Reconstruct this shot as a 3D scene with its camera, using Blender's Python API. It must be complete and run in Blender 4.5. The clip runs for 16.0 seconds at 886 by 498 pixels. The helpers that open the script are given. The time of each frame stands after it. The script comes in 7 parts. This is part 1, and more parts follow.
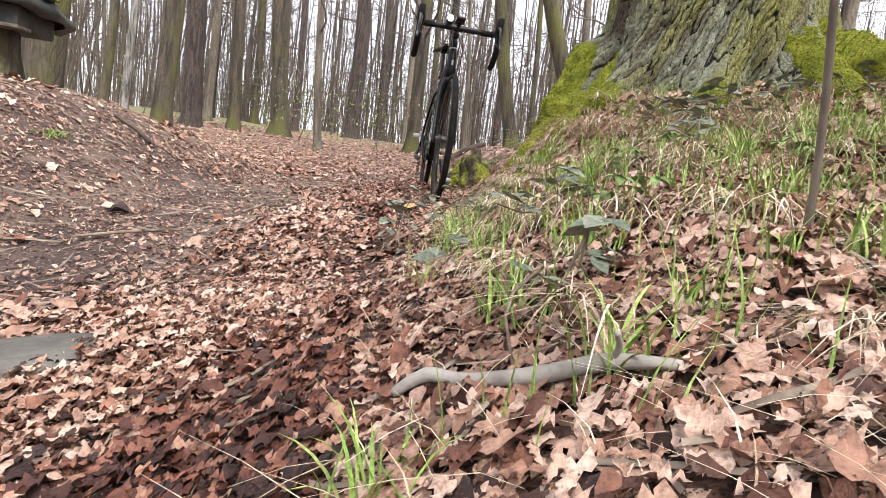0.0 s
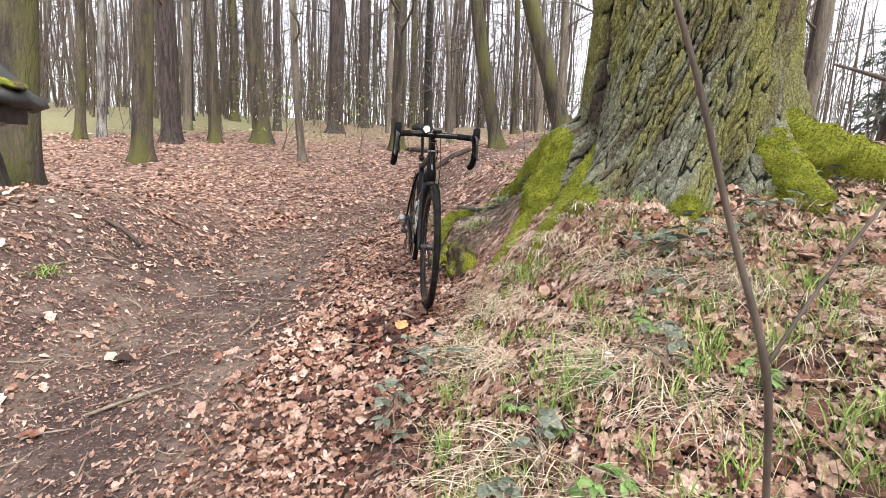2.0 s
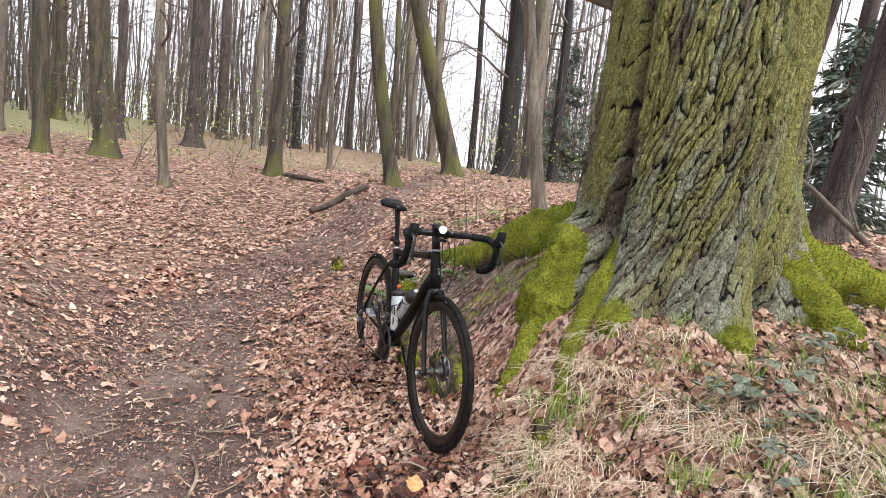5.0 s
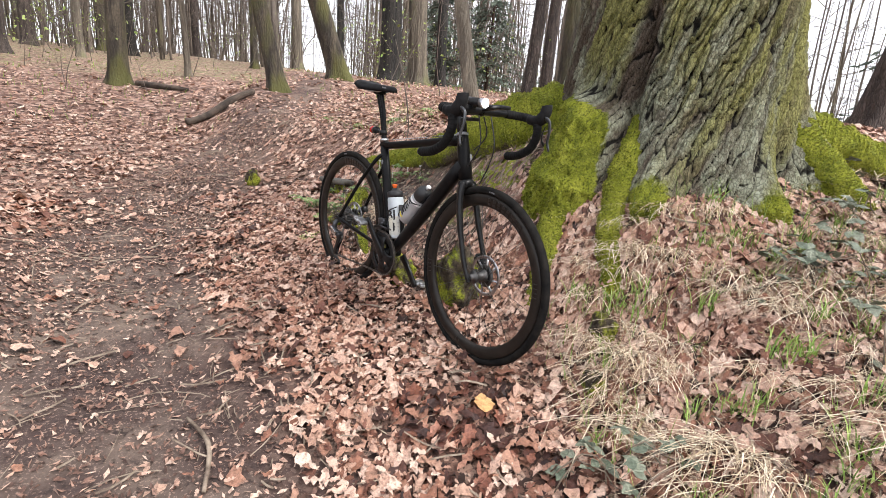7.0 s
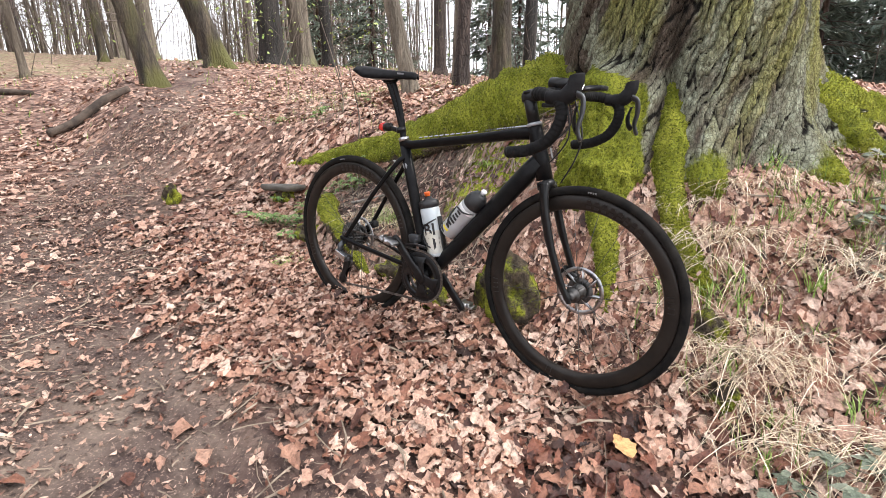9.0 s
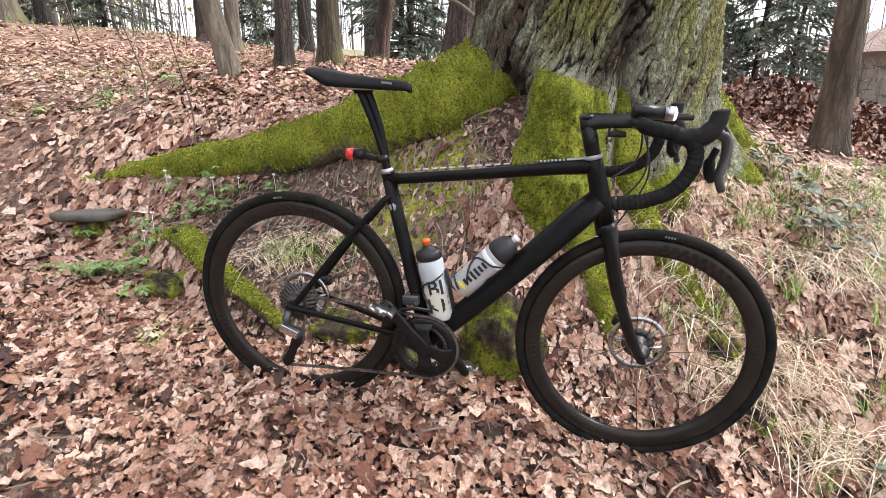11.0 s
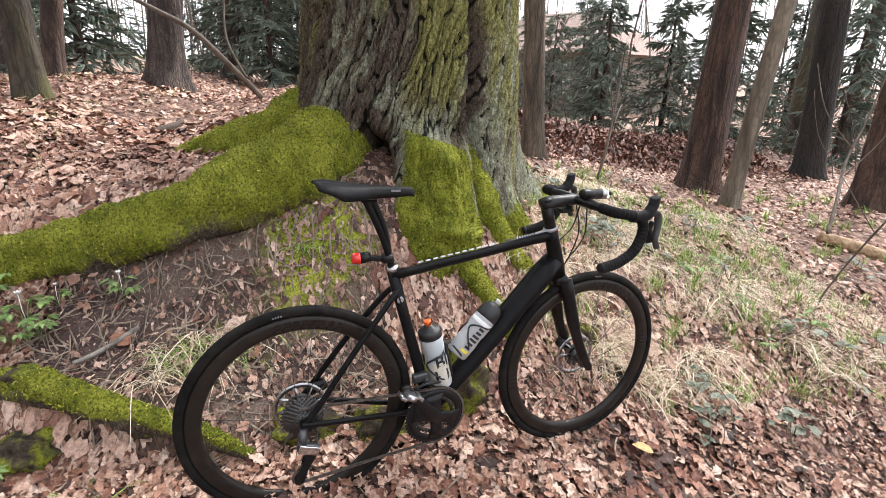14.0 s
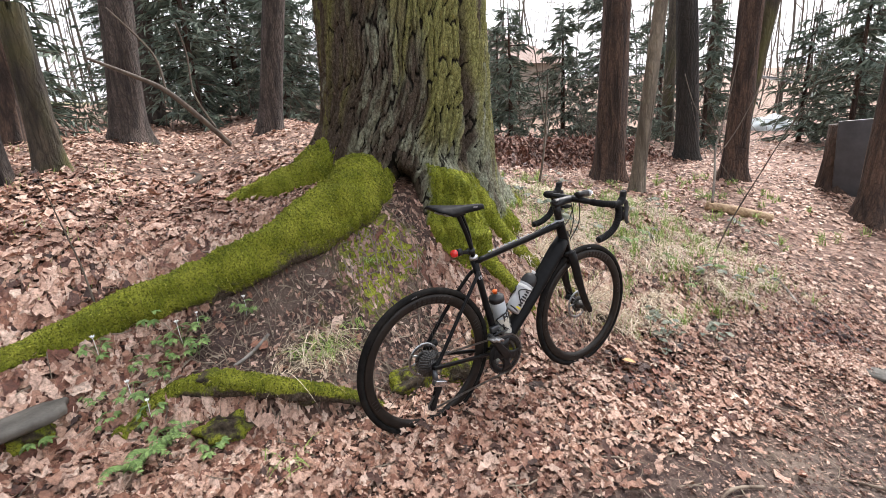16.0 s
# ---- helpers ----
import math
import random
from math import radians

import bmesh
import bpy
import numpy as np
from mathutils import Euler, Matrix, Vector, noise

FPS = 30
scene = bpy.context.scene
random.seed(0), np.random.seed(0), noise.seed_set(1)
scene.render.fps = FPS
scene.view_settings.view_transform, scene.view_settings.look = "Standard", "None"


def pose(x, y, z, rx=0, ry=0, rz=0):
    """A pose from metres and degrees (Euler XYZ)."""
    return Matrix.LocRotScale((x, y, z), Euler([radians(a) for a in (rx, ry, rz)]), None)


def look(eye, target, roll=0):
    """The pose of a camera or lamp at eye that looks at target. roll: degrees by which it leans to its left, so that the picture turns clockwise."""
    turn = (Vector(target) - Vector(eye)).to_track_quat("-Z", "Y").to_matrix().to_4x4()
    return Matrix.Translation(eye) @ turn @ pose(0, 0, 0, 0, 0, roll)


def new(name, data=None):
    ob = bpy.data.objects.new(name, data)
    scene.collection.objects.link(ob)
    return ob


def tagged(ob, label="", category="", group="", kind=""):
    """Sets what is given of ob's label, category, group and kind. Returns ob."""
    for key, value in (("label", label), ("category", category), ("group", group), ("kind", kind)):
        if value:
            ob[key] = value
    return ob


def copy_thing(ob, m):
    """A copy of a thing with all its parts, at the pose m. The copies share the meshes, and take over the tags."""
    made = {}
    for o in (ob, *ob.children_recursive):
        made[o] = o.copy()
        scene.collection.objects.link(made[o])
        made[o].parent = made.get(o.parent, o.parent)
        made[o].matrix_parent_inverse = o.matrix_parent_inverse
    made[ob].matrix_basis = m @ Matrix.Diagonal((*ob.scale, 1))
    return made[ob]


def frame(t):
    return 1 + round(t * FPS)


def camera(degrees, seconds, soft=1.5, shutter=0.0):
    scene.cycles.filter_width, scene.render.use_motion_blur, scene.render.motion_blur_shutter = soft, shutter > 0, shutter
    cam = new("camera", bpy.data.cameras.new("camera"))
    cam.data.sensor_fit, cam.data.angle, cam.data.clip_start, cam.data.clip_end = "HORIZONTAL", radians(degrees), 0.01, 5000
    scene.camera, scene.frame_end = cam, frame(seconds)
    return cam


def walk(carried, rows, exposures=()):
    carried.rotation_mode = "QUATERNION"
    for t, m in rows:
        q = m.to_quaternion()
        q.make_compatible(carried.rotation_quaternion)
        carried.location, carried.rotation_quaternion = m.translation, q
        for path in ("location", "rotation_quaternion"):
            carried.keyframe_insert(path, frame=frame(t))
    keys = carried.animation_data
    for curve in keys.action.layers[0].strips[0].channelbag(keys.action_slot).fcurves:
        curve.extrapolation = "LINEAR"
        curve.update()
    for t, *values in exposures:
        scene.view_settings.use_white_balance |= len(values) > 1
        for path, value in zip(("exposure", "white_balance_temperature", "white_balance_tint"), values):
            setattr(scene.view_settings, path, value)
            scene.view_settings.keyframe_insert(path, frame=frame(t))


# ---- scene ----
cam = camera(80.50, 16.0, 0.8)
# seconds, eye, target, lean
PATH = [
    (0, (0.179, -0.225, 0.346), (0.094, 1.764, 0.154), 7.50),
    (0.2, (0.181, -0.231, 0.463), (0.132, 1.757, 0.244), 6.56),
    (0.5, (0.185, -0.222, 0.599), (0.162, 1.758, 0.314), 4.44),
    (1, (0.185, -0.233, 0.767), (0.176, 1.732, 0.394), 2.02),
    (1.5, (0.164, -0.235, 0.929), (0.136, 1.731, 0.565), 2.49),
    (2, (0.135, -0.214, 1.118), (0.083, 1.759, 0.794), 3.25),
    (2.5, (0.096, -0.202, 1.305), (0.018, 1.783, 1.067), 3.33),
    (3, (0.034, -0.139, 1.438), (-0.011, 1.848, 1.219), 4.47),
    (3.5, (-0.074, 0.046, 1.488), (-0.006, 2.036, 1.296), 6.80),
    (3.7, (-0.127, 0.114, 1.496), (-0.025, 2.102, 1.307), 7.64),
    (5.8, (-0.888, 0.617, 1.357), (-0.172, 2.462, 1.069), 6.30),
    (6, (-0.930, 0.664, 1.318), (-0.182, 2.492, 1.005), 6.64),
    (6.5, (-1.021, 0.881, 1.210), (-0.135, 2.628, 0.807), 6.54),
    (7, (-1.099, 1.044, 1.221), (-0.127, 2.726, 0.745), 4.99),
    (7.5, (-1.235, 1.268, 1.143), (-0.180, 2.899, 0.665), 4.70),
    (8, (-1.361, 1.419, 1.253), (-0.187, 2.952, 0.729), 3.76),
    (8.5, (-1.364, 1.562, 1.273), (-0.150, 3.058, 0.738), 0.68),
    (9, (-1.385, 1.759, 1.241), (-0.084, 3.179, 0.702), 0.13),
    (9.2, (-1.405, 1.825, 1.262), (-0.064, 3.201, 0.707), 0.50),
    (11.3, (-1.423, 2.761, 1.391), (0.371, 3.383, 0.762), 0.82),
    (11.5, (-1.400, 2.799, 1.413), (0.405, 3.395, 0.789), 0.39),
    (12, (-1.385, 2.854, 1.468), (0.438, 3.360, 0.819), 0.87),
    (12.5, (-1.466, 3.096, 1.500), (0.414, 3.414, 0.895), 4.28),
    (13, (-1.490, 3.284, 1.569), (0.405, 3.347, 0.933), 5.06),
    (13.5, (-1.430, 3.375, 1.606), (0.454, 3.171, 0.966), 1.58),
    (14, (-1.558, 3.548, 1.656), (0.279, 3.087, 1.013), 1.41),
    (14.5, (-1.698, 3.761, 1.710), (0.094, 3.159, 1.056), 0.33),
    (15, (-1.891, 3.943, 1.754), (-0.097, 3.308, 1.139), -0.04),
    (15.5, (-2.026, 4.108, 1.798), (-0.257, 3.411, 1.177), -2.34),
    (16, (-2.106, 4.373, 1.857), (-0.365, 3.594, 1.255), -3.57),
]
walk(cam, [(t, look(eye, target, roll)) for t, eye, target, roll in PATH], [(0, 1.08, 6250, 12), (3.5, 1.04, 6250, 12), (6, 1.01, 6250, 12), (9, 1.26, 6250, 12), (13.5, 1.32, 6250, 12), (16, 1.08, 6250, 12)])

# ---- daylight: a bright, thinly overcast spring sky ----
world = bpy.data.worlds.new("sky")
scene.world = world
world.use_nodes = True
sky = world.node_tree.nodes.new("ShaderNodeTexSky")
sky.sky_type = "NISHITA"
sky.sun_disc = False
sky.sun_elevation, sky.sun_rotation = radians(48), radians(150)
sky.air_density, sky.dust_density, sky.ozone_density = 1.0, 6.0, 1.0
pale = world.node_tree.nodes.new("ShaderNodeMix")
pale.data_type = "RGBA"
pale.inputs["Factor"].default_value = 0.75
pale.inputs["B"].default_value = (10.5, 10.6, 10.8, 1)
world.node_tree.links.new(sky.outputs["Color"], pale.inputs["A"])
world.node_tree.links.new(pale.outputs["Result"], world.node_tree.nodes["Background"].inputs["Color"])
world.node_tree.nodes["Background"].inputs["Strength"].default_value = 0.105
sun_lamp = bpy.data.lights.new("sun", "SUN")
sun_lamp.energy, sun_lamp.angle, sun_lamp.color = 3.0, radians(24), (1.0, 0.96, 0.9)
sun = new("sun", sun_lamp)
sun.matrix_world = pose(0, 0, 30, 42, 0, 30)


# ---- materials ----
def nodes_of(m):
    t = m.node_tree
    return t, t.nodes["Principled BSDF"]


def ramp_of(t, factor, stops):
    r = t.nodes.new("ShaderNodeValToRGB")
    while len(r.color_ramp.elements) < len(stops):
        r.color_ramp.elements.new(0.5)
    for e, (p, c) in zip(r.color_ramp.elements, stops):
        e.position, e.color = p, (*c, 1)
    t.links.new(factor, r.inputs["Fac"])
    return r.outputs["Color"]


def noise_of(t, scale, detail=4, rough=0.6, stretch=None, distort=0.0):
    tc = t.nodes.new("ShaderNodeTexCoord")
    n = t.nodes.new("ShaderNodeTexNoise")
    n.inputs["Scale"].default_value, n.inputs["Detail"].default_value = scale, detail
    n.inputs["Roughness"].default_value, n.inputs["Distortion"].default_value = rough, distort
    out = tc.outputs["Object"]
    if stretch:
        mp = t.nodes.new("ShaderNodeMapping")
        mp.inputs["Scale"].default_value = stretch
        t.links.new(out, mp.inputs["Vector"])
        out = mp.outputs["Vector"]
    t.links.new(out, n.inputs["Vector"])
    return n.outputs["Fac"]


def mix_of(t, factor, a, b):
    m = t.nodes.new("ShaderNodeMix")
    m.data_type = "RGBA"
    for key, v in (("Factor", factor), ("A", a), ("B", b)):
        if isinstance(v, (int, float)):
            m.inputs[key].default_value = v
        elif isinstance(v, tuple):
            m.inputs[key].default_value = (*v, 1)
        else:
            t.links.new(v, m.inputs[key])
    return m.outputs["Result"]


def sharpen(t, value, low, high):
    r = t.nodes.new("ShaderNodeMapRange")
    r.interpolation_type = "SMOOTHSTEP"
    r.inputs["From Min"].default_value, r.inputs["From Max"].default_value = low, high
    t.links.new(value, r.inputs["Value"])
    return r.outputs["Result"]


def bump_of(t, b, height, strength, distance):
    n = t.nodes.new("ShaderNodeBump")
    n.inputs["Strength"].default_value, n.inputs["Distance"].default_value = strength, distance
    t.links.new(height, n.inputs["Height"])
    t.links.new(n.outputs["Normal"], b.inputs["Normal"])


def attribute_of(t, name):
    a = t.nodes.new("ShaderNodeAttribute")
    a.attribute_name = name
    return a.outputs["Fac"]


def material(name, colour=(0.5, 0.5, 0.5), rough=0.6, metal=0.0, second=None, scale=8.0, bump=0.0, depth=0.004, stretch=None, coat=0.0):
    """A surface of one colour, or of two that mix in a noise, with a fine relief."""
    m = bpy.data.materials.new(name)
    m.use_nodes = True
    t, b = nodes_of(m)
    b.inputs["Base Color"].default_value = (*colour, 1)
    b.inputs["Roughness"].default_value, b.inputs["Metallic"].default_value = rough, metal
    b.inputs["Coat Weight"].default_value = coat
    if second:
        wide = noise_of(t, scale, 5, 0.65, stretch)
        t.links.new(ramp_of(t, wide, [(0.36, colour), (0.64, second)]), b.inputs["Base Color"])
        if bump:
            bump_of(t, b, noise_of(t, scale * 5, 4, 0.7, stretch), bump, depth)
    return m


def leaf_litter(name, stops, rough=0.55, wet=0.0):
    """Dead or living leaves: every leaf its own shade, blotched along the blade."""
    m = bpy.data.materials.new(name)
    m.use_nodes = True
    t, b = nodes_of(m)
    g = t.nodes.new("ShaderNodeNewGeometry")
    own = ramp_of(t, g.outputs["Random Per Island"], stops)
    blotch = noise_of(t, 60, 6, 0.75)
    dark = t.nodes.new("ShaderNodeMix")
    dark.data_type, dark.blend_type = "RGBA", "MULTIPLY"
    dark.inputs["Factor"].default_value = 0.85
    t.links.new(own, dark.inputs["A"])
    t.links.new(ramp_of(t, blotch, [(0.34, (0.28, 0.24, 0.22)), (0.48, (0.84, 0.81, 0.79)), (0.64, (1.3, 1.28, 1.25))]), dark.inputs["B"])
    damp = sharpen(t, noise_of(t, 1.9, 4, 0.65), 0.52, 0.64)
    t.links.new(mix_of(t, damp, dark.outputs["Result"], mix_of(t, wet, dark.outputs["Result"], (0.12, 0.05, 0.032))), b.inputs["Base Color"])
    b.inputs["Roughness"].default_value = rough
    b.inputs["Specular IOR Level"].default_value = 0.4
    bump_of(t, b, noise_of(t, 110, 5, 0.7), 0.9, 0.006)
    return m


def cracks_of(t, scale, stretch, distort=0.05):
    """Distance from the cracks of a plated bark, the plates long and uneven."""
    tc, mp, wob = t.nodes.new("ShaderNodeTexCoord"), t.nodes.new("ShaderNodeMapping"), t.nodes.new("ShaderNodeTexNoise")
    wob.inputs["Scale"].default_value, wob.inputs["Detail"].default_value = 9, 3
    mp.inputs["Scale"].default_value = stretch
    push = t.nodes.new("ShaderNodeVectorMath")
    push.operation = "MULTIPLY_ADD"
    push.inputs[1].default_value = (distort, distort, distort)
    t.links.new(tc.outputs["Object"], wob.inputs["Vector"])
    t.links.new(wob.outputs["Color"], push.inputs[0])
    t.links.new(tc.outputs["Object"], push.inputs[2])
    t.links.new(push.outputs["Vector"], mp.inputs["Vector"])
    v = t.nodes.new("ShaderNodeTexVoronoi")
    v.feature = "DISTANCE_TO_EDGE"
    v.inputs["Scale"].default_value = scale
    t.links.new(mp.outputs["Vector"], v.inputs["Vector"])
    return v.outputs["Distance"]


def bark(name, deep, ridge, green, greenness=0.45, scale=1.0, rough=0.9, plates=0.35):
    """Furrowed bark, ridges along the trunk, with algae and moss in broad patches."""
    m = bpy.data.materials.new(name)
    m.use_nodes = True
    t, b = nodes_of(m)
    furrow = noise_of(t, 9 * scale, 6, 0.65, (1, 1, 0.14), 0.6)
    grain = noise_of(t, 60 * scale, 4, 0.7, (1, 1, 0.4))
    split = sharpen(t, cracks_of(t, 22 * scale, (1, 1, 0.22)), 0.0, 0.2)
    base = ramp_of(t, furrow, [(0.38, deep), (0.60, ridge)])
    base = mix_of(t, sharpen(t, grain, 0.3, 0.7), mix_of(t, 0.5, base, deep), base)
    base = mix_of(t, split, mix_of(t, plates, base, deep), base)
    patch = sharpen(t, noise_of(t, 1.1, 4, 0.6, (1, 1, 0.45)), 0.62 - 0.3 * greenness, 0.78 - 0.3 * greenness)
    t.links.new(mix_of(t, patch, base, mix_of(t, grain, tuple(0.55 * v for v in green), green)), b.inputs["Base Color"])
    b.inputs["Roughness"].default_value = rough
    add = t.nodes.new("ShaderNodeMath")
    add.operation = "MULTIPLY_ADD"
    t.links.new(grain, add.inputs[0])
    add.inputs[1].default_value = 0.3
    t.links.new(furrow, add.inputs[2])
    both = t.nodes.new("ShaderNodeMath")
    both.operation = "MULTIPLY_ADD"
    t.links.new(split, both.inputs[0])
    both.inputs[1].default_value = 0.5 * plates
    t.links.new(add.outputs[0], both.inputs[2])
    bump_of(t, b, both.outputs[0], 1.0, 0.03)
    return m


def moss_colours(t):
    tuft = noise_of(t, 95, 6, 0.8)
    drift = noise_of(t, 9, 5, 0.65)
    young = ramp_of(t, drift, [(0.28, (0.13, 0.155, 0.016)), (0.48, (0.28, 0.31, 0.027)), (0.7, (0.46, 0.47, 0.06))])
    # hollows between tufts go near-black green, their shade put into the colour
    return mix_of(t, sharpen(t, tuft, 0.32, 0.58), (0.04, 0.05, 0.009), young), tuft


def oak_bark():
    """The old oak: furrows dark, plates grey-brown, algae and lichen on the plates, thick moss on the feet."""
    m = bpy.data.materials.new("oak_bark")
    m.use_nodes = True
    t, b = nodes_of(m)
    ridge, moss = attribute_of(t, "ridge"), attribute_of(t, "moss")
    grain = noise_of(t, 85, 6, 0.75, (1, 1, 0.45))
    speck = noise_of(t, 34, 5, 0.7)
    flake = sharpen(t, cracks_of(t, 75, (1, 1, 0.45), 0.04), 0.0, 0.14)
    plate = ramp_of(t, grain, [(0.28, (0.05, 0.037, 0.028)), (0.5, (0.15, 0.115, 0.086)), (0.75, (0.30, 0.245, 0.19))])
    algae = sharpen(t, attribute_of(t, "algae"), 0.34, 0.80)
    lichen = sharpen(t, attribute_of(t, "lichen"), 0.44, 0.86)
    plate = mix_of(t, lichen, plate, ramp_of(t, speck, [(0.3, (0.15, 0.145, 0.10)), (0.5, (0.38, 0.39, 0.28)), (0.7, (0.56, 0.59, 0.45))]))
    plate = mix_of(t, algae, plate, ramp_of(t, grain, [(0.28, (0.15, 0.14, 0.05)), (0.5, (0.35, 0.34, 0.115)), (0.72, (0.55, 0.53, 0.22))]))
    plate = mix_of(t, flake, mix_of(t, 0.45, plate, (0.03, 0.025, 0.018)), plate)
    # furrow bottoms near-black: dark bark, with the crevices' shade put into the colour
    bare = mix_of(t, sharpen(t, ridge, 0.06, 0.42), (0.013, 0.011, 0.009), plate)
    green, tuft = moss_colours(t)
    edge = t.nodes.new("ShaderNodeMath")
    edge.operation = "MULTIPLY_ADD"
    t.links.new(noise_of(t, 22, 5, 0.7), edge.inputs[0])
    edge.inputs[1].default_value = 0.7
    t.links.new(moss, edge.inputs[2])
    cover = sharpen(t, edge.outputs[0], 0.74, 0.96)
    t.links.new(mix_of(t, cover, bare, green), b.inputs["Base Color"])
    b.inputs["Roughness"].default_value = 0.92
    b.inputs["Specular IOR Level"].default_value = 0.2
    mixed = t.nodes.new("ShaderNodeMix")
    t.links.new(cover, mixed.inputs["Factor"])
    rough = t.nodes.new("ShaderNodeMath")
    rough.operation = "MULTIPLY_ADD"
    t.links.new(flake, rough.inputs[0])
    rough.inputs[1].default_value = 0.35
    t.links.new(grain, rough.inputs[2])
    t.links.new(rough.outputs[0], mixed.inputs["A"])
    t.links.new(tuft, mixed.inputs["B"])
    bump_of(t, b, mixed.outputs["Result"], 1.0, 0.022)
    return m


def moss_material():
    m = bpy.data.materials.new("moss")
    m.use_nodes = True
    t, b = nodes_of(m)
    green, tuft = moss_colours(t)
    bare = ramp_of(t, noise_of(t, 30, 4, 0.7), [(0.35, (0.03, 0.024, 0.018)), (0.65, (0.13, 0.10, 0.07))])
    cover = sharpen(t, noise_of(t, 7, 6, 0.7), 0.45, 0.58)
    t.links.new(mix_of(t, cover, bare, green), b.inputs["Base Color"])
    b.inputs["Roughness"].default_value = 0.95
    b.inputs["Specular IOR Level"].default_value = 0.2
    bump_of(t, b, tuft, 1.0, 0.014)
    return m


def soil_material():
    """Forest soil: damp mud on the path, brown mould with leaf crumbs elsewhere, thin moss in places."""
    m = bpy.data.materials.new("forest_soil")
    m.use_nodes = True
    t, b = nodes_of(m)
    wide, fine, crumbs = noise_of(t, 1.7, 5, 0.6), noise_of(t, 26, 6, 0.7), noise_of(t, 95, 4, 0.7)
    mud = mix_of(t, sharpen(t, wide, 0.44, 0.68), (0.06, 0.039, 0.034), (0.185, 0.14, 0.11))
    mud = mix_of(t, sharpen(t, crumbs, 0.55, 0.64), mud, (0.27, 0.19, 0.15))
    mud = mix_of(t, sharpen(t, fine, 0.54, 0.68), mud, (0.034, 0.023, 0.02))
    tile = t.nodes.new("ShaderNodeTexVoronoi")
    tile.inputs["Scale"].default_value, tile.inputs["Randomness"].default_value = 17, 1
    tc = t.nodes.new("ShaderNodeTexCoord")
    t.links.new(tc.outputs["Object"], tile.inputs["Vector"])
    tone = t.nodes.new("ShaderNodeSeparateColor")
    t.links.new(tile.outputs["Color"], tone.inputs["Color"])
    mould = ramp_of(t, tone.outputs["Red"], [(0.0, (0.045, 0.026, 0.02)), (0.3, (0.15, 0.08, 0.058)), (0.65, (0.29, 0.175, 0.13)), (1.0, (0.46, 0.32, 0.25))])
    mould = mix_of(t, sharpen(t, fine, 0.5, 0.68), mould, (0.06, 0.038, 0.028))
    chip = t.nodes.new("ShaderNodeTexVoronoi")
    chip.inputs["Scale"].default_value = 42
    t.links.new(tc.outputs["Object"], chip.inputs["Vector"])
    shade = t.nodes.new("ShaderNodeSeparateColor")
    t.links.new(chip.outputs["Color"], shade.inputs["Color"])
    humus = ramp_of(t, shade.outputs["Red"], [(0.0, (0.025, 0.014, 0.011)), (0.4, (0.10, 0.05, 0.036)), (0.7, (0.24, 0.14, 0.10)), (1.0, (0.42, 0.29, 0.22))])
    humus = mix_of(t, sharpen(t, crumbs, 0.5, 0.62), humus, (0.03, 0.018, 0.014))
    mould = mix_of(t, attribute_of(t, "humus"), mould, humus)
    both = mix_of(t, attribute_of(t, "mud"), mould, mud)
    green, tuft = moss_colours(t)
    thin = t.nodes.new("ShaderNodeMath")
    thin.operation = "MULTIPLY_ADD"
    t.links.new(noise_of(t, 5, 5, 0.65), thin.inputs[0])
    thin.inputs[1].default_value = 1.0
    t.links.new(attribute_of(t, "moss"), thin.inputs[2])
    grassy = sharpen(t, thin.outputs[0], 0.98, 1.25)
    meadow = ramp_of(t, fine, [(0.3, (0.10, 0.085, 0.05)), (0.5, (0.21, 0.195, 0.10)), (0.7, (0.33, 0.31, 0.17))])
    green = mix_of(t, attribute_of(t, "humus"), meadow, green)
    t.links.new(mix_of(t, grassy, both, green), b.inputs["Base Color"])
    b.inputs["Roughness"].default_value = 0.82
    b.inputs["Specular IOR Level"].default_value = 0.3
    bump_of(t, b, fine, 0.8, 0.02)
    return m


DEAD_STOPS = [(0.0, (0.035, 0.018, 0.014)), (0.1, (0.13, 0.05, 0.032)), (0.26, (0.28, 0.13, 0.082)), (0.5, (0.43, 0.26, 0.185)), (0.8, (0.60, 0.405, 0.315)), (1.0, (0.68, 0.52, 0.42))]
SOIL = soil_material()
DEAD_LEAF = leaf_litter("dead_oak_leaf", DEAD_STOPS, 0.5, 0.5)
WET_LEAF = leaf_litter("wet_oak_leaf", [(0.0, (0.022, 0.010, 0.008)), (0.3, (0.075, 0.026, 0.017)), (0.6, (0.17, 0.06, 0.035)), (0.8, (0.30, 0.13, 0.085)), (1.0, (0.50, 0.30, 0.21))], 0.36)
DRY_LEAF = leaf_litter("dry_oak_leaf", [(0.0, (0.10, 0.05, 0.036)), (0.2, (0.26, 0.135, 0.094)), (0.5, (0.46, 0.28, 0.20)), (0.8, (0.62, 0.43, 0.335)), (1.0, (0.72, 0.56, 0.46))], 0.6, 0.25)
LEAF_SCRAP = leaf_litter("leaf_scrap", [(0.0, (0.06, 0.034, 0.027)), (0.4, (0.23, 0.13, 0.096)), (0.8, (0.43, 0.285, 0.215)), (1.0, (0.62, 0.47, 0.38))], 0.6)
OAK = oak_bark()
MOSS = moss_material()
MOSS_SHOOT = leaf_litter("moss_shoot", [(0.0, (0.10, 0.12, 0.014)), (0.5, (0.27, 0.30, 0.028)), (1.0, (0.50, 0.50, 0.075))], 0.8)
TWIG = material("dead_twig", (0.10, 0.07, 0.05), 0.85, second=(0.30, 0.24, 0.18), scale=14, bump=0.5)
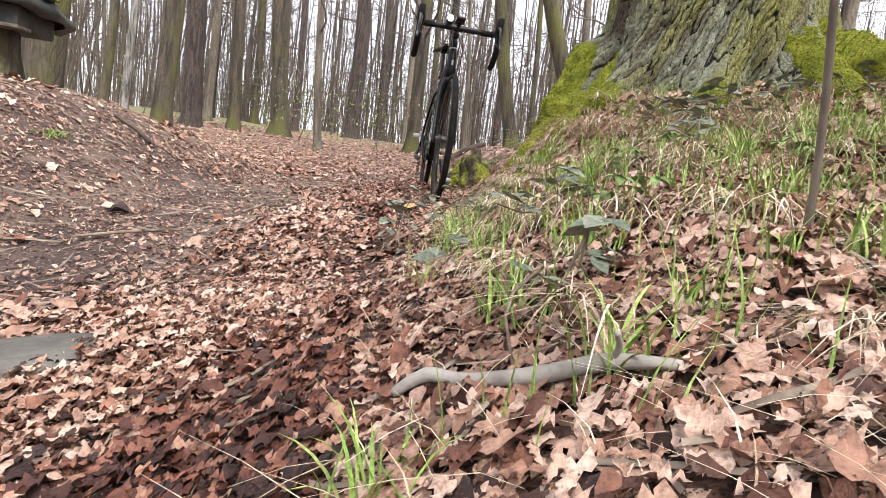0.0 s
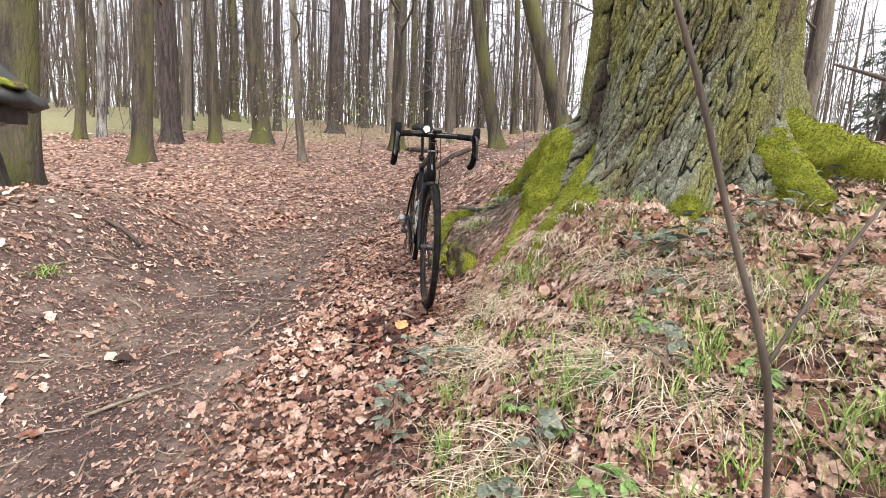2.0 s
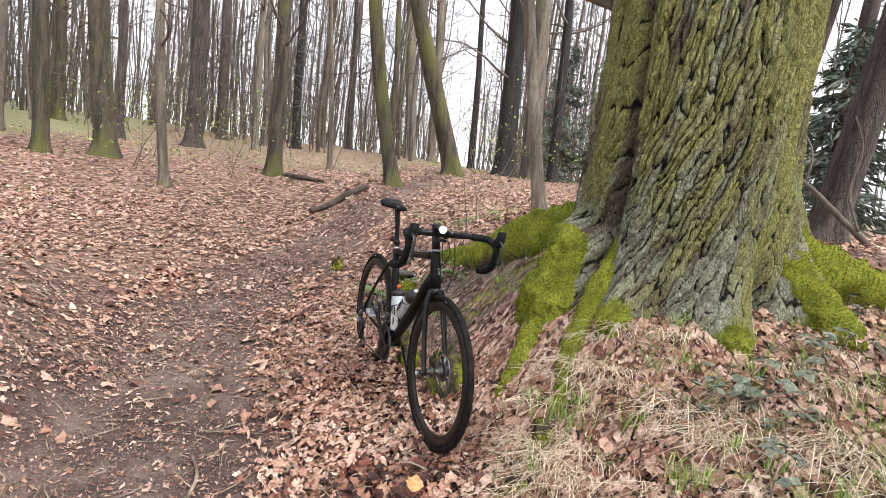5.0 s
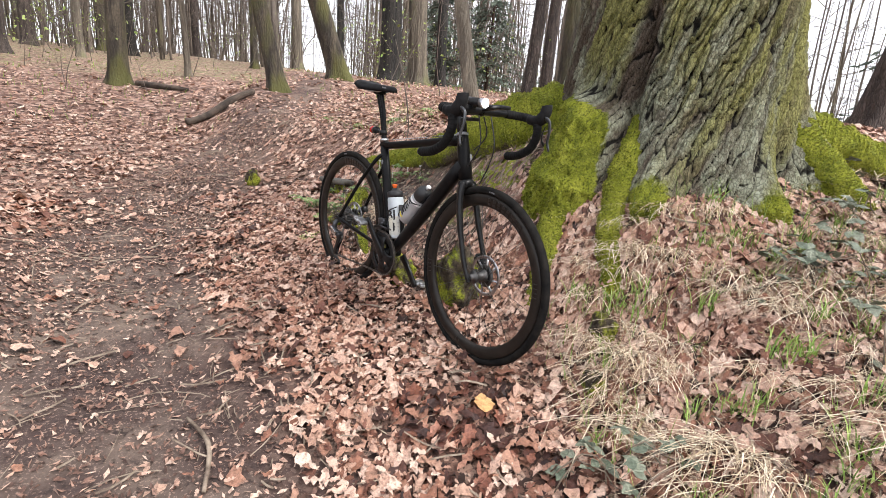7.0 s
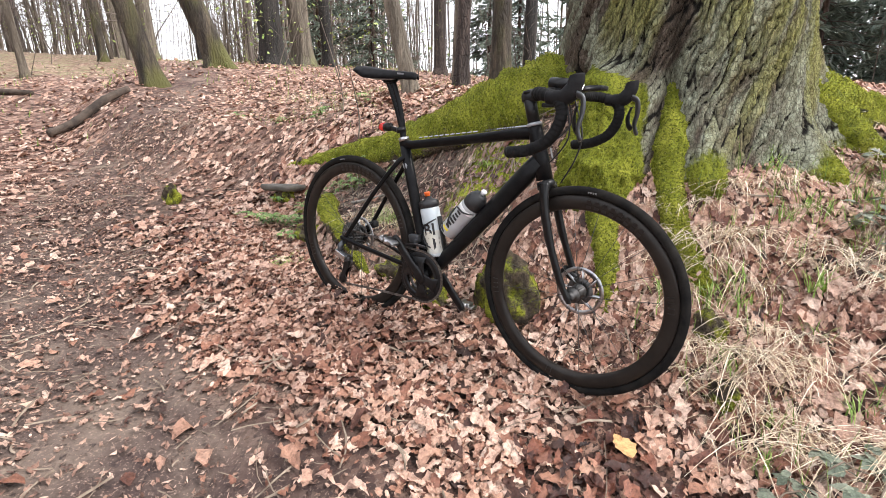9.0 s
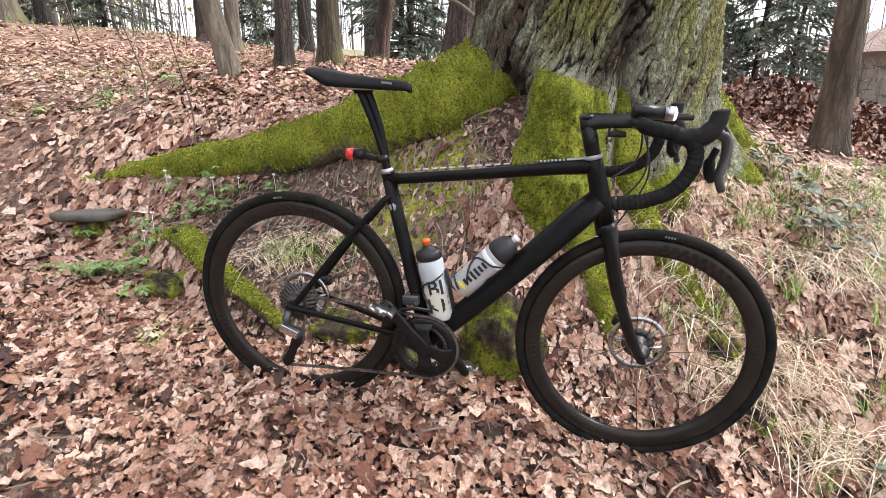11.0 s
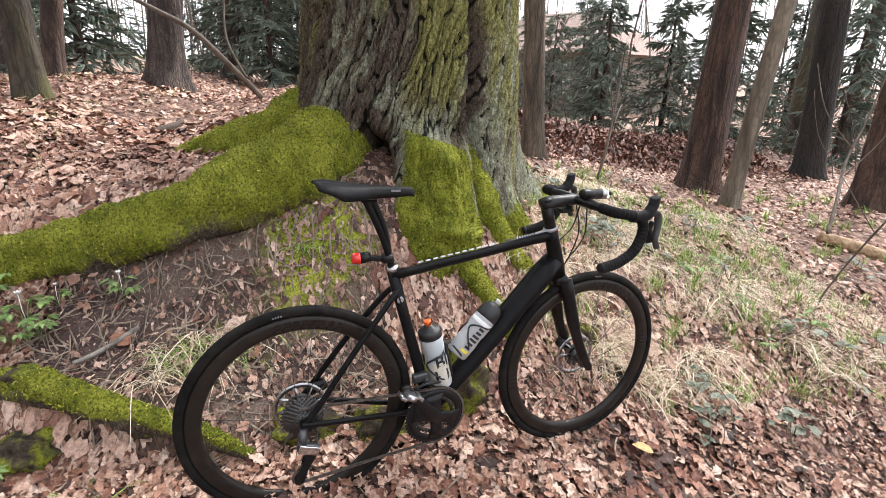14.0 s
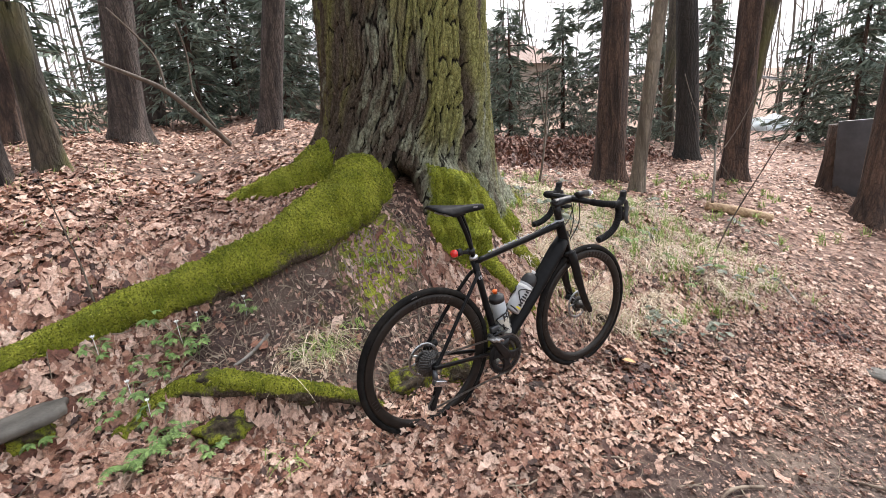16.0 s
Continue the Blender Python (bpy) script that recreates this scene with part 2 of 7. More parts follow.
STRAW = leaf_litter("dry_grass", [(0.0, (0.52, 0.40, 0.26)), (0.5, (0.74, 0.62, 0.45)), (1.0, (0.86, 0.77, 0.62))], 0.6)
GRASS = leaf_litter("spring_grass", [(0.0, (0.16, 0.27, 0.05)), (0.6, (0.29, 0.45, 0.09)), (1.0, (0.44, 0.56, 0.17))], 0.5)
HERB = leaf_litter("herb_leaf", [(0.0, (0.11, 0.20, 0.05)), (1.0, (0.27, 0.40, 0.13))], 0.5)
BRAMBLE = leaf_litter("bramble_leaf", [(0.0, (0.08, 0.11, 0.075)), (0.6, (0.155, 0.19, 0.135)), (1.0, (0.26, 0.285, 0.215))], 0.45)
PETAL = material("white_petal", (0.8, 0.8, 0.78), 0.5)
STONE = material("slate_stone", (0.075, 0.068, 0.058), 0.75, second=(0.15, 0.138, 0.118), scale=6, bump=0.6, depth=0.01)


# ---- the lie of the land ----
def curve(stations):
    """A smooth function through a few (place, value) stations."""
    xs = np.array([s[0] for s in stations], float)
    ys = np.array([s[1] for s in stations], float)
    slope = np.gradient(ys, xs)

    def at(x):
        x = np.clip(x, xs[0], xs[-1])
        i = np.clip(np.searchsorted(xs, x) - 1, 0, len(xs) - 2)
        h = xs[i + 1] - xs[i]
        u = (x - xs[i]) / h
        return ((1 + 2 * u) * (1 - u) ** 2 * ys[i] + u * (1 - u) ** 2 * h * slope[i]
                + u * u * (3 - 2 * u) * ys[i + 1] + u * u * (u - 1) * h * slope[i + 1])
    return at


def step(u):
    u = np.clip(u, 0, 1)
    return u * u * (3 - 2 * u)


path_height = curve([(-30, -0.9), (-6, -0.5), (0, -0.26), (1.3, -0.08), (2.0, 0.04), (2.6, 0.15), (3.4, 0.235), (4.4, 0.28), (5.5, 0.39), (6.5, 0.48), (8.5, 0.72), (12, 1.25), (20, 2.2), (40, 3.6), (90, 6)])
path_middle = curve([(-30, -2.0), (-4, -1.6), (0, -1.4), (2, -1.25), (4, -1.36), (6, -0.85), (8, 0.1), (10, 1.3), (13, 2.2), (18, 4.0), (40, 10), (90, 20)])
bank_foot = curve([(-30, 0.0), (-3, -0.3), (0, -0.3), (1.3, -0.2), (2.1, 0.0), (3.0, 0.0), (4, 0.02), (5, 0.08), (6.2, -0.1), (7.2, -0.5), (9, -0.6), (13, 0.6), (20, 3), (90, 20)])
bank_rise = curve([(-30, 0.2), (-3, 0.25), (0, 0.28), (0.6, 0.35), (1.3, 0.43), (2.0, 0.55), (2.6, 0.7), (3.1, 0.85), (3.7, 0.82), (4.4, 0.66), (5.2, 0.60), (6.2, 0.45), (7.2, 0.35), (9.5, 0.36), (14, 0.25), (20, 0), (90, 0)])
back_rise = curve([(-30, 0.2), (-6, 0.3), (-2, 0.42), (0.5, 0.42), (1.6, 0.36), (2.6, 0.30), (3.4, 0.16), (4.4, 0.2), (5, 0.3), (6, 0.42), (8, 0.3), (12, 0.2), (20, 0.05), (90, 0)])
mound_rise = curve([(-30, 0.2), (-3, 0.4), (0, 0.5), (2.0, 0.52), (3.2, 0.52), (4.4, 0.38), (5.4, 0.15), (6.4, 0.0), (10, 0.0), (90, 0)])


def ground_height(x, y):
    """The ground's height at plan places x, y: a sunken path, a bank beside it, a low mound on its other side."""
    x, y = np.asarray(x, float), np.asarray(y, float)
    z = path_height(y) + 0.17 * np.clip(x + 1.0, 0, 1)
    z = z + bank_rise(y) * step((x - bank_foot(y)) / 1.05)
    z = z + back_rise(y) * (1 - np.exp(-np.clip(x - 0.95, 0, 50) / 1.2))
    z = z + mound_rise(y) * step((-1.35 - x) / 1.5)
    z = z + 0.012 * np.clip(-4 - x, 0, 60)
    # soil held back by the low root
    edge = 0.03 + 0.28 * np.clip(y - 4.3, 0, 0.5)
    z = z + 0.13 * np.exp(-np.abs((y - 4.28) / 0.50) ** 4) * (step((x - edge + 0.05) / 0.12) - step((x - edge - 0.1) / 0.5))
    return z


# ---- building tools ----
def thing(name, label, category, group="", at=None, kind=""):
    ob = tagged(new(name), label, category, group, kind)
    ob.empty_display_size = 0.1
    if at is not None:
        ob.matrix_world = at
    return ob


def part(name, bm, mat, parent=None, label="", smooth=True):
    """Links a bmesh as one mesh object under a thing or a part."""
    me = bpy.data.meshes.new(name)
    if smooth:
        for f in bm.faces:
            f.smooth = True
    bm.to_mesh(me)
    bm.free()
    me.materials.append(mat)
    ob = new(name, me)
    if parent is not None:
        ob.parent = parent
    if label:
        tagged(ob, label)
    return ob


def raw(name, verts, faces, mat, parent=None, smooth=True):
    """One mesh from arrays; faces all with the same number of corners."""
    me = bpy.data.meshes.new(name)
    verts, faces = np.asarray(verts, np.float32), np.asarray(faces, np.int32)
    n, k = faces.shape
    me.vertices.add(len(verts))
    me.vertices.foreach_set("co", verts.ravel())
    me.loops.add(n * k)
    me.loops.foreach_set("vertex_index", faces.ravel())
    me.polygons.add(n)
    me.polygons.foreach_set("loop_start", np.arange(0, n * k, k, dtype=np.int32))
    me.polygons.foreach_set("loop_total", np.full(n, k, np.int32))
    me.polygons.foreach_set("use_smooth", np.full(n, smooth))
    me.update(calc_edges=True)
    me.materials.append(mat)
    ob = new(name, me)
    if parent is not None:
        ob.parent = parent
    return ob


def set_attribute(ob, name, values):
    a = ob.data.attributes.new(name, "FLOAT", "POINT")
    a.data.foreach_set("value", np.asarray(values, np.float32).ravel())


def frames_along(pts):
    """Tangent and two normals along a polyline, without twist."""
    pts = [Vector(p) for p in pts]
    out, side = [], None
    for i, p in enumerate(pts):
        d = (pts[min(i + 1, len(pts) - 1)] - pts[max(i - 1, 0)]).normalized()
        if side is None:
            side = d.orthogonal().normalized()
        side = (side - d * side.dot(d)).normalized()
        out.append((p, d, side, d.cross(side)))
    return out


def tube(bm, pts, radii, seg=10, cap=True, squash=None, closed=False):
    """A round or flattened tube along points. radii: one, or one for each point; squash: (a, b) factors, or one pair for each point."""
    pts = [Vector(p) for p in pts]
    if isinstance(radii, (int, float)):
        radii = [radii] * len(pts)
    rings = []
    for i, (p, d, u, v) in enumerate(frames_along(pts)):
        a, b = (1, 1) if squash is None else squash[i] if isinstance(squash, list) else squash
        rings.append([bm.verts.new(p + u * (radii[i] * a * math.cos(2 * math.pi * k / seg)) + v * (radii[i] * b * math.sin(2 * math.pi * k / seg))) for k in range(seg)])
    n = len(rings)
    for i in range(n if closed else n - 1):
        for k in range(seg):
            bm.faces.new((rings[i][k], rings[i][(k + 1) % seg], rings[(i + 1) % n][(k + 1) % seg], rings[(i + 1) % n][k]))
    if cap and not closed:
        bm.faces.new(rings[0][::-1])
        bm.faces.new(rings[-1])
    return bm


def lathe(bm, profile, seg=40, axis="y", closed=False):
    """Turns (along, radius) stations round an axis."""
    rings = []
    for a, r in profile:
        ring = []
        for k in range(seg):
            c, s = r * math.cos(2 * math.pi * k / seg), r * math.sin(2 * math.pi * k / seg)
            ring.append(bm.verts.new({"y": (c, a, s), "z": (c, s, a), "x": (a, c, s)}[axis]))
        rings.append(ring)
    m = len(rings)
    for i in range(m if closed else m - 1):
        for k in range(seg):
            bm.faces.new((rings[i][k], rings[i][(k + 1) % seg], rings[(i + 1) % m][(k + 1) % seg], rings[(i + 1) % m][k]))
    if not closed:
        bm.faces.new(rings[0][::-1])
        bm.faces.new(rings[-1])
    bmesh.ops.recalc_face_normals(bm, faces=bm.faces)
    return bm


def block(bm, size, at=None, bevel=0.0):
    """A box with rounded edges."""
    made = bmesh.ops.create_cube(bm, size=1)["verts"]
    bmesh.ops.scale(bm, vec=size, verts=made)
    if bevel:
        edges = list({e for v in made for e in v.link_edges})
        made = list({v for f in bmesh.ops.bevel(bm, geom=edges, offset=bevel, segments=2, affect="EDGES", profile=0.6)["faces"] for v in f.verts} | {v for v in made if v.is_valid})
    if at is not None:
        bmesh.ops.transform(bm, matrix=at, verts=made)
    return bm


def smooth_line(points, per=6):
    """A smooth curve through a few points."""
    p = np.array(points, float)
    out = []
    for i in range(len(p) - 1):
        a, b, c, d = p[max(i - 1, 0)], p[i], p[i + 1], p[min(i + 2, len(p) - 1)]
        for u in np.arange(per) / per:
            out.append(0.5 * (2 * b + (c - a) * u + (2 * a - 5 * b + 4 * c - d) * u * u + (3 * b - a - 3 * c + d) * u ** 3))
    out.append(p[-1])
    return [tuple(q) for q in out]


def ripple(x, y, z, scale, seed=0.0):
    return noise.noise(Vector((x * scale + seed, y * scale - seed, z * scale + 2 * seed)))


def value_noise(x, y, seed=0):
    """Smooth noise in the plan for arrays, from -1 to 1."""
    x, y = np.asarray(x, float), np.asarray(y, float)
    xi, yi = np.floor(x).astype(int), np.floor(y).astype(int)
    fx, fy = x - xi, y - yi
    fx, fy = fx * fx * (3 - 2 * fx), fy * fy * (3 - 2 * fy)

    def h(i, j):
        k = (i * 374761393 + j * 668265263 + seed * 974711) & 0xFFFFFFFF
        k = ((k ^ (k >> 13)) * 1274126177) & 0xFFFFFFFF
        return ((k ^ (k >> 16)) & 0xFFFF) / 32767.5 - 1
    return (h(xi, yi) * (1 - fx) + h(xi + 1, yi) * fx) * (1 - fy) + (h(xi, yi + 1) * (1 - fx) + h(xi + 1, yi + 1) * fx) * fy


def mud_share(x, y):
    """How trodden the ground is: 1 on the path, 0 under the litter."""
    x, y = np.asarray(x, float), np.asarray(y, float)
    wide = 0.42 + 0.12 * value_noise(x * 0.4, y * 1.1, 3) - 0.06 * np.clip(y - 6, 0, 6)
    off = np.abs(x - path_middle(y)) + 0.12 * value_noise(x * 3, y * 3, 5)
    share = 1 - step((off - wide * 0.6) / 0.6)
    ragged = 0.7 * value_noise(x * 0.8, y * 0.8, 71) + 0.3 * value_noise(x * 2.3, y * 2.3, 72)
    mound = 0.93 * step((-1.4 - x) / 0.4) * step((5.0 - y + ragged) / 1.4) * step((x + 4.1 + ragged) / 1.5) * step((y + 1.6 + ragged) / 1.5)
    bare = np.maximum(0.92 * step((0.95 - np.hypot((x - 0.42) / 0.5, (y - 3.95) / 0.85)) / 0.3), step((1.0 - np.hypot((x - 0.70) / 0.26, (y - 3.48) / 0.36)) / 0.3))
    return np.clip(np.maximum(np.maximum(share * (1 - 0.28 * step((y - 4.2) / 2.2)) * step((16 - y) / 6) * step((y + 9) / 6), mound), bare), 0, 1)


def green_share(x, y):
    """Thin moss and low green: on the soil between the roots, beside the path, in the open wood behind."""
    x, y = np.asarray(x, float), np.asarray(y, float)
    g = 0.75 * np.exp(-(((x - 0.66) / 0.22) ** 2 + ((y - 3.5) / 0.3) ** 2))
    g = g + 0.45 * np.exp(-(((x - 0.45) / 0.4) ** 2 + ((y - 3.9) / 0.6) ** 2))
    g = g + 0.42 * np.exp(-(((x + 1.75) / 0.35) ** 2 + ((y - 3.7) / 0.8) ** 2))
    g = g + 0.58 * step((y - 11) / 4) + 0.55 * step((-6 - x) / 3) + 0.5 * step((x - 8) / 4) + 0.35 * np.exp(-(((x - 2.3) / 1.0) ** 2 + ((y + 0.2) / 0.9) ** 2))
    return g


def surface(x, y):
    """The ground with its small unevenness."""
    x, y = np.asarray(x, float), np.asarray(y, float)
    rough = 0.5 + 0.5 * (1 - mud_share(x, y))
    return ground_height(x, y) + rough * (0.022 * value_noise(x * 2.3, y * 2.3, 1) + 0.013 * value_noise(x * 6, y * 6, 2) + 0.006 * value_noise(x * 17, y * 17, 4)) + 0.10 * value_noise(x * 0.3, y * 0.3, 8) * step((np.hypot(x, y - 3) - 7) / 10)


# ---- the ground: one sheet to the horizon ----
def spread(middle, reach, count):
    u = np.linspace(-1, 1, count)
    return middle + np.sinh(u * 5.2) / math.sinh(5.2) * reach


def make_ground():
    n = 301
    gx, gy = np.meshgrid(spread(0, 260, n), spread(3.0, 260, n))
    gz = surface(gx, gy)
    i, j = np.meshgrid(np.arange(n - 1), np.arange(n - 1))
    k = (j * n + i).ravel()
    ob = raw("ground", np.stack([gx.ravel(), gy.ravel(), gz.ravel()], 1), np.stack([k, k + 1, k + n + 1, k + n], 1), SOIL)
    set_attribute(ob, "mud", mud_share(gx, gy))
    set_attribute(ob, "moss", green_share(gx, gy))
    set_attribute(ob, "humus", step((5.0 - np.hypot(gx - 0.5, gy - 2.5)) / 2.5))
    return tagged(ob, "brown forest floor with a trodden muddy path", "ground", kind="structure")


ground = make_ground()


# ---- the litter of dead oak leaves ----
def leaf_template(fine):
    """A lobed oak leaf, one unit long: stations of left edge, midrib and right edge. fine: 2 for round lobes, 1 for plainer ones."""
    if fine == 2:
        us = np.array([0.0, 0.14, 0.22, 0.30, 0.39, 0.47, 0.57, 0.66, 0.75, 0.88, 1.0])
        left = np.array([0.010, 0.04, 0.15, 0.16, 0.07, 0.22, 0.24, 0.11, 0.22, 0.20, 0.05])
        right = np.array([0.010, 0.05, 0.12, 0.17, 0.10, 0.16, 0.26, 0.16, 0.18, 0.21, 0.06])
    elif fine:
        us = np.array([0.0, 0.14, 0.28, 0.40, 0.56, 0.68, 0.84, 1.0])
        left = np.array([0.012, 0.07, 0.18, 0.12, 0.26, 0.17, 0.22, 0.06])
        right = np.array([0.012, 0.10, 0.17, 0.13, 0.23, 0.18, 0.20, 0.05])
    elif fine < 0:
        us, left, right = np.array([0.0, 0.5, 1.0]), np.array([0.06, 0.30, 0.10]), np.array([0.03, 0.24, 0.16])
    else:
        us = np.array([0.0, 0.27, 0.45, 0.72, 1.0])
        left, right = np.array([0.02, 0.24, 0.20, 0.33, 0.08]), np.array([0.02, 0.28, 0.21, 0.30, 0.07])
    v = np.array([(u, w, 0) for u, a, b in zip(us, left, right) for w in (a, 0, -b)])
    f = []
    for i in range(len(us) - 1):
        a = 3 * i
        f += [(a, a + 3, a + 4, a + 1), (a + 1, a + 4, a + 5, a + 2)]
    return v, np.array(f)


def scatter_leaves(name, places, rng, fine, mat, size=(0.026, 0.092), lift=0.008, tilt=0.24):
    """Many leaves in one mesh, each bent and turned by itself, lying on the ground."""
    v, f = leaf_template(fine)
    n, m = len(places), len(v)
    x, y = places[:, 0], places[:, 1]
    long = size[0] + (size[1] - size[0]) * rng.beta(1.6, 2.4, n)
    u, w = v[:, 0][None, :] - 0.5, v[:, 1][None, :] * rng.uniform(0.8, 1.4, n)[:, None]
    curl, fold = rng.normal(0, 0.5, n)[:, None], rng.normal(0.05, 0.38, n)[:, None]
    wave = rng.normal(0, 0.075, (n, m)) * (np.abs(v[:, 1]) > 0.05)[None, :]
    h = curl * (u * u - 0.08) + fold * np.abs(w) + 0.35 * rng.normal(0, 0.5, n)[:, None] * u * w * 4 + wave
    p = np.stack([u * np.ones_like(w), w, h], 2) * long[:, None, None]
    a, b, c = rng.uniform(0, 2 * np.pi, n), rng.normal(0, tilt, n), rng.normal(0, tilt, n)
    e = 0.05
    sx = (ground_height(x + e, y) - ground_height(x - e, y)) / (2 * e)
    sy = (ground_height(x, y + e) - ground_height(x, y - e)) / (2 * e)
    ca, sa = np.cos(a), np.sin(a)
    px = p[..., 0] * ca[:, None] - p[..., 1] * sa[:, None]
    py = p[..., 0] * sa[:, None] + p[..., 1] * ca[:, None]
    pz = p[..., 2] + px * (sx + b * 0.5)[:, None] + py * (sy + c * 0.5)[:, None]
    base = surface(x, y) + lift + np.abs(rng.normal(0, 0.011, n)) + 0.25 * long * np.hypot(b, c) * 0.5
    verts = np.stack([px + x[:, None], py + y[:, None], pz + base[:, None]], 2).reshape(-1, 3)
    faces = (f[None] + (np.arange(n) * m)[:, None, None]).reshape(-1, 4)
    return raw(name, verts, faces, mat)


def clear_of_oak(x, y):
    return np.hypot(x - 1.40, y - 3.02) > 0.62


def litter_places(rng, count, box, sparse):
    x, y = rng.uniform(box[0], box[1], count), rng.uniform(box[2], box[3], count)
    keep = np.clip(1 - sparse * np.clip(1.1 * mud_share(x, y), 0, 1) ** 0.75, 0, 1)
    keep = keep * (0.45 + 0.55 * step(value_noise(x * 1.3, y * 1.3, 11) * 0.9 + 0.65))
    bank = step((x - bank_foot(y) - 0.25) / 0.3) * step((2.7 - y) / 0.4)
    keep = keep * (1 - 0.12 * bank)
    keep = keep * (1 - 0.75 * step((y - 10.5 + 1.5 * value_noise(x * 0.5, y * 0.5, 13)) / 4))
    ok = (rng.uniform(0, 1, count) < keep) & clear_of_oak(x, y)
    return np.stack([x[ok], y[ok]], 1)


leaf_rng = np.random.default_rng(4)
near_box = (-1.9, 2.5, -0.3, 5.6)
def wetness(x, y):
    """Where the litter lies wet: at the foot of the bank and before the front wheel."""
    w = np.exp(-(((x + 0.12) / 0.22) ** 2 + ((y - 0.42) / 0.34) ** 2)) + 0.9 * np.exp(-(((x + 0.22) / 0.2) ** 2 + ((y - 2.30) / 0.32) ** 2)) + 0.5 * np.exp(-(((x + 0.05) / 0.2) ** 2 + ((y - 1.3) / 0.6) ** 2))
    return w + 0.22 * value_noise(x * 5, y * 5, 14)


def lay_near_litter():
    places = litter_places(leaf_rng, 58000, near_box, 0.985)
    places = np.concatenate([places, litter_places(leaf_rng, 10000, (-0.7, 0.9, -0.15, 1.1), 0.96)])
    wet = wetness(places[:, 0], places[:, 1]) + leaf_rng.normal(0, 0.16, len(places)) > 0.5
    close = (places[:, 0] > -0.75) & (places[:, 0] < 1.0) & (places[:, 1] < 1.5)
    rim = ~close & ((places[:, 0] > 1.25) | (places[:, 0] < -0.9) | (places[:, 1] > 4.4))
    for ok, fine, mat, size, label in ((wet & close, 2, WET_LEAF, (0.02, 0.07), "wet dark red-brown oak leaves at the foot of the bank"), (wet & ~close, 1, WET_LEAF, (0.03, 0.105), "damp red-brown oak leaves before the bicycle"),
                                       (~wet & close, 2, DEAD_LEAF, (0.022, 0.072), "thick litter of brown dead oak leaves on the bank"), (~wet & ~close & ~rim, 1, DEAD_LEAF, (0.03, 0.105), "thick litter of brown dead oak leaves"), (~wet & rim, 0, DEAD_LEAF, (0.03, 0.1), "brown dead oak leaves round the oak")):
        tagged(scatter_leaves("leaf_litter", places[ok], leaf_rng, fine, mat, size), label, "leaf litter", kind="stuff")


lay_near_litter()


def outside(places, box):
    return places[~((places[:, 0] > box[0]) & (places[:, 0] < box[1]) & (places[:, 1] > box[2]) & (places[:, 1] < box[3]))]


middle_box = (-4.5, 6.5, -3.5, 9.5)
middle_litter = scatter_leaves("leaf_litter", outside(litter_places(leaf_rng, 56000, middle_box, 0.95), near_box), leaf_rng, False, DRY_LEAF, (0.03, 0.09), 0.008, 0.26)
tagged(middle_litter, "brown dead leaves lying under the trees", "leaf litter", kind="stuff")
far_litter = scatter_leaves("leaf_litter", outside(litter_places(leaf_rng, 30000, (-9, 11, -9, 16), 0.6), middle_box), leaf_rng, False, DRY_LEAF, (0.055, 0.11), 0.01, 0.3)
tagged(far_litter, "brown dead leaves strewn through the wood", "leaf litter", kind="stuff")


def broken_places(rng, count):
    """Places for broken leaves: on the trodden soil and the mound, in drifts."""
    x, y = rng.uniform(-3.6, 1.1, count), rng.uniform(0.0, 9.0, count)
    drift = step(0.45 + 0.8 * value_noise(x * 1.1, y * 1.1, 29) + 0.4 * value_noise(x * 3.1, y * 3.1, 30))
    share = mud_share(x, y)
    wear = 1 - 0.4 * (1 - step((np.abs(x - path_middle(y)) - 0.1) / 0.3)) * step((6 - y) / 2)
    ok = (rng.uniform(0, 1, count) < share * drift * wear) & clear_of_oak(x, y)
    return np.stack([x[ok], y[ok]], 1)


broken_rng = np.random.default_rng(61)
torn_places = litter_places(broken_rng, 46000, (-1.2, 1.9, 0.0, 5.0), 0.96)
torn_places = torn_places[wetness(torn_places[:, 0], torn_places[:, 1]) < 0.42]
torn = scatter_leaves("torn_leaves", torn_places, broken_rng, -1, DEAD_LEAF, (0.012, 0.045), 0.016, 0.35)
tagged(torn, "torn scraps of brown oak leaf in the litter", "leaf litter", kind="stuff")
broken = scatter_leaves("broken_leaves", broken_places(broken_rng, 95000), broken_rng, -1, LEAF_SCRAP, (0.010, 0.05), 0.003, 0.3)
tagged(broken, "small broken brown leaves trodden on the path", "leaf litter", kind="stuff")


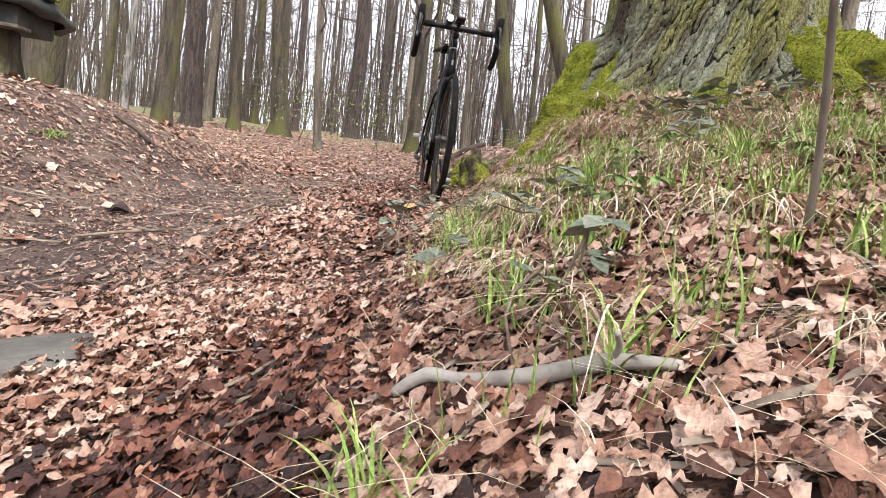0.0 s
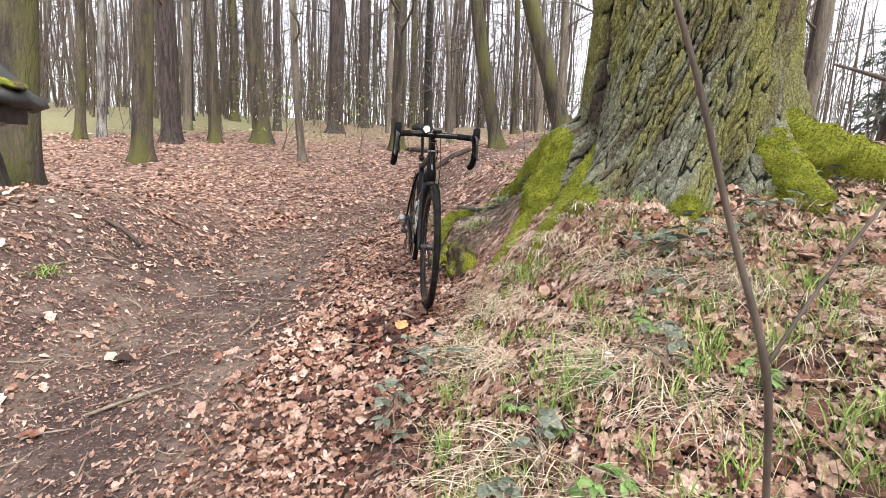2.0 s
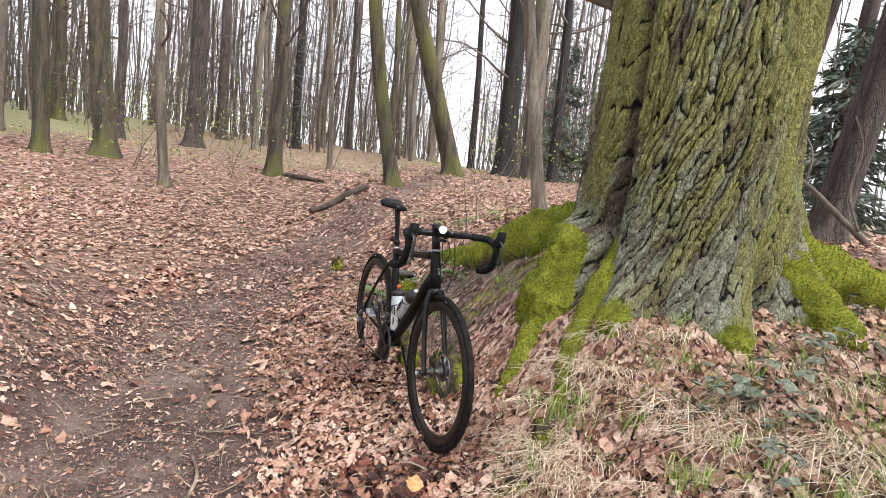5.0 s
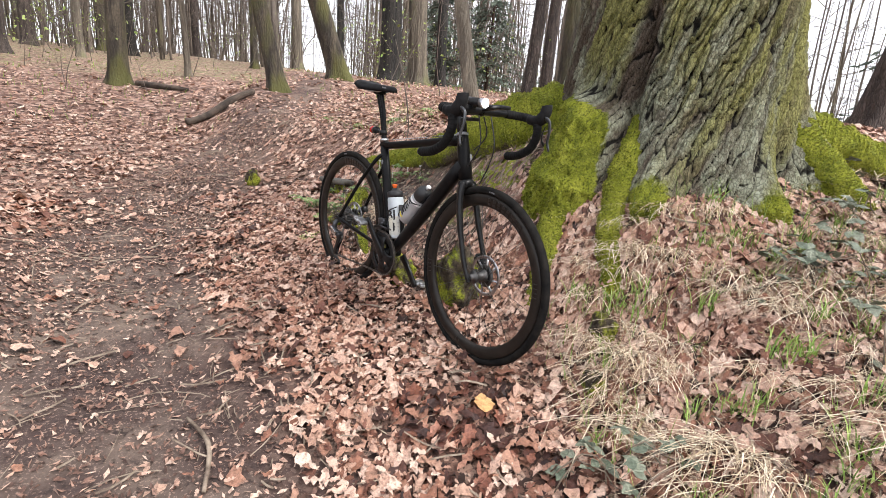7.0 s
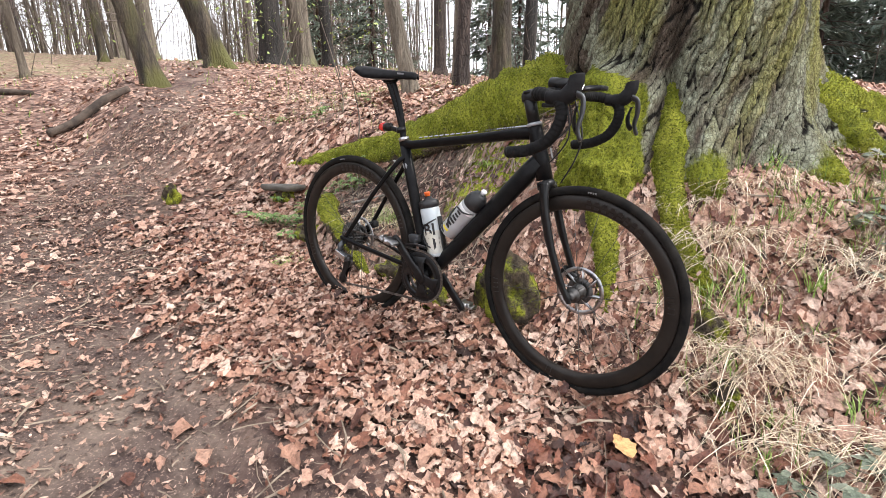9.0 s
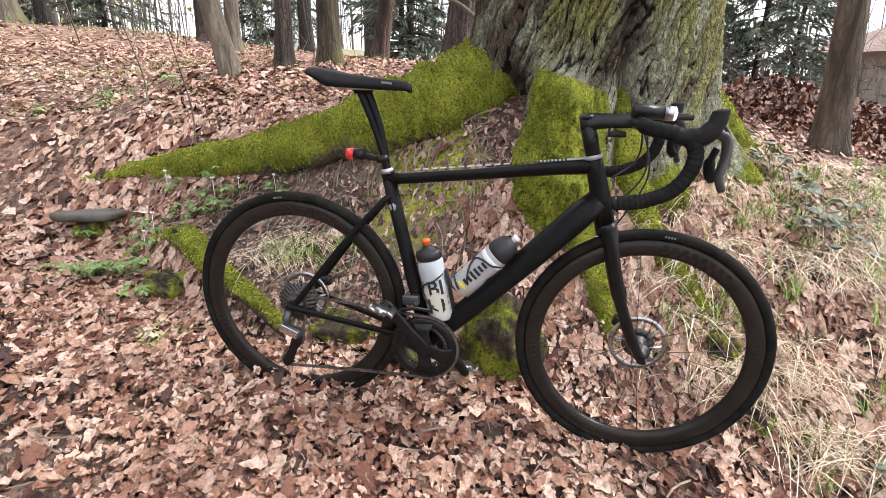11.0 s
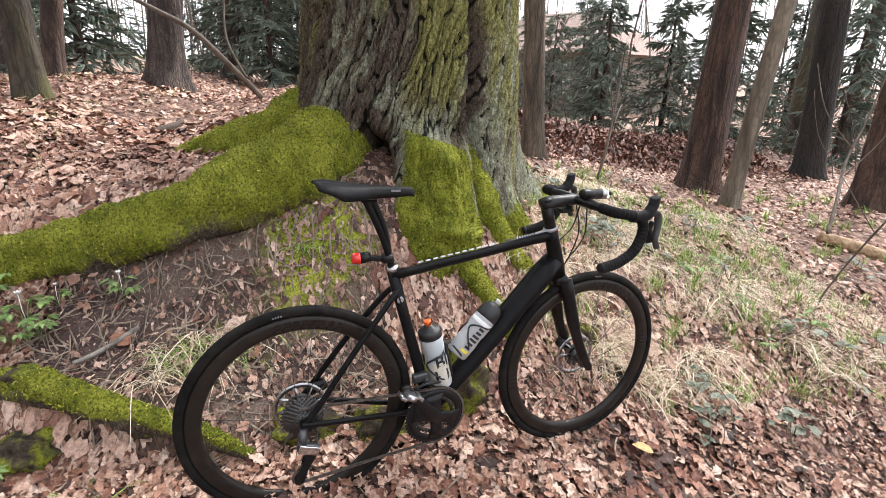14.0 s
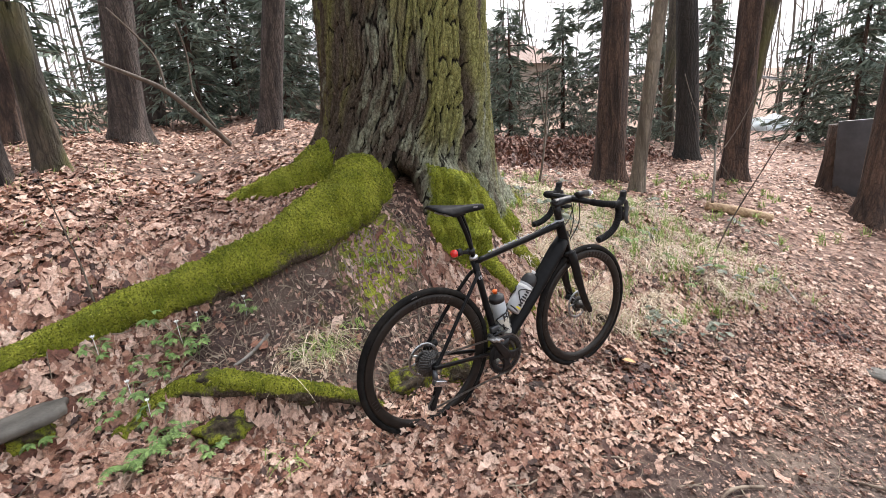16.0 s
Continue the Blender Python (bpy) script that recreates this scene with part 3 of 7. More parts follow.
def crumbs():
    """Leaf scraps, bark bits and needles trodden into the path and the bare soil."""
    rng = np.random.default_rng(17)
    n = 90000
    x, y = rng.uniform(-3.3, 1.3, n), rng.uniform(0.0, 8.0, n)
    ok = rng.uniform(0, 1, n) < (0.08 + 0.92 * mud_share(x, y)) * (0.25 + 0.75 * step(0.5 + value_noise(x * 1.6, y * 1.6, 19)))
    x, y = x[ok], y[ok]
    n = len(x)
    a, long, wide = rng.uniform(0, 6.28, n), rng.uniform(0.003, 0.018, n), rng.uniform(0.0015, 0.008, n)
    d, e = np.stack([np.cos(a), np.sin(a)], 1) * long[:, None], np.stack([-np.sin(a), np.cos(a)], 1) * wide[:, None]
    c = np.stack([x, y], 1)
    corners = np.stack([c - d, c - 0.2 * d + e, c + d, c + 0.3 * d - e], 1)
    z = surface(corners[..., 0], corners[..., 1]) + 0.003 + np.abs(rng.normal(0, 0.006, (n, 4)))
    verts = np.concatenate([corners, z[..., None]], 2).reshape(-1, 3)
    ob = raw("leaf_scraps", verts, np.arange(4 * n).reshape(-1, 4), LEAF_SCRAP, smooth=False)
    tagged(ob, "trodden scraps of leaf and bark on the mud", "leaf litter", kind="stuff")


crumbs()


def ground_twigs():
    rng = np.random.default_rng(23)
    v, f, n = [], [], 0
    for k in range(3200):
        x, y = (rng.uniform(-3.2, 1.9), rng.uniform(-0.2, 8.0)) if k % 5 else (rng.uniform(0.0, 0.9), rng.uniform(3.3, 4.9))
        if not clear_of_oak(x, y):
            continue
        a, long, r = rng.uniform(0, 6.28), rng.uniform(0.03, 0.26) * rng.uniform(0.4, 1), rng.uniform(0.001, 0.0038)
        m = 4
        t = np.linspace(-0.5, 0.5, m)
        bend = rng.normal(0, 0.12)
        px = x + long * (t * math.cos(a) - bend * t * t * 2 * math.sin(a))
        py = y + long * (t * math.sin(a) + bend * t * t * 2 * math.cos(a))
        pz = surface(px, py) + 0.008 + abs(rng.normal(0, 0.012)) + t * rng.normal(0, 0.15) * long
        sx, sy = -math.sin(a) * r, math.cos(a) * r
        for q in range(m):
            v += [(px[q] + sx, py[q] + sy, pz[q]), (px[q], py[q], pz[q] + 1.6 * r), (px[q] - sx, py[q] - sy, pz[q])]
        for q in range(m - 1):
            b = n + 3 * q
            f += [(b, b + 3, b + 4, b + 1), (b + 1, b + 4, b + 5, b + 2)]
        n += 3 * m
    tagged(raw("fallen_twigs", np.array(v), np.array(f), TWIG), "small dead twigs scattered over the ground", "twigs", kind="stuff")


ground_twigs()


# ---- the old oak ----
OAK_X, OAK_Y = 1.40, 3.02
# buttress feet: direction in degrees, how far they reach out, how wide, how high they climb
FEET = [(126, 0.10, 14, 0.14), (215, 0.15, 8, 0.3), (256, 0.16, 8, 0.3), (297, 0.28, 11, 0.46), (331, 0.26, 12, 0.36), (20, 0.4, 16, 0.45), (88, 0.10, 13, 0.2), (60, 0.25, 12, 0.35)]
COLUMN = 182


def turn_from(a, deg):
    return np.degrees((a - radians(deg) + np.pi) % (2 * np.pi) - np.pi)


def oak_surface(a, z):
    """Radius, buttress share and height over the ground of the oak at angle a (radians) and height z (arrays)."""
    r = 0.545 - 0.018 * np.clip(z - 1.6, 0, 20) + 0.02 * np.sin(2 * a + 0.5) + 0.015 * np.sin(3 * a + z)
    foot_height = surface(OAK_X + 0.7 * np.cos(a), OAK_Y + 0.7 * np.sin(a))
    over = np.clip(z - foot_height, -0.5, 20)
    up = np.clip(over, 0, 9)
    flare = 0.12 * np.exp(-up / 0.26)
    claws = np.zeros_like(a)
    for deg, reach, wide, tall in FEET:
        claws = np.maximum(claws, reach * np.exp(-(turn_from(a, deg) / wide) ** 2) * np.exp(-(up / (tall * 0.62)) ** 1.25))
    # the broad mossy column: nearly upright, with a blunt top
    d = turn_from(a, COLUMN) / (0.82 + 0.3 * np.clip(0.3 - over, 0, 0.5))
    top = 0.29 + 0.05 * value_noise(a * 9, a * 0, 51)
    column = np.exp(-(np.abs(d) / 17.0) ** 3.4) * (0.15 * (1 - step((over - top) / 0.14)) + 0.07 * np.exp(-up / 0.2))
    claws = np.maximum(claws, column)
    hollow = 0.5 * np.exp(-(turn_from(a, 153) / 8) ** 4) * np.exp(-(np.clip(over - 0.10, 0, 9) / 0.11) ** 2)
    hollow = hollow + 0.12 * np.exp(-(turn_from(a, 274) / 4) ** 2) * np.exp(-(up / 0.25) ** 2)
    groove = 0.075 * np.exp(-(turn_from(a, 202) / 3.2) ** 2) * np.clip((over - 0.0) / 0.3, 0, 1) * np.clip((3.2 - z) / 1.0, 0, 1)
    return r + flare + claws - hollow - groove, claws, over


def bark_plates(s, z, wide, tall, seed):
    """Plates of a furrowed bark over arc length s and height z: 0 in the cracks, 1 on the plates, and a random number for each plate."""
    u, w = s / wide, z / tall
    iu, iw = np.floor(u).astype(int), np.floor(w).astype(int)
    first, second, own = np.full(s.shape, 9.0), np.full(s.shape, 9.0), np.zeros(s.shape)

    def chance(i, j, k):
        q = (i * 374761393 + j * 668265263 + (seed + k) * 974711) & 0xFFFFFFFF
        q = ((q ^ (q >> 13)) * 1274126177) & 0xFFFFFFFF
        return ((q ^ (q >> 16)) & 0xFFFF) / 65535.0
    for du in (-1, 0, 1):
        for dw in (-1, 0, 1):
            i, j = iu + du, iw + dw
            d = np.hypot(i + 0.1 + 0.8 * chance(i, j, 0) - u, (j + chance(i, j, 1) - w) * 0.9)
            nearer = d < first
            second = np.where(nearer, first, np.minimum(second, d))
            own = np.where(nearer, chance(i, j, 2), own)
            first = np.where(nearer, d, first)
    return np.clip((second - first) * 4.2, 0, 1), own


def make_oak():
    oak = thing("oak_tree", "thick old oak with furrowed mossy bark and spreading roots", "tree", at=pose(OAK_X, OAK_Y, 0))
    angles = np.radians(np.concatenate([np.linspace(95, 350, 640, endpoint=False), np.linspace(350, 455, 80, endpoint=False)]))
    na, heights = len(angles), np.concatenate([np.linspace(0.45, 2.9, 260), np.linspace(2.93, 9.0, 36)])
    a, z = np.meshgrid(angles, heights)
    r, claws, over = oak_surface(a, z)
    # furrows wander, fork and lean round the trunk
    twist = 0.40 * np.clip(z, 0, 1.9) + 0.14 * np.clip(z - 1.9, 0, 9)
    s = a * 0.57 - twist + 0.018 * value_noise(a * 6, z * 5, 33) + 0.010 * value_noise(a * 20, z * 13, 34) + 0.006 * value_noise(a * 55, z * 30, 32)
    plates, own = bark_plates(s, z + 0.03 * value_noise(a * 30, z * 6, 40), 0.036, 0.28, 35)
    chips, chip = bark_plates(s + 0.004 * value_noise(a * 50, z * 40, 37), z, 0.020, 0.06, 38)
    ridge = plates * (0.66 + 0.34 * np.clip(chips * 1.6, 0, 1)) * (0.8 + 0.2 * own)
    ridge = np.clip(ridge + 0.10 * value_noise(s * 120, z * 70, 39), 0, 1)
    dark = np.exp(-(turn_from(a, 202) / 5) ** 2) * (over > 0.0) + np.exp(-(turn_from(a, 155) / 8) ** 2) * (over < 0.38)
    upright = 0.55 + 0.45 * np.clip((over - 0.15) / 0.4, 0, 1)
    column = np.exp(-(turn_from(a, COLUMN) / 19) ** 4) * (over < 0.36)
    moss = np.clip(claws * 3.0, 0, 0.55) * np.where(np.abs(turn_from(a, 270)) < 60, np.exp(-(np.clip(over, 0, 9) / 0.42) ** 2), 1.0)
    moss = moss + 0.45 * column + 0.30 * np.exp(-np.clip(over, 0, 9) / 0.10) + 0.12 * value_noise(a * 9, z * 9, 41) - 0.9 * dark
    low = np.exp(-(np.clip(over, 0, 9) / 0.42) ** 2)
    algae = 0.50 + 0.17 * np.cos(a - radians(250)) + 0.24 * value_noise(s * 6.5, z * 1.1, 43) + 0.22 * value_noise(s * 21, z * 3.0, 44) + 0.16 * np.clip(z - 1.35, -0.6, 0.8) - 0.22 * low + 0.22 * (own - 0.5) - 0.6 * dark
    algae = algae + 0.13 * np.exp(-(turn_from(a, 292) / 22) ** 2) + 0.16 * np.exp(-(turn_from(a, 178) / 22) ** 2) * np.clip((over - 0.4) / 0.5, 0, 1) - 0.28 * np.exp(-(turn_from(a, 140) / 26) ** 2)
    lichen = 0.50 + 0.30 * np.cos(a - radians(238)) + 0.32 * value_noise(s * 8, z * 1.6, 47) + 0.24 * value_noise(s * 30, z * 9, 48) + 0.2 * (own - 0.5) - 0.5 * dark
    mossy = np.clip((moss - 0.3) * 3, 0, 1)
    r = r + (0.030 * (ridge - 0.6) + 0.012 * (own - 0.5) + 0.007 * (chip - 0.5)) * upright * (1 - 0.6 * mossy) + mossy * (0.02 * value_noise(a * 26, z * 9, 45) + 0.012 * value_noise(a * 70, z * 42, 46))
    shift = 0.018 * np.clip(z - 1.2, 0, 8)
    v = np.stack([r * np.cos(a) - 0.5 * shift, r * np.sin(a), z], 2).reshape(-1, 3)
    n = len(heights)
    j, i = np.meshgrid(np.arange(n - 1), np.arange(na), indexing="ij")
    f = np.stack([j * na + i, j * na + (i + 1) % na, (j + 1) * na + (i + 1) % na, (j + 1) * na + i], 2).reshape(-1, 4)
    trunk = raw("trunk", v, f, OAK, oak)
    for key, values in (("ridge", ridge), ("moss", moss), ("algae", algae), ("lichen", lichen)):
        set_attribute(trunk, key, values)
    moss_fuzz(v.reshape(n, na, 3)[:96], (moss + 0.35 * value_noise(a * 20, z * 16, 49))[:96] - 0.42, 26000, 71, oak)
    return oak


def moss_fuzz(grid, share, count, seed, parent):
    """Short upright shoots that make the moss on a gridded surface shaggy; share: how mossy it is, below 0 none."""
    rng = np.random.default_rng(seed)
    grid = np.asarray(grid, float)
    side = np.gradient(grid, axis=1)
    out = np.cross(side, np.gradient(grid, axis=0))
    area = np.linalg.norm(out, axis=2)
    out = out / (area[..., None] + 1e-12)
    chance = (np.clip(share * 4, 0, 1) * area)[1:-1, 1:-1].ravel()
    if chance.sum() <= 0:
        return
    pick = rng.choice(len(chance), count, p=chance / chance.sum())
    i, j = pick // (grid.shape[1] - 2) + 1, pick % (grid.shape[1] - 2) + 1
    p = grid[i, j] + side[i, j] * rng.uniform(-0.5, 0.5, (count, 1))
    long, wide = rng.uniform(0.005, 0.017, (count, 1)), rng.uniform(0.0012, 0.003, (count, 1))
    way = out[i, j] + rng.normal(0, 0.55, (count, 3)) + np.array([0, 0, -0.1])
    way /= np.linalg.norm(way, axis=1)[:, None]
    across = np.cross(way, rng.normal(0, 1, (count, 3)))
    across *= wide / (np.linalg.norm(across, axis=1)[:, None] + 1e-9)
    foot = p - out[i, j] * 0.004
    v = np.stack([foot - across, foot + across, foot + way * long + across * 0.4, foot + way * long - across * 0.4], 1).reshape(-1, 3)
    raw("moss", v, np.arange(4 * count).reshape(-1, 4), MOSS_SHOOT, parent)


def mossy_root(name, line, radii, parent, seg=28, per=14, squash=(1.0, 1.0), bare=0.25, seed=0):
    """A root along a line: lumpy, mossy above, bare bark below."""
    pts = smooth_line(line, per)
    rr = np.interp(np.linspace(0, 1, len(pts)), np.linspace(0, 1, len(radii)), radii)
    rng = random.Random(seed)
    vs, mo, ri = [], [], []
    for i, (p, d, u, w) in enumerate(frames_along(pts)):
        flat = Vector((d.x, d.y, 0)).normalized()
        side = Vector((flat.y, -flat.x, 0))
        up = side.cross(d).normalized()
        if up.z < 0:
            up = -up
        for k in range(seg):
            t = 2 * math.pi * k / seg
            lump = 1 + 0.22 * noise.noise(Vector((i * 0.16, math.cos(t), math.sin(t))) * 1.3 + Vector((seed, 0, 0))) + 0.14 * noise.noise(Vector((i * 0.5, 2.2 * math.cos(t), 2.2 * math.sin(t))))
            fuzz = 0.05 * noise.noise(Vector((i * 1.7, 7 * math.cos(t), 7 * math.sin(t))))
            q = p + (side * math.cos(t) * squash[0] + up * math.sin(t) * squash[1]) * (rr[i] * (lump + fuzz))
            vs.append(q)
            mo.append(0.62 + 0.45 * math.sin(t) + 0.5 * lump - 0.5 - bare + 0.25 * noise.noise(Vector((i * 0.11 + seed, 0.4 * math.cos(t), 5))))
            ri.append(0.5 + 0.5 * noise.noise(Vector((i * 0.2, 6 * math.cos(t), 6 * math.sin(t)))))
    n = len(pts)
    f = [(i * seg + k, i * seg + (k + 1) % seg, (i + 1) * seg + (k + 1) % seg, (i + 1) * seg + k) for i in range(n - 1) for k in range(seg)]
    ob = raw(name, [tuple(q) for q in vs], f, OAK, parent)
    long = sum((Vector(q) - Vector(p)).length * r for p, q, r in zip(pts, pts[1:], rr))
    moss_fuzz(np.array([tuple(q) for q in vs]).reshape(n, seg, 3), np.array(mo).reshape(n, seg) - 0.36, int(60000 * long) + 300, seed + 80, parent)
    set_attribute(ob, "moss", mo)
    set_attribute(ob, "ridge", ri)
    set_attribute(ob, "algae", [0.3] * len(mo))
    set_attribute(ob, "lichen", [0.4] * len(mo))
    return ob


oak = make_oak()


def oak_root(line, radii, seed, squash=(1, 1), bare=-0.12):
    """A root of the oak, given in plan places and heights over the ground."""
    pts = [(x - OAK_X, y - OAK_Y, float(ground_height(x, y)) + h) for x, y, h in line]
    return mossy_root("root", pts, radii, oak, seed=seed, squash=squash, bare=bare)


oak_root([(1.18, 3.40, 0.06), (0.97, 3.52, 0.03), (0.83, 3.74, 0.05), (0.75, 4.10, 0.06), (0.72, 4.50, 0.04), (0.68, 4.85, 0.02), (0.60, 5.20, -0.01), (0.46, 5.55, -0.03), (0.36, 5.9, -0.1)], [0.18, 0.19, 0.17, 0.14, 0.12, 0.10, 0.065, 0.045, 0.02], 1, (0.95, 1.0))
oak_root([(0.84, 2.98, 0.03), (0.68, 2.94, 0.02), (0.55, 2.89, 0.01), (0.46, 2.80, 0.01), (0.37, 2.73, -0.01), (0.30, 2.68, -0.07)], [0.10, 0.08, 0.06, 0.05, 0.045, 0.03], 2, (1.1, 1.0))
oak_root([(1.0, 2.82, 0.14), (0.84, 2.76, 0.06), (0.74, 2.71, 0.03), (0.61, 2.60, 0.02), (0.53, 2.46, 0.0), (0.47, 2.38, -0.06)], [0.10, 0.08, 0.06, 0.055, 0.045, 0.03], 3)
oak_root([(1.62, 2.60, 0.2), (1.69, 2.42, 0.08), (1.74, 2.25, 0.0), (1.78, 2.1, -0.09)], [0.14, 0.11, 0.08, 0.04], 4)
oak_root([(1.78, 2.72, 0.13), (2.0, 2.52, 0.07), (2.27, 2.38, 0.05), (2.55, 2.27, 0.0), (2.9, 2.1, -0.1)], [0.17, 0.14, 0.11, 0.085, 0.05], 5)
oak_root([(1.40, 3.5, 0.09), (1.38, 3.72, 0.03), (1.42, 3.95, 0.0), (1.50, 4.15, -0.02), (1.55, 4.4, -0.1)], [0.2, 0.15, 0.12, 0.09, 0.04], 6)


# ---- trees ----
MOSSY_BARK = bark("mossy_bark", (0.026, 0.021, 0.016), (0.125, 0.10, 0.07), (0.125, 0.122, 0.036), 0.6)
PLATED_BARK = bark("plated_bark", (0.032, 0.024, 0.021), (0.15, 0.115, 0.097), (0.12, 0.12, 0.06), 0.12, 1.9, 0.9, 0.55)
PALE_BARK = bark("pale_bark", (0.08, 0.066, 0.05), (0.26, 0.22, 0.168), (0.22, 0.22, 0.10), 0.3, 0.7)
DARK_BARK = bark("dark_bark", (0.010, 0.009, 0.008), (0.045, 0.038, 0.032), (0.07, 0.075, 0.04), 0.1)
RED_BARK = bark("reddish_bark", (0.022, 0.014, 0.011), (0.15, 0.092, 0.066), (0.25, 0.20, 0.10), 0.08, 1.3, 0.9, 0.4)
BROWN_BARK = bark("brown_bark", (0.045, 0.035, 0.026), (0.19, 0.148, 0.108), (0.20, 0.18, 0.10), 0.25, 1.0)
BIRCH_BARK = bark("birch_bark", (0.05, 0.045, 0.04), (0.50, 0.48, 0.43), (0.25, 0.24, 0.16), 0.2, 2.0)
FAR_BARK = material("far_bark", (0.065, 0.052, 0.043), 0.9, second=(0.145, 0.12, 0.10), scale=1.5)
GREY_TWIG = material("bare_twig", (0.075, 0.058, 0.046), 0.9, second=(0.16, 0.13, 0.106), scale=3)
NEEDLE = leaf_litter("conifer_needle", [(0.0, (0.08, 0.115, 0.09)), (0.6, (0.17, 0.22, 0.175)), (1.0, (0.28, 0.34, 0.26))], 0.6)
YOUNG_LEAF = leaf_litter("young_leaf", [(0.0, (0.17, 0.26, 0.05)), (1.0, (0.36, 0.45, 0.13))], 0.5)
KINDS = {"mossy": (MOSSY_BARK, "tall bare tree with green mossy bark"), "plated": (PLATED_BARK, "tall pine with dark plated bark"), "pale": (PALE_BARK, "slim bare tree with pale grey bark"), "dark": (DARK_BARK, "tall tree with nearly black bark"), "red": (RED_BARK, "thick dead tree with split reddish bark"), "brown": (BROWN_BARK, "slim bare tree with brown bark"), "birch": (BIRCH_BARK, "slender birch with white and black bark")}


class Tubes:
    """Collects many thin tubes into one mesh."""

    def __init__(self):
        self.v, self.f, self.n = [], [], 0

    def add(self, pts, radii, seg=4):
        pts = np.asarray(pts, float)
        d = np.gradient(pts, axis=0)
        d /= np.linalg.norm(d, axis=1)[:, None] + 1e-9
        ref = np.array([0.31, 0.17, 0.93]) if abs(d[0][2]) < 0.8 else np.array([0.93, 0.31, 0.17])
        u = np.cross(d, ref)
        u /= np.linalg.norm(u, axis=1)[:, None] + 1e-9
        w = np.cross(d, u)
        a = 2 * np.pi * np.arange(seg) / seg
        r = np.asarray(radii, float)[:, None, None]
        ring = pts[:, None, :] + r * (np.cos(a)[None, :, None] * u[:, None, :] + np.sin(a)[None, :, None] * w[:, None, :])
        m = len(pts)
        self.v.append(ring.reshape(-1, 3))
        i, k = np.meshgrid(np.arange(m - 1), np.arange(seg), indexing="ij")
        self.f.append((np.stack([i * seg + k, i * seg + (k + 1) % seg, (i + 1) * seg + (k + 1) % seg, (i + 1) * seg + k], 2).reshape(-1, 4)) + self.n)
        self.n += m * seg

    def add_many(self, rods, seg=3):
        """Many straight rods at once, each a row of start, end and the two radii."""
        q = np.array(rods, float)
        a, b, ra, rb = q[:, 0:3], q[:, 3:6], q[:, 6], q[:, 7]
        d = (b - a) / (np.linalg.norm(b - a, axis=1)[:, None] + 1e-9)
        u = np.cross(d, np.where(np.abs(d[:, 2:]) < 0.8, np.array([[0.0, 0.0, 1.0]]), np.array([[1.0, 0.0, 0.0]])))
        u /= np.linalg.norm(u, axis=1)[:, None] + 1e-9
        w = np.cross(d, u)
        t = 2 * np.pi * np.arange(seg) / seg
        ring = np.cos(t)[None, :, None] * u[:, None, :] + np.sin(t)[None, :, None] * w[:, None, :]
        n = len(q)
        self.v.append(np.stack([a[:, None] + ring * ra[:, None, None], b[:, None] + ring * rb[:, None, None]], 1).reshape(-1, 3))
        k = np.arange(seg)
        one = np.stack([k, (k + 1) % seg, seg + (k + 1) % seg, seg + k], 1)
        self.f.append((one[None] + (np.arange(n) * 2 * seg)[:, None, None]).reshape(-1, 4) + self.n)
        self.n += 2 * seg * n

    def mesh(self, name, mat, parent=None):
        return raw(name, np.concatenate(self.v), np.concatenate(self.f), mat, parent)


def grow(tubes, start, way, length, radius, rng, depth, droop=0.0, fork=3):
    """A branch that wanders and forks into finer ones."""
    n = 5 if depth else 4
    pts = [np.array(start, float)]
    d = np.array(way, float)
    for _ in range(n - 1):
        d = d + rng.normal(0, 0.16, 3) + np.array([0, 0, 0.07 - droop])
        d /= np.linalg.norm(d)
        pts.append(pts[-1] + d * length / (n - 1))
    tubes.add(pts, np.linspace(radius, radius * 0.4, n), 5 if radius > 0.02 else 3)
    if depth:
        for k in range(fork):
            at = pts[rng.integers(1, n)]
            side = rng.normal(0, 1, 3)
            side -= d * side.dot(d)
            side /= np.linalg.norm(side) + 1e-9
            grow(tubes, at, d * 0.55 + side * 0.8, length * rng.uniform(0.4, 0.65), radius * 0.42, rng, depth - 1, droop, fork)


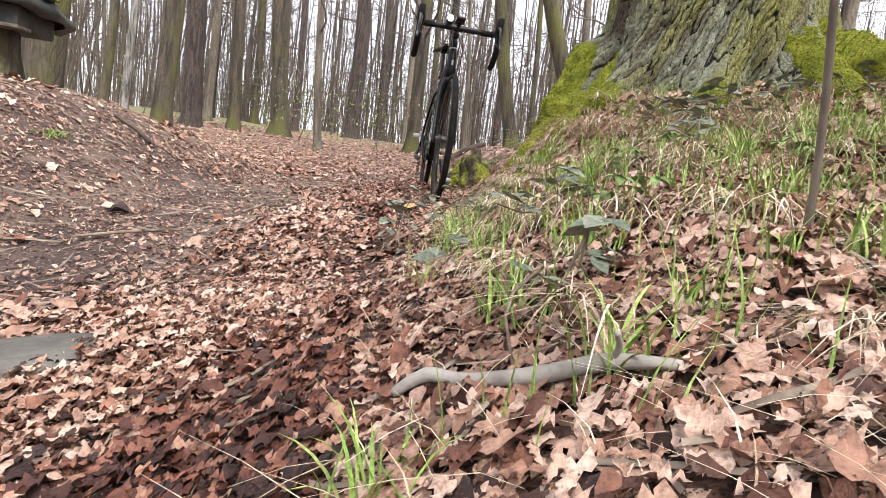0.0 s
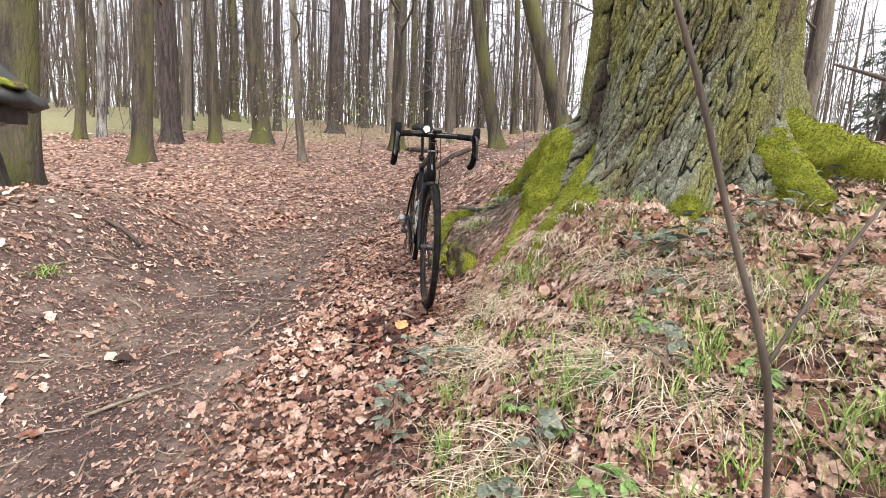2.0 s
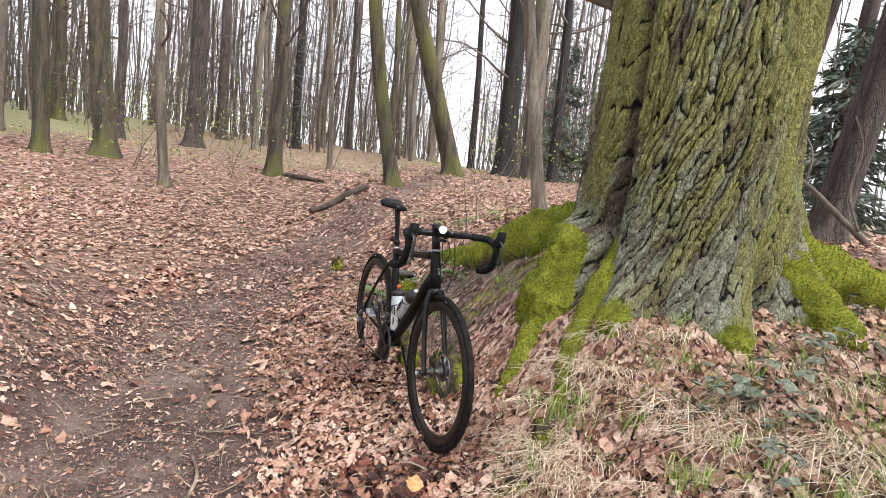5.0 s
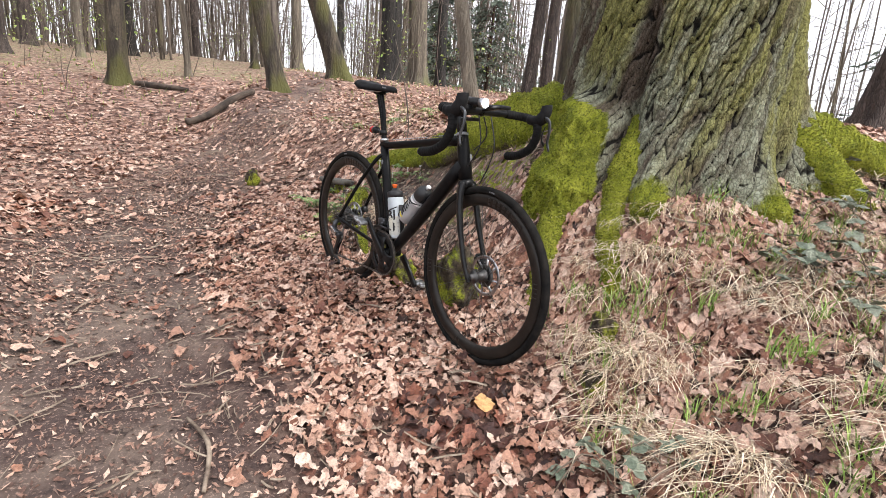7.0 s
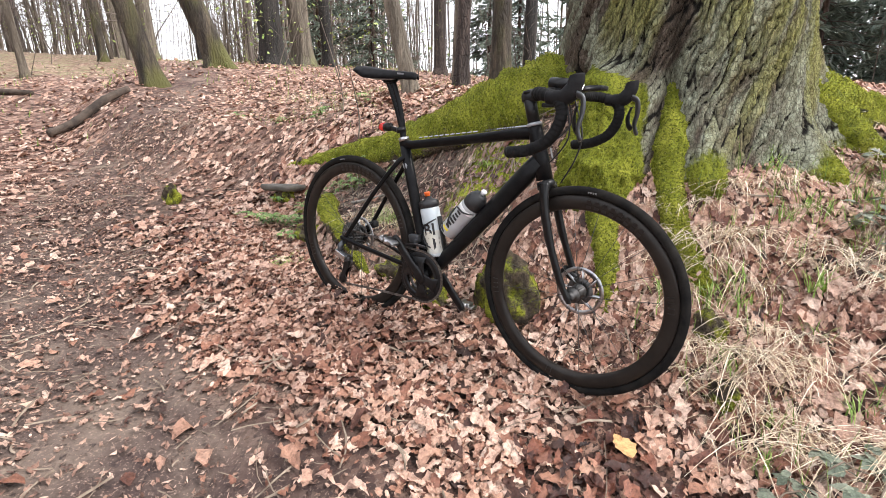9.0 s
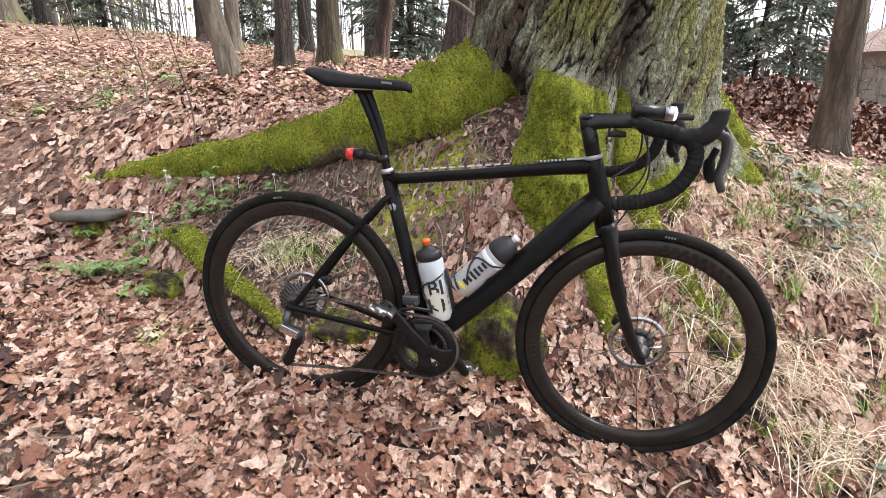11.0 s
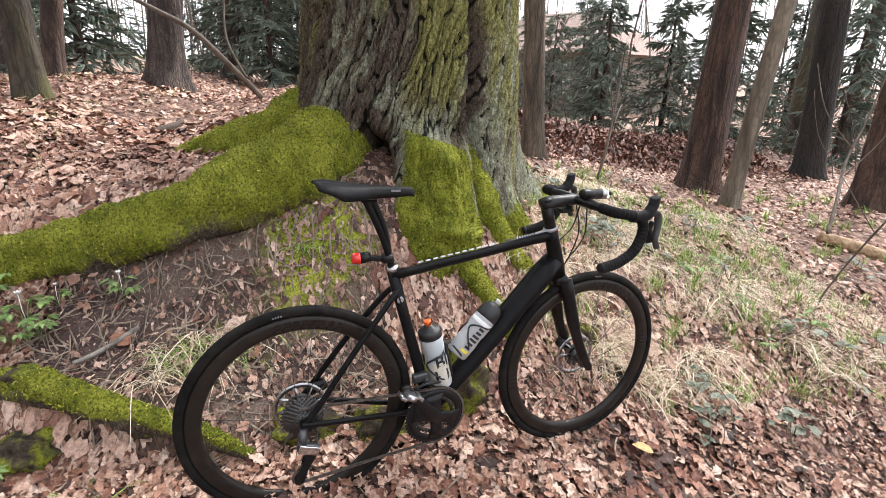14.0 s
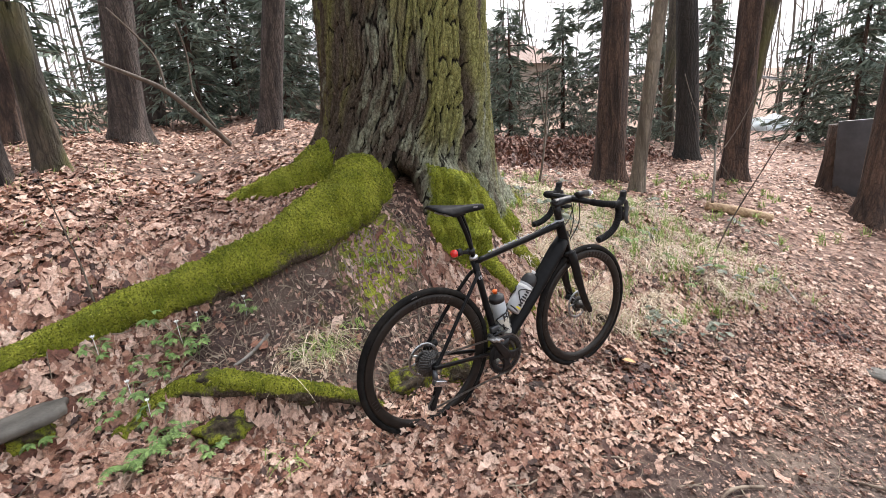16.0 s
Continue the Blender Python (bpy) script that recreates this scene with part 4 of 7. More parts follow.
def make_tree(x, y, radius, lean=(0, 0), kind="mossy", height=15.0, bend=0.0, seed=0, limbs=(4.0, 14), name="tree", stub=False, group="trees of the wood"):
    """A bare tall tree: flared foot, tapering trunk with a slight bend, limbs and twigs above."""
    rng = np.random.default_rng(seed + 100)
    mat, label = KINDS[kind]
    z0 = float(surface(x, y))
    tree = thing(name, label, "tree", group, pose(x, y, z0))
    seg, rows = 18, 40
    hs = np.concatenate([np.linspace(-0.35, 1.0, 14), np.linspace(1.15, height, rows - 14)])
    wob = rng.uniform(0, 6.28, 4)
    cx = lean[0] * hs + bend * (np.clip(hs, 0, 6) / 6 - (np.clip(hs, 0, 6) / 6) ** 2) + 0.03 * np.sin(hs * 0.8 + wob[0])
    cy = lean[1] * hs + 0.03 * np.sin(hs * 0.7 + wob[1])
    rr = radius * (1 - 0.62 * np.clip(hs, 0, None) / max(height, 8)) + radius * 0.55 * np.exp(-np.clip(hs + 0.05, 0, 9) / 0.16)
    a = 2 * np.pi * np.arange(seg) / seg
    A, Hh = np.meshgrid(a, hs)
    lump = 1 + 0.05 * np.sin(3 * A + wob[2]) + 0.06 * value_noise(A * 3.5, Hh * 1.5, seed + 7) + 0.16 * np.sin(4 * A + wob[3]) * np.exp(-np.clip(Hh, 0, 9) / 0.2)
    if kind == "red":
        lump = lump + 0.10 * value_noise(A * 5, Hh * 0.9, seed + 9)
    v = np.stack([cx[:, None] + rr[:, None] * lump * np.cos(A), cy[:, None] + rr[:, None] * lump * np.sin(A), Hh], 2).reshape(-1, 3)
    n = len(hs)
    i, k = np.meshgrid(np.arange(n - 1), np.arange(seg), indexing="ij")
    f = np.stack([i * seg + k, i * seg + (k + 1) % seg, (i + 1) * seg + (k + 1) % seg, (i + 1) * seg + k], 2).reshape(-1, 4)
    raw("trunk", v, f, mat, tree)
    if stub:
        bm = bmesh.new()
        tube(bm, [(cx[-1], cy[-1], height - 0.03), (cx[-1] + 0.03, cy[-1], height + 0.1), (cx[-1] + 0.05, cy[-1] + 0.02, height + 0.22)], [rr[-1], rr[-1] * 0.7, 0.01], 9)
        part("broken_top", bm, mat, tree)
        return tree
    tubes = Tubes()
    for _ in range(limbs[1]):
        h = rng.uniform(limbs[0], height * 0.97)
        t = np.interp(h, hs, np.arange(n))
        j = int(t)
        az = rng.uniform(0, 6.28)
        long = rng.uniform(0.8, 2.4) * (1.15 - 0.5 * h / height)
        grow(tubes, (cx[j], cy[j], h), (math.cos(az), math.sin(az), rng.uniform(0.1, 0.9)), long, min(0.22 * radius, 0.03) + 0.006, rng, 2, 0.0, 3)
    crown = tubes.mesh("crown", GREY_TWIG, tree)
    return tree


TREE_ROWS = [
    # x, y, radius, lean, kind, height, bend
    (-5.65, 9.26, 0.22, (0.015, 0.009), "mossy", 14, 0.1), (-6.46, 11.65, 0.26, (-0.017, -0.009), "plated", 18, 0),
    (-5.66, 12.06, 0.17, (-0.02, -0.01), "mossy", 15, 0), (-4.76, 12.58, 0.26, (-0.03, -0.013), "mossy", 15, -0.35),
    (-5.85, 16.9, 0.15, (-0.03, -0.01), "plated", 17, 0), (-3.03, 10.31, 0.10, (-0.062, -0.019), "pale", 12, -0.25),
    (-3.95, 16.6, 0.30, (-0.007, -0.002), "plated", 18, 0), (-4.15, 22.8, 0.25, (-0.045, -0.008), "plated", 18, 0),
    (-1.47, 12.92, 0.21, (-0.037, -0.004), "mossy", 16, 0.1), (-1.38, 22.7, 0.22, (-0.04, 0), "dark", 17, 0),
    (-0.22, 14.2, 0.08, (-0.10, 0), "pale", 11, 0.1), (0.77, 10.0, 0.17, (-0.13, 0.01), "mossy", 13, -0.85),
    (2.37, 11.82, 0.26, (-0.30, 0.05), "mossy", 13, -0.4), (3.15, 22.0, 0.29, (-0.10, 0.0), "pale", 17, 0),
    (4.3, 23.0, 0.25, (-0.06, 0), "pale", 17, 0), (7.0, 26.0, 0.22, (-0.05, 0), "dark", 17, 0),
    (-8.26, 11.2, 0.13, (0.027, 0.02), "mossy", 13, 0.15), (-8.03, 11.6, 0.12, (0.025, 0.017), "birch", 14, 0),
    (-9.2, 17.8, 0.15, (-0.015, 0), "dark", 15, 0), (-8.6, 20.0, 0.2, (-0.02, 0), "mossy", 16, 0),
    (4.1, 13.2, 0.32, (-0.05, 0.02), "dark", 17, 0), (4.85, 13.2, 0.29, (-0.07, 0.03), "pale", 17, 0), (5.3, 12.9, 0.16, (-0.05, 0.02), "dark", 15, 0),
    (1.75, 5.56, 0.078, (-0.16, 0.14), "pale", 10, 0.1), (2.43, 5.66, 0.07, (0.03, -0.02), "plated", 11, 0),
    (4.92, 5.04, 0.19, (0.03, -0.09), "plated", 14, 0), (4.74, 3.55, 0.145, (-0.02, -0.2), "plated", 13, 0),
    (5.0, 6.12, 0.11, (0.04, -0.15), "red", 12, 0), (3.19, 1.49, 0.105, (0.024, 0.07), "brown", 12, 0.05),
    (3.40, -0.70, 0.21, (0.01, 0.01), "red", 13, 0.05), (2.63, -0.39, 0.09, (-0.05, -0.047), "pale", 11, 0.05),
    (4.43, -3.23, 0.20, (0.045, 0.04), "dark", 14, 0), (2.83, -2.39, 0.17, (-0.006, 0), "red", 13, 0), (2.98, -2.5, 0.11, (-0.10, -0.07), "mossy", 11, 0),
    (1.14, -2.51, 0.19, (-0.02, -0.01), "red", 13, 0), (7.9, -8.1, 0.16, (0.02, 0), "mossy", 14, 0), (7.3, -6.0, 0.15, (0.02, 0), "mossy", 14, 0),
    (-4.47, 5.11, 0.24, (0.03, 0.02), "mossy", 14, 0), (11.5, -2.1, 0.16, (0.05, 0.06), "pale", 14, 0), (8.5, 8.2, 0.2, (0.0, -0.05), "plated", 14, 0),
    (9.5, 10.5, 0.2, (0, 0), "dark", 15, 0), (7.2, 11.2, 0.18, (0, 0), "plated", 15, 0), (6.2, 9.6, 0.15, (0.02, 0), "pale", 14, 0),
    (9.4, 5.0, 0.17, (0, -0.1), "plated", 14, 0), (-2.4, 26, 0.2, (-0.03, 0), "mossy", 17, 0), (1.0, 27, 0.2, (-0.05, 0), "plated", 17, 0),
    (1.9, 18.5, 0.13, (-0.06, 0), "mossy", 15, 0), (-7.4, 14.2, 0.14, (0, 0), "pale", 14, 0), (-2.5, 18.8, 0.14, (-0.03, 0), "pale", 15, 0),
]
for i, (x, y, r, lean, kind, height, bend) in enumerate(TREE_ROWS):
    make_tree(x, y, r * (0.8 if y > 8 else 0.92), lean, kind, height, bend, seed=i, limbs=(2.2 if i % 3 else 3.2, 11))
make_tree(2.69, 5.35, 0.095, (0, 0), "mossy", 0.75, 0, seed=77, stub=True, name="tree_stump", group="")
bpy.data.objects["tree_stump"]["label"] = "broken mossy grey snag of a young tree"
bpy.data.objects["tree_stump"]["category"] = "stump"

# crown of the oak: heavy limbs above the trunk
oak_limbs = Tubes()
limb_rng = np.random.default_rng(9)
for k in range(9):
    az = 0.5 + k * 0.7
    grow(oak_limbs, (0.25 * math.cos(az) - 0.07, 0.25 * math.sin(az), 7.2 + 0.2 * k), (math.cos(az), math.sin(az), 0.9), 4.5, 0.16, limb_rng, 3, 0.0, 4)
bm = bmesh.new()
tube(bm, [(-0.07, 0, 8.8), (-0.05, 0.05, 9.6), (0.05, 0.1, 10.8)], [0.42, 0.3, 0.16], 14)
part("trunk_top", bm, MOSSY_BARK, oak)
oak_limbs.mesh("crown", GREY_TWIG, oak)
bm = bmesh.new()
tube(bm, smooth_line([(-0.30, 0.42, 2.72), (-0.55, 0.80, 2.95), (-0.72, 1.15, 3.35), (-0.95, 1.5, 3.9), (-1.0, 1.9, 4.6)], 5), [0.075 - 0.0025 * i for i in range(21)], 10)
part("low_branch", bm, PALE_BARK, oak)

# ---- conifers ----


def conifer_meshes(seed, height, spread_):
    """Trunk and needle meshes of a young spruce, to be shared: drooping boughs with hanging sprays."""
    rng = np.random.default_rng(seed)
    stems, v, f, n = Tubes(), [], [], 0
    stems.add([(0, 0, -0.2), (0.02, 0, height * 0.5), (0, 0.02, height)], [0.06, 0.04, 0.006], 7)
    for h in np.arange(0.3, height - 0.1, 0.19):
        for _ in range(6):
            az, lift = rng.uniform(0, 6.28), rng.uniform(-0.09, 0.09)
            long = spread_ * (1 - h / height) ** 0.8 * rng.uniform(0.6, 1.15) + 0.1
            way, side = np.array([math.cos(az), math.sin(az), 0]), np.array([-math.sin(az), math.cos(az), 0])
            u = np.linspace(0, 1, 5)
            line = np.array([0, 0, h + lift]) + u[:, None] * long * way + np.stack([0 * u, 0 * u, 0.10 * u - 0.5 * long * u ** 1.6 + 0.22 * long * u ** 4], 1)
            stems.add(line, np.linspace(0.010, 0.003, 5), 3)
            for _ in range(int(8 + long * 17)):
                t = rng.uniform(0.1, 1.0)
                base = np.array([np.interp(t, u, line[:, c]) for c in range(3)])
                d = way * rng.uniform(0.2, 0.9) + side * rng.choice((-1, 1)) * rng.uniform(0.2, 1.0) + np.array([0, 0, rng.uniform(-0.9, 0.1)])
                d /= np.linalg.norm(d)
                size = rng.uniform(0.14, 0.32) * (1.15 - 0.45 * t)
                w = np.cross(d, rng.normal(0, 1, 3))
                w *= size * rng.uniform(0.05, 0.11) / (np.linalg.norm(w) + 1e-9)
                k = base + d * size * 0.5
                for e in (w, np.cross(d, w)):
                    v += [base, k + e, base + d * size, k - e]
                    f.append((n, n + 1, n + 2, n + 3))
                    n += 4
    return stems, np.array(v), np.array(f)


def make_conifer(place, stems, v, f, scale):
    tree = thing("conifer", "young dark green spruce with drooping boughs", "conifer", "young conifers", place)
    stems.mesh("trunk", RED_BARK, tree)
    raw("needles", v, f, NEEDLE, tree, smooth=False)
    return tree


conifer_kinds = []
for seed, height, wide in ((1, 4.2, 1.45), (2, 5.4, 1.6), (3, 3.0, 1.2)):
    conifer_kinds.append((height, conifer_meshes(seed, height, wide)))
CONIFERS = [(9.9, 3.4, 1), (10.6, 4.9, 0), (9.6, 1.2, 1), (8.6, 2.7, 2), (7.9, -1.9, 2), (7.5, -3.0, 2), (6.7, -3.5, 0), (5.0, -9.4, 0), (3.4, -10.5, 1), (6.6, 15.6, 0), (7.9, 14.9, 1), (10.3, 12.6, 1), (8.7, 4.2, 0), (6.0, -5.6, 2),
            (12.5, 3.9, 1), (13.2, 5.6, 1), (14.0, 1.8, 1), (12.0, 0.2, 1), (13.4, -3.4, 2), (15.5, -5.4, 0), (17.0, -4.2, 0), (11.2, -3.6, 2), (8.4, -6.8, 0), (1.6, -8.6, 1), (10.9, 12.0, 1), (6.3, 6.3, 2), (7.2, 6.9, 2), (12.2, 2.4, 0), (10.4, 2.2, 2), (4.3, -7.8, 0), (5.8, -8.6, 2)]
con_rng = random.Random(5)
first = {}
for x, y, k in CONIFERS:
    at = pose(x, y, float(surface(x, y)) - 0.05, 0, 0, con_rng.uniform(0, 360))
    if k in first:
        copy_thing(first[k], at)
    else:
        first[k] = make_conifer(at, *conifer_kinds[k][1], 1)

# ---- far wood: trunks and twigs past counting ----


def far_wood():
    rng = np.random.default_rng(31)
    tubes, rods = {"a": Tubes(), "b": Tubes(), "c": Tubes()}, []
    # the first 250 stand all round; unseen ones behind are added for the light
    for q in range(600):
        az, d = rng.uniform(0, 6.28) if q < 250 else rng.uniform(0.95, 2.75), 17 + 62 * rng.uniform(0, 1) ** 1.2
        x, y = 0 + d * math.cos(az), 3 + d * math.sin(az)
        if -0.62 < az - 5.75 < 0.45 and d < 45:
            continue
        if abs(x - float(path_middle(y))) < 1.2:
            continue
        z = float(surface(x, y))
        r, h = rng.uniform(0.025, 0.10), rng.uniform(9, 18)
        lean = rng.normal(0, 0.035, 2)
        key = "abc"[rng.integers(0, 3)]
        hs, wob = np.linspace(-0.2, h, 8), rng.uniform(0, 6.28)
        tubes[key].add(np.stack([x + lean[0] * hs + 0.10 * np.sin(0.8 * hs + wob), y + lean[1] * hs, z + hs], 1), r * (1 - 0.6 * hs / h), 5)
        for _ in range(16 if d < 45 else 9):
            hh, a2, long = h * rng.uniform(0.08, 1), rng.uniform(0, 6.28), rng.uniform(0.9, 2.8)
            p, way = np.array([x + lean[0] * hh, y + lean[1] * hh, z + hh]), np.array([math.cos(a2), math.sin(a2), rng.uniform(-0.1, 1.0)])
            mid, tip = p + way * long * 0.5 + rng.normal(0, 0.1, 3), p + way * long + rng.normal(0, 0.2, 3)
            rods += [(*p, *mid, 0.02, 0.013), (*mid, *tip, 0.013, 0.006)]
            for _ in range(4):
                root = mid + (tip - mid) * rng.uniform(-0.6, 0.9)
                rods.append((*root, *(root + (way * 0.5 + rng.normal(0, 0.6, 3)) * long * 0.4), 0.010, 0.005))
    # the last, thin rows of trunks that close the view between the nearer ones
    for q in range(1500):
        az, d = (rng.uniform(0.85, 2.85) if q < 1200 else rng.uniform(-1.1, 0.85)), 22 + 62 * rng.uniform(0, 1)
        x, y = d * math.cos(az), 3 + d * math.sin(az)
        if abs(x - float(path_middle(y))) < 1.4:
            continue
        z, h, r = float(surface(x, y)), rng.uniform(7, 19), rng.uniform(0.016, 0.06)
        lean = rng.normal(0, 0.04, 2)
        hs, wob = np.linspace(-0.2, h, 6), rng.uniform(0, 6.28)
        tubes["ab"[q % 2]].add(np.stack([x + lean[0] * hs + 0.13 * np.sin(0.8 * hs + wob), y + lean[1] * hs + 0.13 * np.cos(0.6 * hs + wob), z + hs], 1), r * (1 - 0.65 * hs / h), 4)
        for _ in range(6):
            hh, a2, long = h * rng.uniform(0.05, 1), rng.uniform(0, 6.28), rng.uniform(1.0, 3.2)
            p = np.array([x + lean[0] * hh, y + lean[1] * hh, z + hh])
            way = np.array([math.cos(a2), math.sin(a2), rng.uniform(-0.1, 1.2)])
            mid = p + way * long * 0.5 + rng.normal(0, 0.12, 3)
            rods += [(*p, *mid, 0.022, 0.014), (*mid, *(p + way * long), 0.014, 0.006)]
    tubes["c"].add_many(rods)
    for key, mat in (("a", BROWN_BARK), ("b", FAR_BARK), ("c", GREY_TWIG)):
        tagged(tubes[key].mesh("far_wood", mat), "dense bare trunks and twigs of the far wood", "woodland", kind="stuff")


far_wood()


def brushwood():
    """Thin saplings, brush and first green leaves between the trees."""
    rng = np.random.default_rng(12)
    tubes, v, f, n = Tubes(), [], [], 0
    for _ in range(520):
        az, d = rng.uniform(-1.0, 2.75), rng.uniform(7.5, 34)
        x, y = d * math.cos(az), 3 + d * math.sin(az)
        if abs(x - float(path_middle(y))) < 1.1 or (x > -2.8 and x < 5 and y < 8.5 and y > -3):
            continue
        z = float(surface(x, y))
        long = rng.uniform(0.5, 2.6)
        grow(tubes, (x, y, z - 0.02), (rng.normal(0, 0.25), rng.normal(0, 0.25), 1), long, 0.004 + 0.003 * long, rng, 2, 0.03, 3)
        if y > 11 and rng.uniform() < 0.5 and x < 8:
            for _ in range(60):
                p = np.array([x, y, z]) + rng.normal(0, 1, 3) * np.array([0.5, 0.5, 0.45]) + np.array([0, 0, 0.9])
                a, b = rng.normal(0, 0.015, 3), rng.normal(0, 0.015, 3)
                v += [p - a, p + b, p + a, p - b]
                f.append((n, n + 1, n + 2, n + 3))
                n += 4
    for _ in range(170):
        az, d = rng.uniform(-1.1, 0.25), rng.uniform(7.5, 20)
        x, y = d * math.cos(az), 3 + d * math.sin(az)
        long = rng.uniform(0.6, 2.4)
        grow(tubes, (x, y, float(surface(x, y)) - 0.02), (rng.normal(0, 0.35), rng.normal(0, 0.35), 1), long, 0.004 + 0.003 * long, rng, 2, 0.03, 3)
    for _ in range(900):
        az, d = rng.uniform(0.9, 2.8), rng.uniform(17, 52)
        x, y = d * math.cos(az), 3 + d * math.sin(az)
        if abs(x - float(path_middle(y))) < 1.1:
            continue
        long = rng.uniform(1.5, 5.0)
        grow(tubes, (x, y, float(surface(x, y)) - 0.02), (rng.normal(0, 0.2), rng.normal(0, 0.2), 1), long, 0.008 + 0.004 * long, rng, 1, 0.02, 5)
    tagged(tubes.mesh("brushwood", GREY_TWIG), "thin bare saplings and brush under the trees", "brushwood", kind="stuff")
    tagged(raw("young_leaves", np.array(v), np.array(f), YOUNG_LEAF, smooth=False), "sparse light green spring leaves on the brush", "foliage", kind="stuff")


brushwood()


# ---- the bicycle: x forward, y to its left, z up, from the rear axle ----
CARBON = material("matt_black_carbon", (0.0055, 0.0055, 0.006), 0.33, second=(0.009, 0.009, 0.0095), scale=30)
SATIN = material("satin_black", (0.007, 0.007, 0.0075), 0.36, second=(0.012, 0.012, 0.0125), scale=40, coat=0.15)
RUBBER = material("tyre_rubber", (0.008, 0.008, 0.008), 0.78, second=(0.020, 0.018, 0.016), scale=22, bump=0.3, depth=0.001)
RIM = material("dark_carbon_rim", (0.014, 0.0115, 0.010), 0.42, second=(0.022, 0.018, 0.015), scale=12, coat=0.2)
RIM_MARK = material("black_rim_print", (0.006, 0.006, 0.006), 0.3)
TAPE = material("bar_tape", (0.009, 0.009, 0.009), 0.72, second=(0.016, 0.016, 0.016), scale=60, bump=0.4, depth=0.001)
HOOD = material("hood_rubber", (0.013, 0.013, 0.0135), 0.6, second=(0.02, 0.02, 0.021), scale=50)
POLISHED = material("polished_alloy", (0.62, 0.63, 0.65), 0.22, 1.0, second=(0.5, 0.5, 0.52), scale=60)
STEEL = material("bare_steel", (0.45, 0.45, 0.46), 0.28, 1.0, second=(0.36, 0.36, 0.37), scale=50)
DARK_STEEL = material("dark_steel", (0.07, 0.07, 0.07), 0.5, 0.8, second=(0.11, 0.105, 0.10), scale=60)
WORN_CHAIN = material("worn_chain_steel", (0.10, 0.092, 0.085), 0.42, 0.8, second=(0.24, 0.225, 0.21), scale=80)
GREY_ALLOY = material("grey_anodised_alloy", (0.075, 0.078, 0.083), 0.36, 0.6)
SILVER_PRINT = material("silver_print", (0.30, 0.31, 0.33), 0.4, 0.3)
GREY_PRINT = material("grey_print", (0.16, 0.16, 0.165), 0.5)
RED_LENS = material("red_light_lens", (0.6, 0.02, 0.015), 0.2, coat=0.5)
CLEAR_LENS = material("headlight_lens", (0.75, 0.76, 0.76), 0.12, coat=0.6)
CLEAR_LENS.node_tree.nodes["Principled BSDF"].inputs["Emission Color"].default_value = (1, 0.98, 0.95, 1)
CLEAR_LENS.node_tree.nodes["Principled BSDF"].inputs["Emission Strength"].default_value = 6.0
SADDLE = material("black_saddle_cover", (0.010, 0.010, 0.0105), 0.55, second=(0.015, 0.015, 0.016), scale=60, bump=0.2, depth=0.0006)
for dull, gloss in ((CARBON, 0.11), (SATIN, 0.16), (RUBBER, 0.06), (RIM, 0.1), (TAPE, 0.07), (HOOD, 0.09), (SADDLE, 0.09)):
    nodes_of(dull)[1].inputs["Specular IOR Level"].default_value = gloss
BOTTLE_GREY = material("grey_bottle", (0.36, 0.37, 0.38), 0.42, second=(0.42, 0.42, 0.43), scale=9)
BOTTLE_CLEAR = material("milky_bottle", (0.42, 0.47, 0.50), 0.35, second=(0.52, 0.55, 0.56), scale=9)
DRINK = material("pale_drink", (0.56, 0.53, 0.44), 0.4, second=(0.50, 0.50, 0.46), scale=14)
PAPER_BLACK = material("black_print", (0.012, 0.012, 0.013), 0.5)
YELLOW_PRINT = material("yellow_print", (0.7, 0.6, 0.03), 0.5)
WHITE_PRINT = material("white_print", (0.75, 0.75, 0.74), 0.5)
ORANGE_CAP = material("orange_nozzle", (0.75, 0.13, 0.02), 0.45)

WHEELBASE, TYRE_R = 1.0116, 0.341
BIKE = pose(-0.188, 3.624, 0.689, -0.7, 1.77, -80.2)
bicycle = thing("bicycle", "matt black road bicycle standing beside the mossy oak", "bicycle", at=BIKE)


def sub(name, build, mat, parent, label="", smooth=True):
    bm = bmesh.new()
    build(bm)
    return part(name, bm, mat, parent, label, smooth)


def hoop(bm, profile, seg=96):
    """A closed ring turned about the axle (y): profile of (radius, side)."""
    lathe(bm, [(s, r) for r, s in profile], seg, "y", True)


